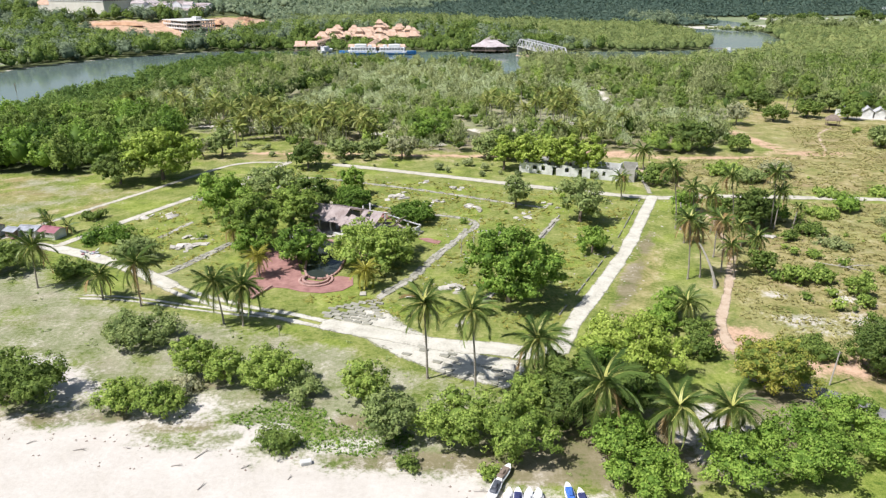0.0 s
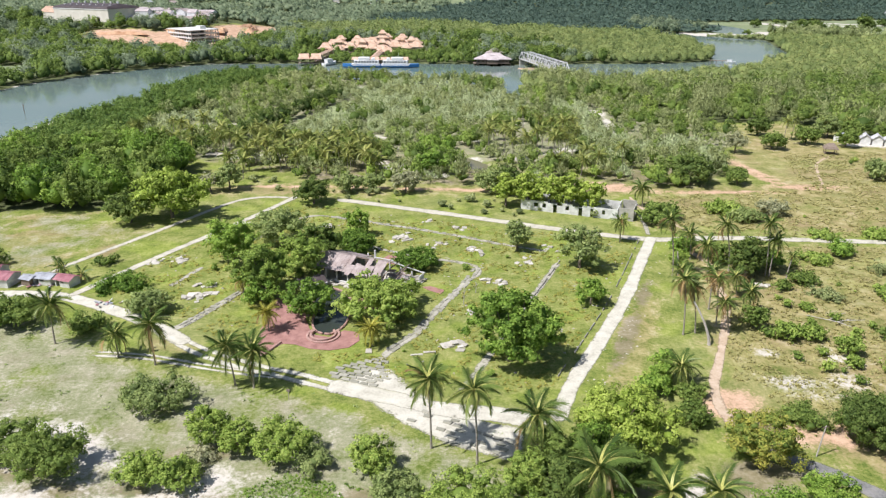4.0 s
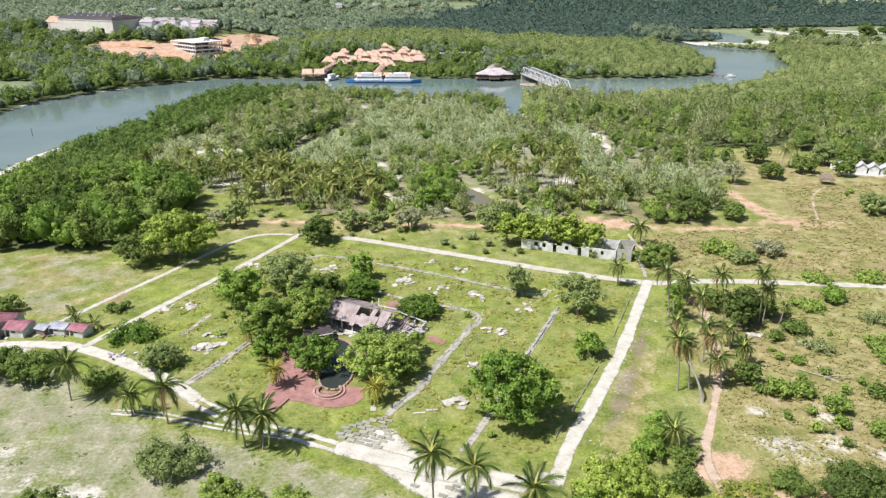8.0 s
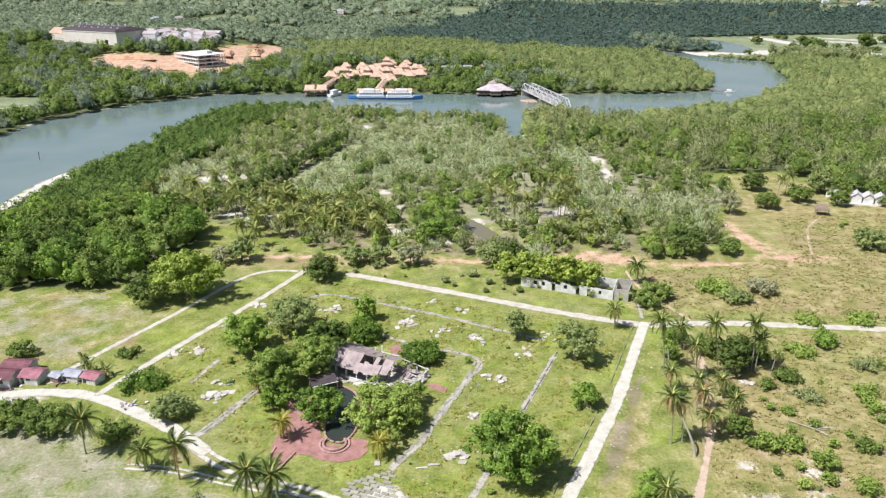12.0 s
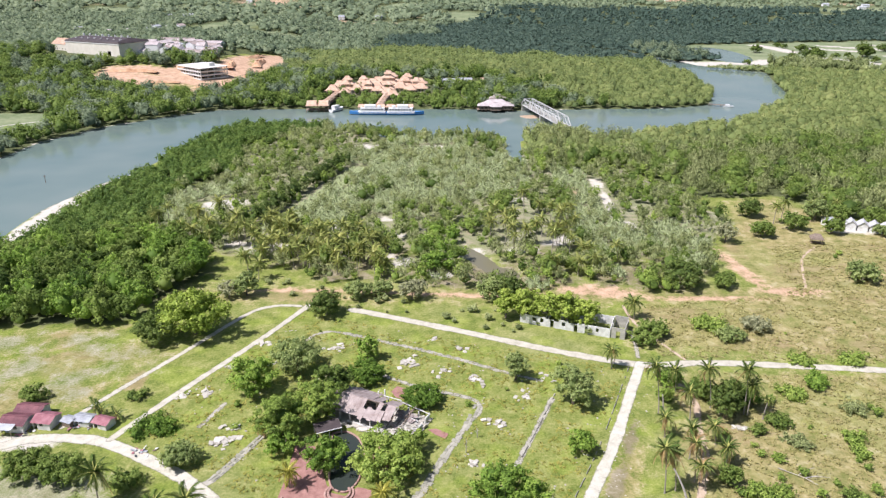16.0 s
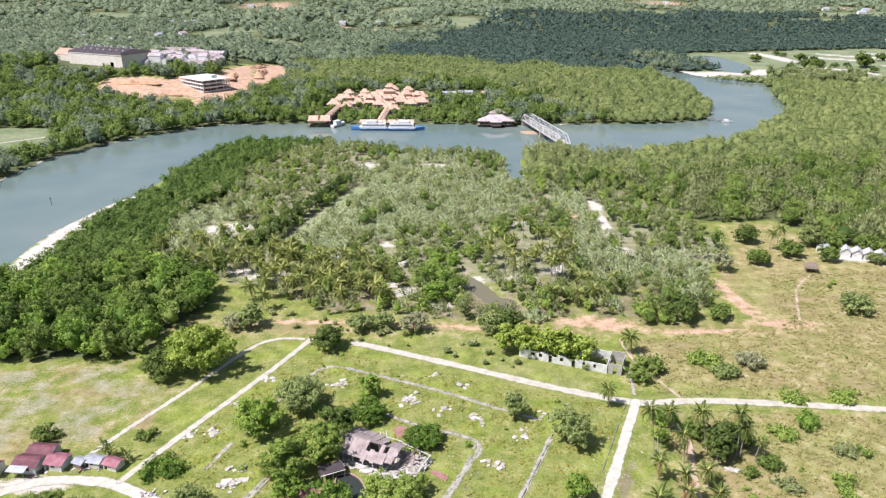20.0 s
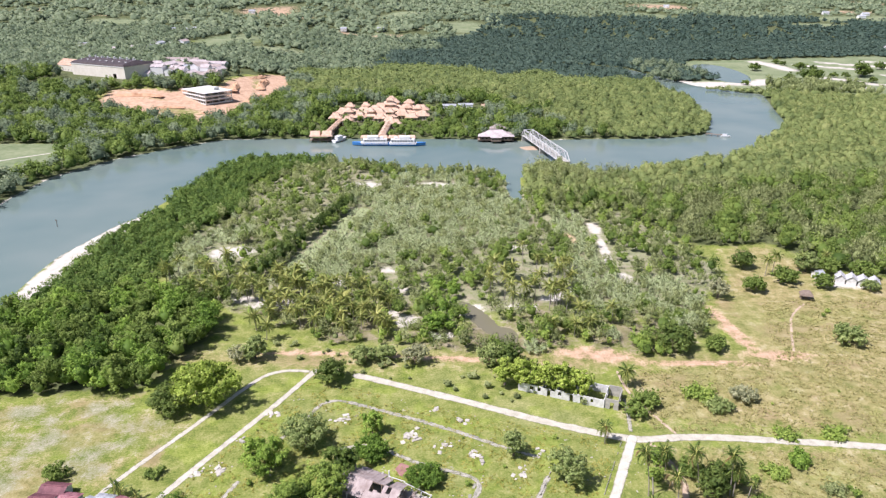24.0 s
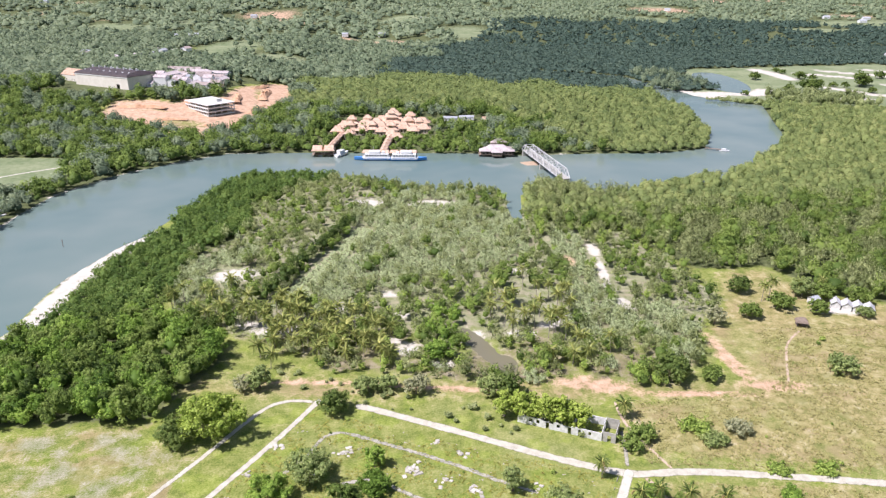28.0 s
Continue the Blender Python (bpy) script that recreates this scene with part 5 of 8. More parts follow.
def open_ground(x, y):
    res = np.zeros(np.shape(x), bool)
    for cx, cy, rx, ry in CLEAR:
        res |= np.hypot((x - cx) / rx, (y - cy) / ry) < 1.0 + 0.25 * wave(x, y, 6, 98)
    grove = inside(x, y, [(-82, 240), (-66, 246), (-36, 240), (-22, 224), (-18, 201), (-45, 206), (-72, 224)]) | inside(x, y, [(16, 258), (36, 266), (46, 252), (42, 222), (16, 222)])
    return res | (line_dist(x, y, DITCH) < 4.5) | (grove & (wave(x, y, 9, 99) > -0.3))


PALE = [[(47, 336), (62, 322), (59, 279), (62, 250), (66, 240), (86, 252), (91, 231), (86, 209), (74, 203), (72, 222), (63, 227), (51, 217), (46, 240), (48, 286)],
        [(-58, 356), (-30, 395), (12, 397), (13, 369), (35, 350), (38, 320), (33, 294), (2, 277), (-19, 269), (-39, 258), (-57, 228), (-66, 247), (-46, 307), (-42, 330)],
        [(-116, 238), (-111, 256), (-122, 282), (-112, 288), (-103, 306), (-92, 312), (-84, 298), (-96, 288), (-103, 266), (-102, 246), (-104, 232), (-111, 229)]]


def pale_zone(x, y):
    res = np.zeros(np.shape(x), bool)
    for p in PALE:
        res |= inside(x + 4 * wave(x, y, 12, 66), y + 4 * wave(x, y, 12, 67), p)
    return (res & (wave(x, y, 13, 79) < 0.3)) | (wave(x, y, 26, 77) > 0.6)


x, y = scatter(LOW_WOOD, 3.6, 1)
k = wave(x, y, 14, 95) > 0.08
wood("woodland_low_bright", "bright crowns in the broadleaf wood", x[k], y[k], "bright", 31, 520, 7.8, 3.4, 0.42, tint=0.5, tint_var=0.15)
x, y = x[~k], y[~k]
wood("woodland_low", "dense dark green broadleaf wood", x, y, "broad", 1, 560, 7.5, 3.2, 0.42, tint=0.52)
x, y = scatter(WEST_MANGROVE, 2.7, 2)
wood("mangrove_west", "dense dark green mangrove beside the river", x, y, "mangrove", 2, 190, 4.8, 2.7, 0.42, tint=0.55, tint_var=0.18, soft_by=0.25, carpet=0.1, patch=0.22)
x, y = scatter(SCRUB, 3.3, 3, lambda a, b: ~open_ground(a, b) & ~pale_zone(a, b) & (wave(a, b, 22, 5) > -0.36))
half = 0.6 * np.random.default_rng(5).random(len(x)) + 0.2 + 0.25 * wave(x, y, 16, 68)
k = half < 0.48
wood("scrub_olive", "olive-green coastal scrub", x[k], y[k], "olive", 3, 250, 5.0, 2.5, 0.38, (0.4, 1.35), 0.6, 0.2, 0.2, 0.15, feather=True)
k = (half >= 0.48) & (half < 0.63)
wood("scrub_green", "green coastal scrub trees", x[k], y[k], "broad", 4, 250, 4.8, 2.5, 0.38, (0.4, 1.4), 0.66, 0.18, 0.2, 0.15)
k = half >= 0.63
wood("scrub_bright", "yellow-green scrub bushes", x[k], y[k], "yellow", 5, 230, 4.0, 2.2, 0.36, (0.4, 1.35), 0.55, 0.18, 0.2, 0.15)
x, y = scatter(SCRUB, 1.35, 6, lambda a, b: ~open_ground(a, b) & pale_zone(a, b) & (wave(a, b, 7, 69) > -0.8))
wood("scrub_pale", "pale grey-green low scrub", x, y, "pale", 6, 54, 2.6, 1.35, 0.4, (0.55, 1.35), 0.6, 0.08, 0.1, 0.8, 0.2, 22, feather=True)
x, y = scatter(SCRUB, 5.0, 63, lambda a, b: ~open_ground(a, b) & pale_zone(a, b) & (wave(a, b, 18, 70) > -0.15))
wood("scrub_grey_trees", "grey-green small trees above the pale scrub", x, y, "olive", 19, 240, 4.6, 2.3, 0.36, (0.5, 1.3), 0.66, 0.2, 0.2, 0.15, feather=True)
x, y = scatter([(-9, 250), (3, 243), (4, 215), (-5, 208), (-11, 218)], 3.4, 64)
wood("scrub_fresh_trees", "fresh bright green trees in the scrub", x, y, "bright", 20, 280, 5.2, 2.4, 0.38, (0.6, 1.2), 0.6, 0.15)
x, y = scatter(EAST_WOOD, 3.6, 7, lambda a, b: (b < 330 + 0.25 * a) & (a < 330))
k = wave(x, y, 25, 8) > 0.05
wood("woodland_east", "mixed green wood beyond the dry field", x[k], y[k], "broad", 7, 200, 8.0, 3.5, 0.5, (0.55, 1.35), 0.62, 0.2, 0.2, 0.15)
wood("woodland_east_olive", "olive trees in the mixed wood", x[~k], y[~k], "olive", 8, 200, 7.4, 3.3, 0.48, (0.55, 1.35), 0.56, 0.2, 0.2, 0.15, feather=True)
x, y = scatter(EAST_WOOD, 3.6, 9, lambda a, b: (b >= 330 + 0.25 * a) & (a < 400))
wood("mangrove_east", "even bright green mangrove beside the river", x, y, "mangrove_light", 9, 84, 6.0, 2.8, 0.58, (0.65, 1.3), 0.5, 0.16, 0.15, 0.35, 0.22)

x, y = scatter([(-62, 424), (-60, 410), (-34, 396), (24, 389), (29, 396), (-20, 402), (-37, 404)], 2.7, 65)
wood("mangrove_bank", "bright green mangrove fringe along the river bank", x, y, "mangrove_light", 35, 130, 5.8, 2.5, 0.5, (0.6, 1.2), 0.5, 0.16, 0.2, 0.2)
x, y = scatter([(41, 393), (58, 408), (76, 394), (100, 389), (96, 374), (60, 366), (44, 372)], 4.2, 66)
wood("bridgehead_trees", "tall olive trees at the head of the bridge", x, y, "olive", 36, 230, 8.6, 3.6, 0.5, (0.6, 1.2), 0.6, 0.2, 0.2, 0.15, feather=True)

FAR_CLEAR = [ORANGE, [(-385, 640), (-290, 640), (-240, 668), (-200, 680), (-205, 760), (-290, 775), (-372, 740)], [(-400, 700), (-355, 700), (-360, 760), (-400, 760)], [(-375, 920), (-295, 945), (-330, 1070), (-380, 1000)], [(-310, 960), (-250, 960), (-250, 1010), (-310, 1010)], [(-95, 530), (-12, 530), (-12, 604), (-95, 604)], [(-30, 560), (30, 560), (30, 605), (-30, 605)],
             GOLF_WEST, [(236, 722), (283, 690), (345, 640), (520, 640), (700, 900), (560, 980), (300, 930), (262, 830), (284, 768), (232, 756)]]


def far_keep(x, y):
    ok = (water_depth(x, y) < -0.6)
    for p in FAR_CLEAR:
        ok &= ~inside(x, y, p)
    return ok


def far_open(x, y):
    """Fields and bare scars stay open but for a few bushes."""
    ok = np.ones(np.shape(x), bool)
    for cx, cy, rx, ry in FAR_FIELDS:
        ok &= np.hypot((x - cx) / rx, (y - cy) / ry) > 1 + 0.35 * wave(x, y, 40, 35)
    return ok | (wave(x * 1.7, y, 23, 39) > 0.55)


x, y = scatter([(-460, 225), (-238, 292), (-230, 335), (-231, 390), (-215, 428), (-191, 458), (-161, 488.5), (60, 485.5), (190, 497), (215, 630), (210, 700), (-20, 720), (-480, 720)], 4.7, 11, far_keep)
front = (y < 540) & (x > -112) & (x < 12)
k = ((x > 95 + 45 * wave(x, y, 60, 45) - 0.5 * (y - 490)) | ((y > 640) & (x > -160 + 30 * wave(x, y, 50, 46)))) & ~front
wood("mangrove_far", "mangrove across the river", x[k], y[k], "mangrove_light", 11, 85, 5.6, 3.4, 0.7, (0.7, 1.25), 0.4, 0.14, 0.12, 0.4, 0.18, 45)
k = ~k & ~front
j = k & (wave(x, y, 45, 47) + 0.25 * wave(x, y, 9, 48) > -0.15)
wood("woodland_far_green", "green broadleaf trees across the river", x[j], y[j], "broad", 29, 120, 7.6, 4.2, 0.85, (0.6, 1.35), 0.5, 0.16, 0.15, 0.25, 0.2, 40)
k &= ~j
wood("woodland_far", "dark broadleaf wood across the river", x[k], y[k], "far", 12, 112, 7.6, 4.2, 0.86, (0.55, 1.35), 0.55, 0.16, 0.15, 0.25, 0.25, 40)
k = front & (np.abs(x + 47) > 4) & (np.abs(x + 85) > 4)
wood("resort_garden", "low green garden trees before the resort", x[k], y[k], "broad", 16, 90, 5.5, 3.0, 0.8, (0.6, 1.15), 0.5, 0.15, 0.3, 0.2)
x, y = scatter([(-900, 560), (-480, 560), (-480, 720), (215, 700), (230, 660), (900, 660), (1400, 1150), (-1200, 1150)], 6.4, 13, lambda a, b: far_keep(a, b) & far_open(a, b))
k = (x > -150 + 0.3 * (y - 700) + 70 * wave(x, y, 160, 36))
j = k & (y < 830 - 0.5 * np.clip(x, -100, 300) + 60 * wave(x, y, 120, 49))
wood("mangrove_plain_near", "bright green mangrove on the plain", x[j], y[j], "mangrove_light", 30, 30, 5.5, 5.6, 1.5, (0.75, 1.2), 0.34, 0.08, 0.15, 0.7, 0.16, 60)
j = k & ~j
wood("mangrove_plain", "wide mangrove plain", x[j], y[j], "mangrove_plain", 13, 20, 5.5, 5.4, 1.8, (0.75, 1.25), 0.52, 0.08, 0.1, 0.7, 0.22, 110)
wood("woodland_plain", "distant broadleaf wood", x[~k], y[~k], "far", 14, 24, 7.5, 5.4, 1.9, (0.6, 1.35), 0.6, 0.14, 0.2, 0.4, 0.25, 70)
x, y = scatter([(-1300, 1140), (1500, 1140), (2600, 2600), (-2600, 2600)], 17, 15, lambda a, b: far_open(a, b) & (wave(a, b, 180, 34) > -0.42))
k = (x > 20 + 0.25 * (y - 1150) + 90 * wave(x, y, 200, 37)) & (y < 1650 + 120 * wave(x, y, 300, 38))
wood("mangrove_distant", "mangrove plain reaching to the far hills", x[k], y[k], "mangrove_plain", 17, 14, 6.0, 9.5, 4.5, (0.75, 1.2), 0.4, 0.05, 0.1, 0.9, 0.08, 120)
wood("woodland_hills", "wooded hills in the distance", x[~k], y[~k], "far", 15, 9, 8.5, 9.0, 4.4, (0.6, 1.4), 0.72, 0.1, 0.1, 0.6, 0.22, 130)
x, y = scatter([(-52, 340), (-49, 338), (-63, 291), (-71, 254), (-75, 254), (-67, 292)], 2.0, 62)
wood("ditch_trees", "dark row of trees beside the ditch", x, y, "dark", 18, 180, 6.2, 2.1, 0.42, (0.8, 1.25), 0.4, 0.12)


# ---- the ruined house, its pond and paving ----
def sheet_mesh(name, w, l, mat, waves=6):
    """A corrugated sheet: w wide along x, l long along y, from its upper edge."""
    n = waves * 4
    xs = np.linspace(-w / 2, w / 2, n + 1)
    z = 0.03 * np.cos(np.arange(n + 1) * math.pi / 2)
    v = np.concatenate([np.stack([xs, np.full(n + 1, y), z], 1) for y in (0, -l / 2, -l)])
    i = (np.arange(2)[:, None] * (n + 1) + np.arange(n)[None]).ravel()
    return build(name, v, np.stack([i + n + 1, i + n + 2, i + 1, i], 1), mat, 4, smooth=True)


def stone_mesh(seed, mat, thin=0.35):
    """A broken lump with flat faces."""
    g = np.random.default_rng(seed)
    v = np.array([(x, y, z) for z in (-1, 1) for x, y in ((-1, -1), (1, -1), (1, 1), (-1, 1))], float) * (0.5, 0.4, 0.5 * thin)
    v += g.uniform(-0.14, 0.14, v.shape) * (1, 1, 0.4)
    f = [(0, 3, 2, 1), (4, 5, 6, 7), (0, 1, 5, 4), (1, 2, 6, 5), (2, 3, 7, 6), (3, 0, 4, 7)]
    return build("stone", v, f, mat, 4)


STONES = [stone_mesh(60 + i, RUBBLE, t) for i, t in enumerate((0.2, 0.3, 0.5, 0.8, 0.25, 0.4))]
PAVERS = [stone_mesh(80 + i, SLAB, 0.18) for i in range(5)]
KERBS = [stone_mesh(90 + i, KERB, 0.6) for i in range(4)]


def put(name, me, parent, x, y, z, s=(1, 1, 1), rx=0, ry=0, rz=0, label=""):
    """A piece that shares its mesh, set at a place under its thing."""
    ob = new(name, me)
    ob.parent = parent
    ob.matrix_local = pose(x, y, z, rx, ry, rz) @ Matrix.Diagonal((*s, 1))
    if label:
        ob["label"] = label
    return ob


BEAM = build("beam", [(x, y, z) for z in (-0.5, 0.5) for x, y in ((-0.5, -0.5), (0.5, -0.5), (0.5, 0.5), (-0.5, 0.5))], [(0, 3, 2, 1), (4, 5, 6, 7), (0, 1, 5, 4), (1, 2, 6, 5), (2, 3, 7, 6), (3, 0, 4, 7)], WHITEWASH, 4)


def beam(name, parent, a, b, w, mat, t=None, label=""):
    """A straight bar from a to b under a thing."""
    a, b = Vector(a), Vector(b)
    d = b - a
    key = BEAM if mat is WHITEWASH else BEAMS.setdefault(mat.name, BEAM.copy())
    if key is not BEAM:
        key.materials.clear()
        key.materials.append(mat)
    ob = new(name, key)
    ob.parent = parent
    ob.matrix_local = Matrix.Translation((a + b) / 2) @ d.to_track_quat("Y", "Z").to_matrix().to_4x4() @ Matrix.Diagonal((w, d.length, t or w, 1))
    if label:
        ob["label"] = label
    return ob


BEAMS = {}


def ruined_house():
    g = random.Random(7)
    L, D = 20.5, 8.4
    ob = thing("ruined_house", "ruined pavilion with a half-collapsed faded sheet roof", "ruin", pose(-26.2, 128.7, 0, 0, 0, -25))
    part("floor", box_bm(L + 0.6, D + 0.6, 0.22, L / 2, D / 2, 0, 0.05), CONCRETE, ob)
    for i in range(9):
        x = 0.3 + i * 2.48
        if i < 6:
            beam("post", ob, (x, 0.3, 0.2), (x, 0.3, 2.75), 0.22, WHITEWASH)
        beam("post", ob, (x, D - 0.2, 0.2), (x, D - 0.2, 3.6 if i == 3 else 2.9 if i < 6 else 1.7 - 0.3 * (i % 2)), 0.22, WHITEWASH)
        if i < 5:
            beam("post", ob, (x, 3.4, 0.2), (x, 3.4, 4.4), 0.2, TIMBER)
    for y in (0.3, 3.0, 5.6):
        beam("post", ob, (L - 0.1, y, 0.2), (L - 0.1, y, 0.7 + 0.5 * g.random()), 0.24, WHITEWASH)
    beam("roof_beam", ob, (0, 0.3, 2.8), (13.6, 0.3, 2.8), 0.16, TIMBER)
    beam("roof_beam", ob, (0, 3.4, 4.48), (12.5, 3.4, 4.48), 0.18, TIMBER)
    beam("roof_beam", ob, (0, D - 0.2, 2.95), (13.5, D - 0.2, 2.9), 0.16, WHITEWASH)
    beam("fallen_beam", ob, (13.2, D - 0.2, 2.6), (L, D - 0.3, 1.5), 0.16, WHITEWASH)
    bm = bmesh.new()
    for y, ln, hh in ((0.9, 1.3, 0.9), (2.3, 1.5, 0.5), (4.0, 1.7, 1.0), (5.6, 1.4, 0.4), (7.2, 1.6, 1.2)):
        box_bm(0.22, ln, hh, L - 0.35, y, 0.2, 0.04, bm)
    part("end_wall", bm, WHITEWASH, ob, "broken white end wall")
    for x in (13.0, 15.4, 17.8):
        beam("rafter", ob, (x, 4 + g.uniform(-1, 1), 3.4 - 0.3 * g.random()), (x + g.uniform(-0.6, 0.8), D - 0.2, 2.85), 0.13, TIMBER)
    for x in (11.5, 13.5, 15.0, 16.2):
        beam("rafter", ob, (x, 2.0 + g.uniform(-1, 1), 0.5), (x + g.uniform(0.5, 2.2), 6.6, 2.7), 0.13, TIMBER, label="fallen timber rafter")
    front, back = sheet_mesh("roof_sheet", 1.04, 4.55, ROOF_RUST), sheet_mesh("roof_sheet", 1.04, 5.5, ROOF_RUST)
    for i in range(15):
        if i in (8, 9, 10, 12):
            put("roof_sheet", front, ob, 0.5 + i, 1.9 - 0.3 * (i % 3), 3.92 - 0.13 * (i % 3), (1, 0.6, 1), 24.5 + g.uniform(-3, 3), g.uniform(-4, 4), g.uniform(-3, 3))
        else:
            put("roof_sheet", front, ob, 0.5 + i, 3.5, 4.64 + 0.02 * (i % 2), (1, 1 if i < 12 else 0.8, 1), 24.5 + g.uniform(-1, 1) + (4 if i > 12 else 0), g.uniform(-0.5, 0.5) + (5 if i > 12 else 0), 0)
        if i != 11:
            put("roof_sheet", back, ob, 0.5 + i, 3.36, 4.62 + 0.02 * (i % 2), (1, 1 if i < 10 else 0.75, 1), 17.5 + g.uniform(-1, 1) + (3 if i > 8 else 0), g.uniform(-1.5, 1.5), 180)
    for k in range(15):
        put("fallen_sheet", front, ob, g.uniform(10.5, 18.6), g.uniform(2, 7), g.uniform(0.7, 1.5), (0.9, g.uniform(0.35, 0.6), 1), g.uniform(-15, 25), g.uniform(-20, 20), g.uniform(0, 360))
    for k in range(40):
        a = g.uniform(0, 6.28)
        x, y = g.uniform(12, 19.5), g.uniform(1, 7)
        beam("fallen_batten", ob, (x, y, 0.5 + g.random() * 0.6), (x + 2.2 * math.cos(a), y + 2.2 * math.sin(a), 0.5 + g.random() * 0.9), 0.1, WHITEWASH if k % 2 else DEAD_WOOD)
    for k in range(150):
        s = g.uniform(0.4, 1.5)
        put("rubble_piece", g.choice(STONES), ob, g.uniform(11.5, 20.2), g.uniform(0.3, 7.8), 0.28 + g.uniform(0, 0.35), (s, s, s * 0.7), g.uniform(-15, 15), g.uniform(-15, 15), g.uniform(0, 360))
    for k in range(16):
        s = g.uniform(0.8, 1.8)
        put("rubble_piece", g.choice(STONES), ob, 4.5 + k * 0.8, -0.9 + g.uniform(-0.3, 0.3), 0.12, (s, s * 0.8, s), g.uniform(-8, 8), g.uniform(-8, 8), g.uniform(0, 40))
    part("low_wall", box_bm(15.5, 0.2, 0.65, 12.5, -0.15, 0, 0.03), WHITEWASH, ob)
    part("inner_wall", box_bm(0.18, 5.0, 2.3, 5.0, 5.0, 0.2, 0.02), WHITEWASH, ob)
    part("back_wall", box_bm(9.0, 0.18, 2.1, 4.8, D - 0.5, 0.2, 0.02), WHITEWASH, ob)
    beam("post", ob, (9.2, D + 0.1, 0), (9.2, D + 0.1, 4.3), 0.25, WHITEWASH)


def flat_poly(pts, z, thick=0.06):
    bm = bmesh.new()
    f = bm.faces.new([bm.verts.new((x, y, z)) for x, y in pts])
    ext = bmesh.ops.extrude_face_region(bm, geom=[f])
    bmesh.ops.translate(bm, verts=[e for e in ext["geom"] if isinstance(e, bmesh.types.BMVert)], vec=(0, 0, -thick))
    bmesh.ops.recalc_face_normals(bm, faces=bm.faces)
    return bm


ruined_house()
for pts in ([(-31.4, 119), (-31.2, 109), (-31.5, 103), (-29.2, 97.6), (-26.6, 101.6), (-24.4, 101.3), (-22, 100), (-18.6, 99.4), (-15.6, 100.4), (-14.2, 102.6), (-14.6, 105.5), (-17.2, 106.2), (-19.2, 103.8), (-21.8, 104.6), (-23.2, 107), (-24.2, 110), (-26.2, 118)],
            [(-13.4, 138.4), (-12.2, 140.6), (-9.4, 139.2), (-9.3, 134.8), (-12.2, 136)], [(-4.6, 124), (-2.9, 124.4), (-0.3, 122.6), (-0.9, 120.9), (-3, 122.3)], [(-16.6, 120), (-13.6, 119.5), (-12.9, 114.5), (-15.2, 114.5), (-16.2, 117)]):
    tagged(part("red_paving", flat_poly(pts, 0.075), RED_PAVING), "faded red brick paving round the pond", "pavement", kind="structure")


def garden_pond():
    ob = thing("garden_pond", "still dark garden pond with a curved pink rim", "pond", pose(0, 0, 0))
    pts = [(-24.3, 122.4), (-21.6, 123), (-19.3, 121.4), (-17.9, 118.9), (-17, 116), (-17, 111), (-17.4, 107.5), (-19.2, 104.7), (-21.6, 105.4), (-22.8, 108), (-23.3, 112), (-24.2, 117)]
    part("pond_water", flat_poly(pts, 0.1, 0.02), POND, ob)
    loop = curve(pts + [pts[0]], 0.9)
    for i, ((x1, y1), (x2, y2)) in enumerate(zip(loop, loop[1:])):
        a = math.degrees(math.atan2(y2 - y1, x2 - x1))
        put("rim_block", RIM, ob, (x1 + x2) / 2, (y1 + y2) / 2, 0.19, (1.0, 1, 1), 0, 0, a)


def block_mesh(name, sx, sy, sz, mat, bevel):
    me = bpy.data.meshes.new(name)
    bm = box_bm(sx, sy, sz, 0, 0, -sz / 2, bevel)
    bm.to_mesh(me)
    bm.free()
    me.materials.append(mat)
    return me


PINK = plain("pink_rim_plaster", (0.34, 0.2, 0.165), (0.5, 0.33, 0.28), 1.2, 0.85)
RIM = block_mesh("rim_block", 0.95, 0.34, 0.36, PINK, 0.05)
garden_pond()


def basin():
    ob = thing("planter_ring", "low curved brick planter on the red paving", "planter", pose(-20.4, 104.4, 0))
    for ring, z in ((2.6, 0.14), (2.0, 0.34)):
        for i in range(15):
            a = math.radians(150 + i * 17)
            put("rim_block", RIM, ob, ring * math.cos(a), ring * math.sin(a), z, (0.85, 1.2, 1), 0, 0, math.degrees(a) + 90)


basin()
for a, b, lab in (((-30.7, 103.4), (-31.2, 100.4), "short white kerb"), ((-29.0, 97.2), (-26.9, 102), "pale pink kerb at the paving edge")):
    k = thing("low_kerb", "pale plaster kerb at the edge of red paving", "kerb", pose(*a, 0))
    n = max(2, int(math.dist(a, b) / 0.95))
    for i in range(n):
        t = (i + 0.5) / n
        put("kerb_block", RIM, k, (b[0] - a[0]) * t, (b[1] - a[1]) * t, 0.17, (1, 1, 1), 0, 0, math.degrees(math.atan2(b[1] - a[1], b[0] - a[0])))
canopy = thing("pond_canopy", "dark sheet canopy on white posts over the pond", "shelter", pose(-25.2, 122.2, 0, 0, 0, 24))
put("roof_sheet", sheet_mesh("roof_sheet", 5.4, 3.0, DARK_ROOF, 16), canopy, 0, 1.9, 2.2, (1, 1, 1), 8)
beam("fascia", canopy, (-2.7, -1.1, 1.75), (2.7, -1.1, 1.75), 0.14, WHITE)
for x in (-2.5, 0, 2.5):
    beam("post", canopy, (x, -1.0, 0), (x, -1.0, 1.8), 0.12, WHITEWASH)
    beam("post", canopy, (x, 1.8, 0), (x, 1.8, 2.2), 0.12, WHITEWASH)


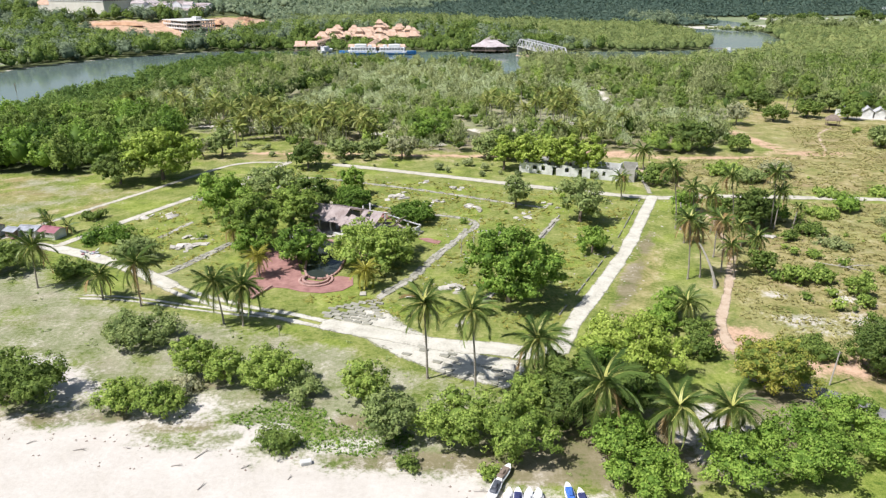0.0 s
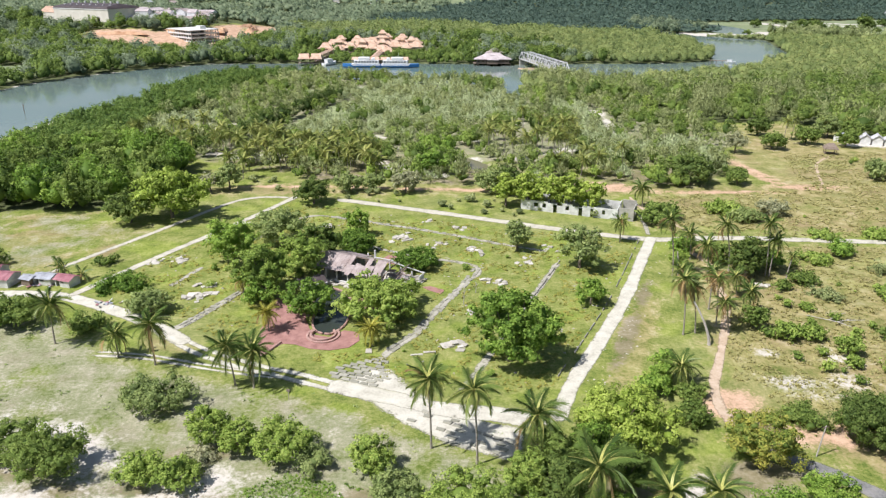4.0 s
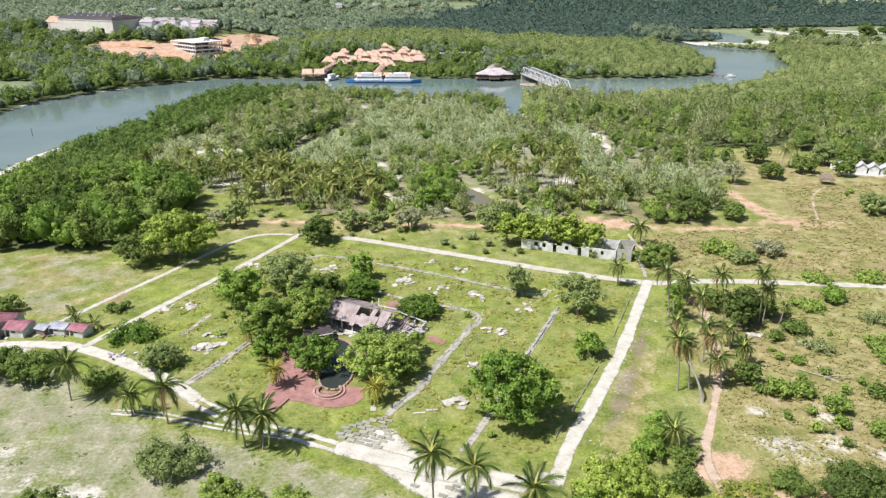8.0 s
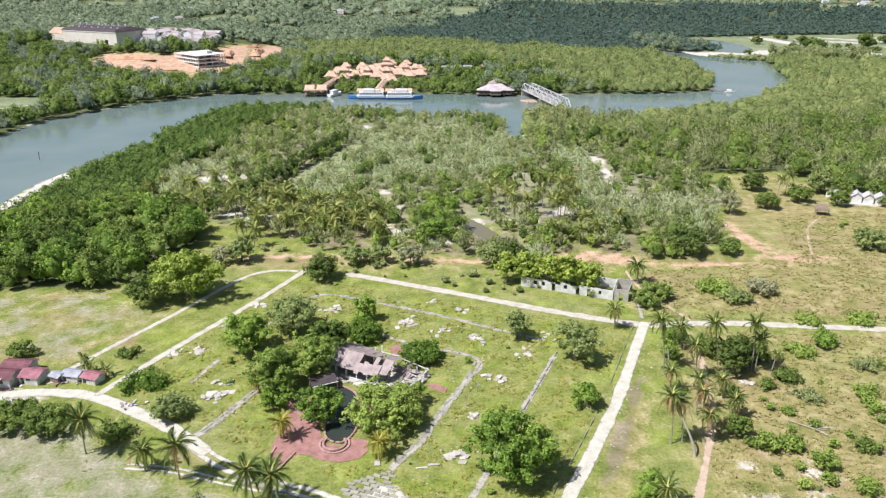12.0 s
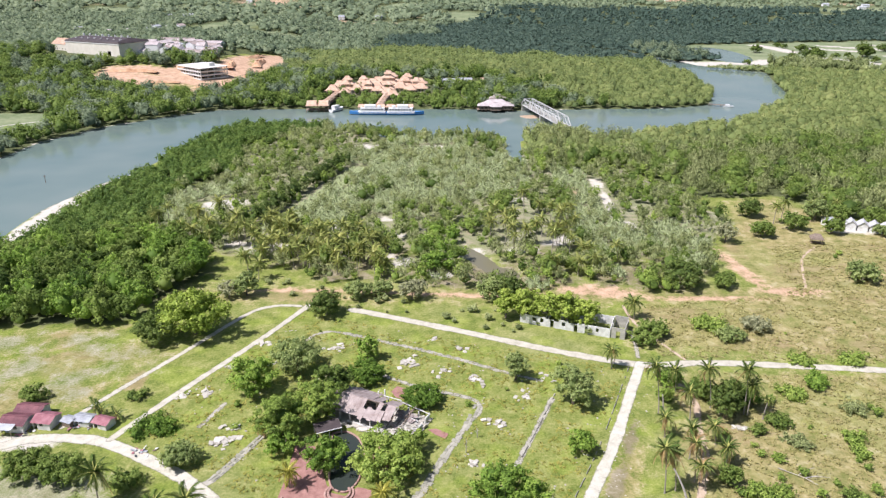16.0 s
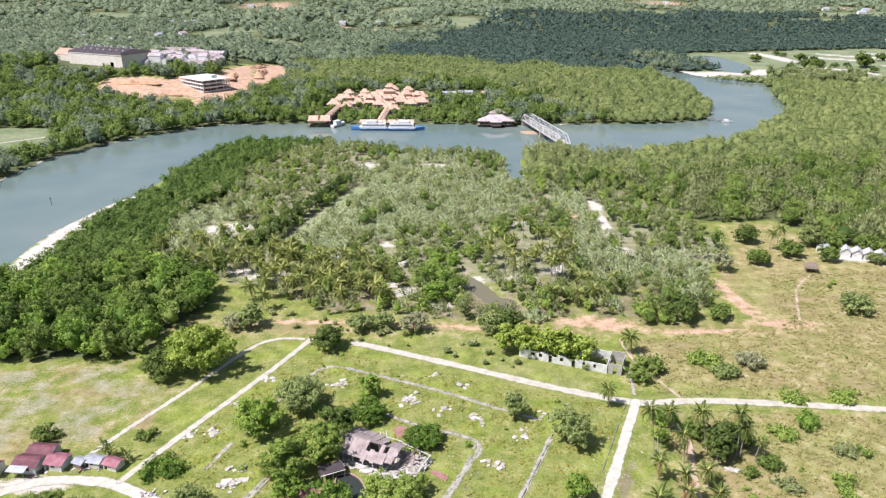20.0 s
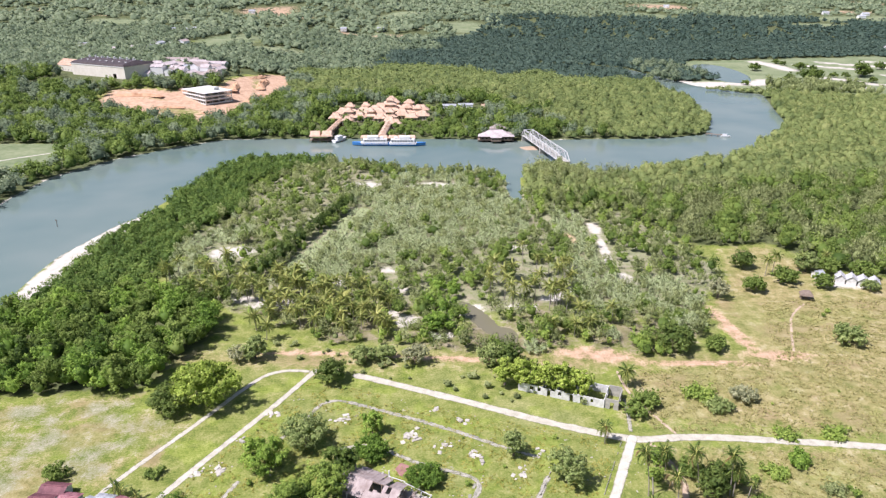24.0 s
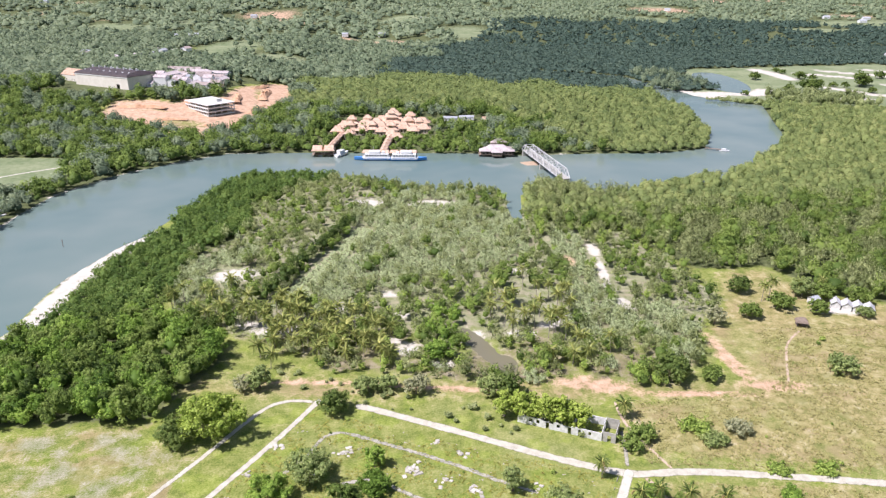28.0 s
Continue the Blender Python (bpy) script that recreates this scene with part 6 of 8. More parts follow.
# ---- roofless house with bright trees in it ----
def wall_bm(length, height, thick, holes, bm=None, m=None, jag=None):
    """One connected wall along +x from the origin, with openings (x0, x1, z0, z1) cut through it; jag steps its top from x on."""
    bm = bm or bmesh.new()
    top = sorted((jag or {}).items())
    xs = sorted({0.0, length, *[v for h in holes for v in h[:2]], *[a for a, _ in top]})
    zs = sorted({0.0, height, *[v for h in holes for v in h[2:]], *[height + dz for _, dz in top]})

    def solid(i, k):
        if not (0 <= i < len(xs) - 1 and 0 <= k < len(zs) - 1):
            return False
        x, z = (xs[i] + xs[i + 1]) / 2, (zs[k] + zs[k + 1]) / 2
        limit = height + ([dz for a, dz in top if a <= x] or [0])[-1]
        return z < limit and not any(h[0] < x < h[1] and h[2] < z < h[3] for h in holes)

    made = {}

    def vert(i, s, k):
        if (i, s, k) not in made:
            p = Vector((xs[i], s * thick / 2, zs[k]))
            made[i, s, k] = bm.verts.new(m @ p if m is not None else p)
        return made[i, s, k]

    for i in range(len(xs) - 1):
        for k in range(len(zs) - 1):
            if not solid(i, k):
                continue
            bm.faces.new([vert(i, -1, k), vert(i + 1, -1, k), vert(i + 1, -1, k + 1), vert(i, -1, k + 1)])
            bm.faces.new([vert(i, 1, k + 1), vert(i + 1, 1, k + 1), vert(i + 1, 1, k), vert(i, 1, k)])
            for di, dk, a, b in ((-1, 0, (i, k), (i, k + 1)), (1, 0, (i + 1, k + 1), (i + 1, k)), (0, -1, (i + 1, k), (i, k)), (0, 1, (i, k + 1), (i + 1, k + 1))):
                if not solid(i + di, k + dk):
                    bm.faces.new([vert(a[0], -1, a[1]), vert(b[0], -1, b[1]), vert(b[0], 1, b[1]), vert(a[0], 1, a[1])])
    bmesh.ops.recalc_face_normals(bm, faces=bm.faces)
    return bm


def roofless_house():
    ob = thing("roofless_house", "roofless white-plastered house shell overgrown by trees", "ruin", pose(19.2, 173.0, 0, 0, 0, -21.5))
    holes = [(3.4, 4.4, 1.0, 2.1), (5.6, 6.5, 1.0, 2.1), (8.4, 9.3, 0, 2.1), (11.5, 12.4, 1.0, 2.1), (14.8, 15.7, 0, 2.1), (17.7, 18.4, 0.0, 2.1), (20.6, 21.3, 1.0, 2.1)]
    part("front_wall", wall_bm(24.3, 2.6, 0.2, holes, jag={7.0: -0.25, 9.3: -0.7, 10.6: 0.05, 13.2: -0.4, 15.7: 0.0}), WHITEWASH, ob, "stained white front wall with window holes")
    part("side_wall", wall_bm(7.6, 2.7, 0.2, [(2.0, 2.9, 0, 2.1), (4.6, 5.8, 1.0, 2.1)], m=pose(24.2, 0.1, 0, 0, 0, 90), jag={3.4: 0.5, 6.2: 0.2}), WHITEWASH, ob)
    part("side_wall", wall_bm(7.6, 2.4, 0.2, [(3.0, 4.0, 1.0, 2.1)], m=pose(0.1, 0.1, 0, 0, 0, 90)), WHITEWASH, ob)
    part("back_wall", wall_bm(24.0, 2.5, 0.2, [(2.5, 3.6, 1, 2.1), (9, 10, 0, 2.1), (15, 16.2, 1, 2.1)], m=pose(0.2, 7.7, 0)), WHITEWASH, ob)
    part("outhouse_wall", wall_bm(3.6, 3.1, 0.2, [(1.3, 2.3, 0, 2.1)], m=pose(24.5, 0.3, 0, 0, 0, 0)), CONCRETE, ob, "taller grey end wall")
    part("outhouse_wall", wall_bm(6.5, 3.2, 0.2, [(2.4, 3.5, 1.0, 2.1)], m=pose(28.0, 0.5, 0, 0, 0, 90), jag={4.0: -0.5}), CONCRETE, ob, "taller grey end wall")
    part("outhouse_wall", wall_bm(3.4, 3.3, 0.2, [], m=pose(24.5, 7.0, 0)), CONCRETE, ob, "taller grey end wall")
    for x in (6.9, 10.6, 15.8):
        part("cross_wall", wall_bm(7.4, 2.3, 0.16, [(3.1, 4.0, 0, 2.0)], m=pose(x, 0.2, 0, 0, 0, 90)), WHITEWASH, ob)


roofless_house()


# ---- houses by the west end of the beach road ----
def gable_house(name, label, x, y, w, d, h, rise, turn, wall_mat, roof_mat, z=0.0, over=0.35, windows=2, sheets=True, category="house"):
    """A small house: ridge along its local x, real openings with frames, sheet or plain roof."""
    ob = thing(name, label, category, pose(x, y, z, 0, 0, turn))
    holes = []
    for i in range(windows):
        cx = w * (i + 1) / (windows + 1)
        holes.append((cx - 0.45, cx + 0.45, 0.95, min(2.0, h - 0.3)))
    door = (0.25, 1.1, 0, min(2.05, h - 0.15))
    front = part("wall", wall_bm(w, h, 0.14, holes + ([door] if windows < 3 and w > 3.2 else []), m=pose(-w / 2, -d / 2, 0)), wall_mat, ob)
    rear = part("wall", wall_bm(w, h, 0.14, holes, m=pose(-w / 2, d / 2, 0)), wall_mat, ob)
    for sx in (-1, 1):
        bm = wall_bm(d - 0.16, h, 0.14, [], m=pose(sx * (w / 2 - 0.07), -d / 2 + 0.08, 0, 0, 0, 90))
        vs = [bm.verts.new((sx * (w / 2 - 0.07) + o, yy, zz)) for o in (-0.06, 0.06) for yy, zz in ((-d / 2, h), (d / 2, h), (0, h + rise))]
        bm.faces.new(vs[:3]), bm.faces.new(vs[3:][::-1])
        for i in range(3):
            bm.faces.new((vs[i], vs[(i + 1) % 3], vs[(i + 1) % 3 + 3], vs[i + 3]))
        part("gable_wall", bm, wall_mat, ob)
    for hx in holes:
        for yy, side in ((-d / 2, front), (d / 2, rear)):
            part("window_pane", box_bm(0.9, 0.03, hx[3] - hx[2], (hx[0] + hx[1]) / 2 - w / 2, yy, hx[2]), GLASS, side, "dark window pane")
            part("window_sill", box_bm(1.0, 0.26, 0.06, (hx[0] + hx[1]) / 2 - w / 2, yy, hx[2] - 0.062), CONCRETE, side, "grey window sill")
    slope = math.hypot(d / 2 + over, rise * (d / 2 + over) / (d / 2))
    ang = math.degrees(math.atan2(rise, d / 2))
    n = max(2, round((w + 2 * over) / 1.0))
    sw = (w + 2 * over) / n
    me = sheet_mesh("roof_sheet", sw * 1.03, slope, roof_mat, 5)
    for i in range(n):
        xx = -w / 2 - over + sw * (i + 0.5)
        put("roof_sheet", me, ob, xx, 0.0, h + rise + 0.06 + 0.012 * (i % 2), (1, 1, 1), ang, 0, 0)
        put("roof_sheet", me, ob, xx, 0.0, h + rise + 0.06 + 0.012 * (i % 2), (1, 1, 1), ang, 0, 180)
    beam("ridge_cap", ob, (-w / 2 - over, 0, h + rise + 0.1), (w / 2 + over, 0, h + rise + 0.1), 0.3, roof_mat, 0.06)
    return ob


gable_house("red_roofed_house", "small house with dark red sheet roof and white walls", -91.2, 124.6, 5.2, 4.2, 1.95, 0.75, -5, WHITEWASH, ROOF_RED)
gable_house("red_roofed_house", "low house with a dark red sheet roof behind", -90.2, 128.6, 5.6, 3.6, 2.0, 0.7, -5, WHITEWASH, ROOF_RED, windows=1)
gable_house("pink_roofed_house", "small house with faded pink-red sheet roof", -85.4, 125.4, 4.0, 3.8, 1.8, 0.65, -8, WHITEWASH, ROOF_PINK, windows=1)
gable_house("grey_shed", "tumbledown shed with grey-blue sheet roof", -77.6, 125.9, 3.6, 2.6, 1.5, 0.4, -10, WHITEWASH, ROOF_GREY, windows=1, category="shed")
gable_house("red_shed", "small white shed with a red sheet roof", -73.1, 125, 3.4, 2.6, 1.5, 0.5, -18, WHITEWASH, ROOF_PINK, windows=1, category="shed")
gable_house("grey_shed", "small shed with rusty grey roof", -80.6, 125.4, 2.2, 2.0, 1.4, 0.35, -20, TIMBER, ROOF_GREY, windows=0, category="shed")
gable_house("dark_roofed_house", "small dark-roofed house at the lane", -98.5, 122.6, 4.0, 3.6, 1.9, 0.7, 5, WHITEWASH, ROOF_RED, windows=1)
awning = thing("awning", "white sheet awning on thin posts", "awning", pose(-92.2, 121.6, 0, 0, 0, -5))
put("awning_sheet", sheet_mesh("awning_sheet", 4.2, 1.9, STEEL, 12), awning, 0, 0.9, 2.25, (1, 1, 1), 9)
for x in (-1.9, 0, 1.9):
    beam("post", awning, (x, -0.85, 0), (x, -0.85, 1.98), 0.08, TIMBER)
for i, (x, y, h) in enumerate(((-76.6, 128.4, 2.6), (-75.2, 128.0, 2.2), (-71.5, 127, 1.5))):
    palm(x, y, h, 0.3, "banana-like plant with long arching leaves behind sheds", 2.4, 0.1, count=9)


def clutter(x, y, n, label, seed, spread=1.2):
    g = random.Random(seed)
    ob = thing("debris_heap", label, "debris", pose(x, y, 0))
    mats = (WHITEWASH, TIMBER, ROOF_GREY, ROOF_PINK, CHARCOAL)
    for i in range(n):
        m = g.choice(mats)
        a, ln = g.uniform(0, 6.28), g.uniform(0.4, 1.4)
        cx, cy = g.uniform(-spread, spread), g.uniform(-spread * 0.5, spread * 0.5)
        beam("board", ob, (cx, cy, 0.1), (cx + ln * math.cos(a), cy + ln * math.sin(a), 0.1 + g.uniform(0, 0.35)), g.uniform(0.15, 0.5), m, 0.08)


clutter(-79.5, 124.2, 12, "heap of boards and scrap beside the sheds", 3)
clutter(-75.6, 124.4, 8, "heap of pale boards beside the sheds", 4)
clutter(-88.2, 122.2, 8, "household clutter in front of houses", 5)
clutter(-61.5, 116.4, 16, "brown heap of cut wood and debris by the road", 6, 2.2)


# ---- rubble, slabs, kerbs ----
def rubble_pile(x, y, n, r, seed, label="scattered broken white floor slabs in grass"):
    g = random.Random(seed)
    ob = thing("rubble_pile", label, "rubble", pose(x, y, 0, 0, 0, g.uniform(0, 360)), "old foundations in the grass")
    for i in range(n):
        s = g.uniform(0.35, 1.25)
        put("stone", g.choice(STONES), ob, g.gauss(0, r * 0.5), g.gauss(0, r * 0.33), 0.02 + 0.1 * s * g.random(), (s, s, s * 0.7), g.uniform(-10, 10), g.uniform(-10, 10), g.uniform(0, 360))


for i, (x, y, n, r) in enumerate(((-46.2, 119.6, 26, 2.6), (-29.2, 158.3, 16, 2.6), (-10.4, 151, 22, 3.2), (-1.6, 147.4, 14, 2.4), (6.6, 143.2, 16, 2.8), (10.6, 126.2, 16, 2.2), (17.4, 137.2, 12, 2.4), (4.6, 113.0, 12, 2.0), (-55.6, 138.6, 16, 2.8),
                               (-53.6, 149.2, 8, 1.6), (22.2, 144.2, 10, 2.2), (-47.8, 160.8, 8, 2.0), (-45.5, 124.2, 10, 2.4), (-60.5, 136.2, 8, 1.8), (1.0, 101.5, 16, 2.0), (-5.0, 163, 6, 2.0), (3.0, 157.5, 8, 2.0), (60.7, 125, 14, 1.6))):
    rubble_pile(x, y, n, r, 200 + i)
for x, y, w, d, a in ((-47.2, 120.4, 2.6, 1.9, 8), (-44.0, 120.9, 2.5, 1.9, -6), (-45.6, 117.2, 1.0, 0.8, 20), (0.2, 101.3, 2.4, 1.9, 30), (2.2, 99.6, 1.6, 1.1, -15), (-4.6, 98.1, 2.2, 0.5, 8), (-2.6, 98.9, 2.0, 0.5, 8), (-12.3, 99.2, 1.0, 1.5, 5), (-28.4, 160.4, 1.9, 1.2, 15), (-9.2, 149.6, 1.8, 1.1, 30)):
    slab = tagged(part("floor_slab", stone_mesh(int(300 + 7 * w + x), RUBBLE, 0.3)), "pale broken concrete floor slab in grass", "slab", "old floor slabs")
    slab.matrix_world = pose(x, y, 0.05, 0, 0, a) @ Matrix.Diagonal((w * 0.85, d, 0.7, 1))
tagged(part("concrete_block", box_bm(1.1, 0.6, 0.45, 0, 0, 0, 0.06), WHITEWASH), "pale concrete block on the sand", "block").matrix_world = pose(-13.7, 58.4, 0, 4, 3, 20)


def paved(name, label, poly, sx, sy, gap, turn, seed, keep=0.92):
    """Loose concrete slabs laid in rows, as pieces of one pavement."""
    g = random.Random(seed)
    ob = thing(name, label, "pavement", pose(0, 0, 0), kind="structure")
    p = np.array(poly)
    c = p.mean(0)
    m = pose(c[0], c[1], 0, 0, 0, turn)
    n = int(np.ptp(p) / min(sx, sy)) + 2
    for i in range(-n, n):
        for j in range(-n, n):
            v = m @ Vector(((i + 0.5 * (j % 2)) * (sx + gap), j * (sy + gap), 0))
            if inside(np.array([v.x]), np.array([v.y]), poly)[0] and g.random() < keep:
                put("paving_slab", g.choice(PAVERS), ob, v.x + g.uniform(-0.06, 0.06), v.y + g.uniform(-0.06, 0.06), 0.06 + g.uniform(0, 0.03), (sx * g.uniform(0.9, 1.05), sy * 1.25 * g.uniform(0.9, 1.05), 0.9), g.uniform(-1.5, 1.5), g.uniform(-1.5, 1.5), turn + g.uniform(-4, 4))


paved("slab_yard", "rows of grey concrete slabs with grass joints", [(-17.2, 91.6), (-15.6, 95.6), (-12.3, 97), (-9.4, 96.6), (-8.6, 91), (-10.4, 88.4)], 1.35, 0.62, 0.22, -22, 1)
paved("slab_apron", "broken grey slabs of the old forecourt", [(-7.6, 84.6), (-2.8, 77.8), (2.5, 74), (9.5, 72.8), (10.8, 75), (3, 79.5), (-3.5, 83.2)], 1.2, 0.6, 0.3, -28, 2, 0.42)


def slab_line(name, label, pts, offs, sx, sy, seed, meshes, keep=0.85, z=0.05, step_len=None):
    """A line of pieces along a path, at the given offsets to its left."""
    g = random.Random(seed)
    ob = thing(name, label, "path edging", pose(0, 0, 0), kind="structure")
    c = curve(pts, step_len or sx * 1.1)
    for (x1, y1), (x2, y2) in zip(c, c[1:]):
        a = math.atan2(y2 - y1, x2 - x1)
        for o in offs:
            if g.random() < keep:
                put("paving_slab" if meshes is PAVERS else "kerb_stone", g.choice(meshes), ob, (x1 + x2) / 2 - o * math.sin(a), (y1 + y2) / 2 + o * math.cos(a), z + g.uniform(-0.01, 0.03), (sx * g.uniform(0.85, 1.05), sy * 1.25 * g.uniform(0.85, 1.05), 0.9), g.uniform(-3, 3), g.uniform(-3, 3), math.degrees(a) + g.uniform(-5, 5))


slab_line("garden_path_slabs", "broken slabs along the garden path", [(6.2, 133), (3.6, 125.7), (-1.3, 114.6), (-5.2, 105.1), (-8.9, 99.5)], (-0.5, 0.5), 1.0, 0.7, 3, PAVERS, 0.6, 0.02)
slab_line("east_path_edging", "dark kerb stones along the straight path", [(23, 137.6), (18.8, 127.5), (13.3, 115)], (0.75,), 0.9, 0.25, 4, KERBS, 0.55, 0.0)
slab_line("road_drain_edging", "dark kerb stones of the roadside drain", [(14.2, 85), (17, 91.5), (22.4, 102), (31.2, 120), (40.6, 142), (43.6, 149)], (0.35,), 0.95, 0.15, 5, KERBS, 0.6, -0.03)
slab_line("north_path_slabs", "broken slabs along the garden path", [(-28.7, 166.4), (-15.5, 161), (0, 154), (11.8, 147.6)], (-0.4, 0.4), 1.0, 0.6, 6, PAVERS, 0.45, 0.02)
slab_line("west_path_slabs", "broken slabs along the old path", [(-38.8, 121.6), (-42, 114.5), (-45.2, 107.8)], (-0.4, 0.4), 1.0, 0.65, 7, PAVERS, 0.8)


# ---- across the river: bridge, jetties, ferries ----
def ground_z(x, y):
    return float(hills(np.array([x]), np.array([y]))[0])


def truss_bridge():
    ax, ay, bx, by = 68.3, 413.0, 51.8, 488.0
    ln = math.hypot(bx - ax, by - ay)
    ob = thing("truss_bridge", "long white steel truss bridge over the river", "bridge", pose(ax, ay, 0, 0, 0, math.degrees(math.atan2(by - ay, bx - ax))))
    deck = part("deck", box_bm(ln, 5.6, 0.5, ln / 2, 0, 3.4, 0.05), CONCRETE, ob)
    n = 13
    w = ln / n
    for side in (-2.9, 2.9):
        chord = beam("chord", ob, (0, side, 3.7), (ln, side, 3.7), 0.4, BRIDGE_PAINT)
        beam("chord", ob, (w, side, 8.4), (ln - w, side, 8.4), 0.4, BRIDGE_PAINT)
        beam("end_post", ob, (0, side, 3.7), (w, side, 8.4), 0.4, BRIDGE_PAINT)
        beam("end_post", ob, (ln, side, 3.7), (ln - w, side, 8.4), 0.4, BRIDGE_PAINT)
        for i in range(1, n):
            beam("upright", ob, (i * w, side, 3.7), (i * w, side, 8.4), 0.3, BRIDGE_PAINT)
            if i < n - 1:
                a, b = (3.7, 8.4) if i % 2 else (8.4, 3.7)
                beam("diagonal", ob, (i * w, side, a), ((i + 1) * w, side, b), 0.28, BRIDGE_PAINT)
    for i in range(1, n):
        beam("cross_brace", ob, (i * w, -2.9, 8.4), (i * w, 2.9, 8.4), 0.28, BRIDGE_PAINT)
    for x in (1.5, ln / 2, ln - 1.5):
        part("pier", box_bm(1.4, 6.0, 5.2, x, 0, -1.8, 0.1), CONCRETE, ob)


truss_bridge()


def hip_roof_bm(w, d, rise, z, flare=0.35, ridge=0.35):
    """A hipped roof with flared eaves and a short ridge along x."""
    bm = bmesh.new()
    ring = lambda hx, hy, zz: [bm.verts.new((sx * hx, sy * hy, zz)) for sx, sy in ((-1, -1), (1, -1), (1, 1), (-1, 1))]
    a, b = ring(w / 2, d / 2, z), ring(w / 2, d / 2, z + 0.15)
    c = ring(w * (0.5 - flare * 0.5) + 0.0, d * (0.5 - flare * 0.5), z + 0.15 + rise * 0.38)
    t = ring(max(w / 2 * ridge, 0.2), 0.12, z + 0.15 + rise)
    for lo, hi in ((a, b), (b, c), (c, t)):
        for i in range(4):
            bm.faces.new((lo[i], lo[(i + 1) % 4], hi[(i + 1) % 4], hi[i]))
    bm.faces.new(t)
    bm.faces.new(a[::-1])
    return bm


def pavilion(name, label, x, y, w, d, h, tiers, roof, wall_mat, turn=0, z=None, category="building"):
    """Posts and walls under stacked hipped roofs."""
    ob = thing(name, label, category, pose(x, y, ground_z(x, y) if z is None else z, 0, 0, turn))
    n = max(3, round(w / 3))
    holes = [((i + 0.25) * w * 0.84 / n, (i + 0.75) * w * 0.84 / n, 0.8, h - 0.6) for i in range(n)]
    for sy in (-1, 1):
        part("wall", wall_bm(w * 0.84, h, 0.2, holes, m=pose(-w * 0.42, sy * d * 0.42, 0)), wall_mat, ob)
    for sx in (-1, 1):
        part("wall", wall_bm(d * 0.84 - 0.22, h, 0.2, [], m=pose(sx * w * 0.42 - sx * 0.1, -d * 0.42 + 0.11, 0, 0, 0, 90)), wall_mat, ob)
    zz, ww, dd = h, w, d
    for k in range(tiers):
        rise = min(ww, dd) * (0.3 if k < tiers - 1 else 0.42)
        lower = part("roof", hip_roof_bm(ww, dd, rise, zz), roof, ob)
        if k < tiers - 1:
            part("clerestory", box_bm(ww * 0.42, dd * 0.42, rise * 0.75 + 0.9, 0, 0, zz + rise * 0.3, 0.04), wall_mat, lower, "cream clerestory wall")
            zz += rise * 0.85 + 0.8
            ww, dd = ww * 0.62, dd * 0.62
    beam("ridge_tile", ob, (-ww * 0.2, 0, zz + rise + 0.2), (ww * 0.2, 0, zz + rise + 0.2), 0.4, roof, 0.3)
    return ob


RESORT = "pavilions of the waterside resort"
CREAM = plain("resort_plaster", (0.55, 0.44, 0.33), (0.7, 0.6, 0.48), 0.5, 0.8)
for x, y, w, d, tiers in ((-79, 543, 14, 11, 2), (-70, 541, 10, 9, 1), (-88, 538, 11, 9, 1), (-62, 545, 11, 10, 2), (-48.5, 566, 17, 14, 3), (-56, 550, 12, 10, 1), (-47, 543, 12, 10, 2), (-38, 548, 12, 10, 1),
                          (-34, 557, 12, 11, 2), (-26, 555, 11, 10, 2), (-22, 546, 11, 9, 1), (-60, 560, 13, 10, 1), (-36, 566, 13, 10, 1), (-46, 530, 9, 8, 1), (-78, 531, 9, 7, 1), (-84, 552, 14, 10, 1), (-80, 562, 13, 10, 2), (-68, 556, 13, 10, 1), (-68, 567, 12, 9, 2), (-57, 573, 13, 9, 1), (-46, 580, 14, 10, 2),
                          (-34, 577, 14, 10, 2), (-24, 566, 13, 9, 1), (-41, 522, 9, 7, 1), (-30, 540, 10, 8, 1), (-54, 538, 10, 8, 1), (-50, 596, 13, 9, 2)):
    tagged(pavilion("resort_pavilion", "terracotta-roofed resort pavilion with %s hipped roof%s" % (("one", "") if tiers == 1 else (("two", "s") if tiers == 2 else ("three", "s"))), x, y, w, d, 3.6, tiers, TERRACOTTA, CREAM), group=RESORT)
for x, y in ((-2, 588), (12, 592)):
    gable_house("long_white_shelter", "long white open shelter behind the resort", x, y, 12, 6, 3.0, 1.0, 0, WHITE, ROOF_GREY, ground_z(x, y), windows=3, category="building")
gable_house("white_guardhouse", "small house with terracotta roof in the trees", 28, 575, 7, 6, 4, 2.4, 10, WHITE, TERRACOTTA, ground_z(28, 575), category="building")
tagged(part("car_park", flat_poly([(-18, 572), (30, 574), (30, 602), (-18, 604)], 2.95, 0.4), CONCRETE), "pale paved car park behind the resort", "pavement", kind="structure")


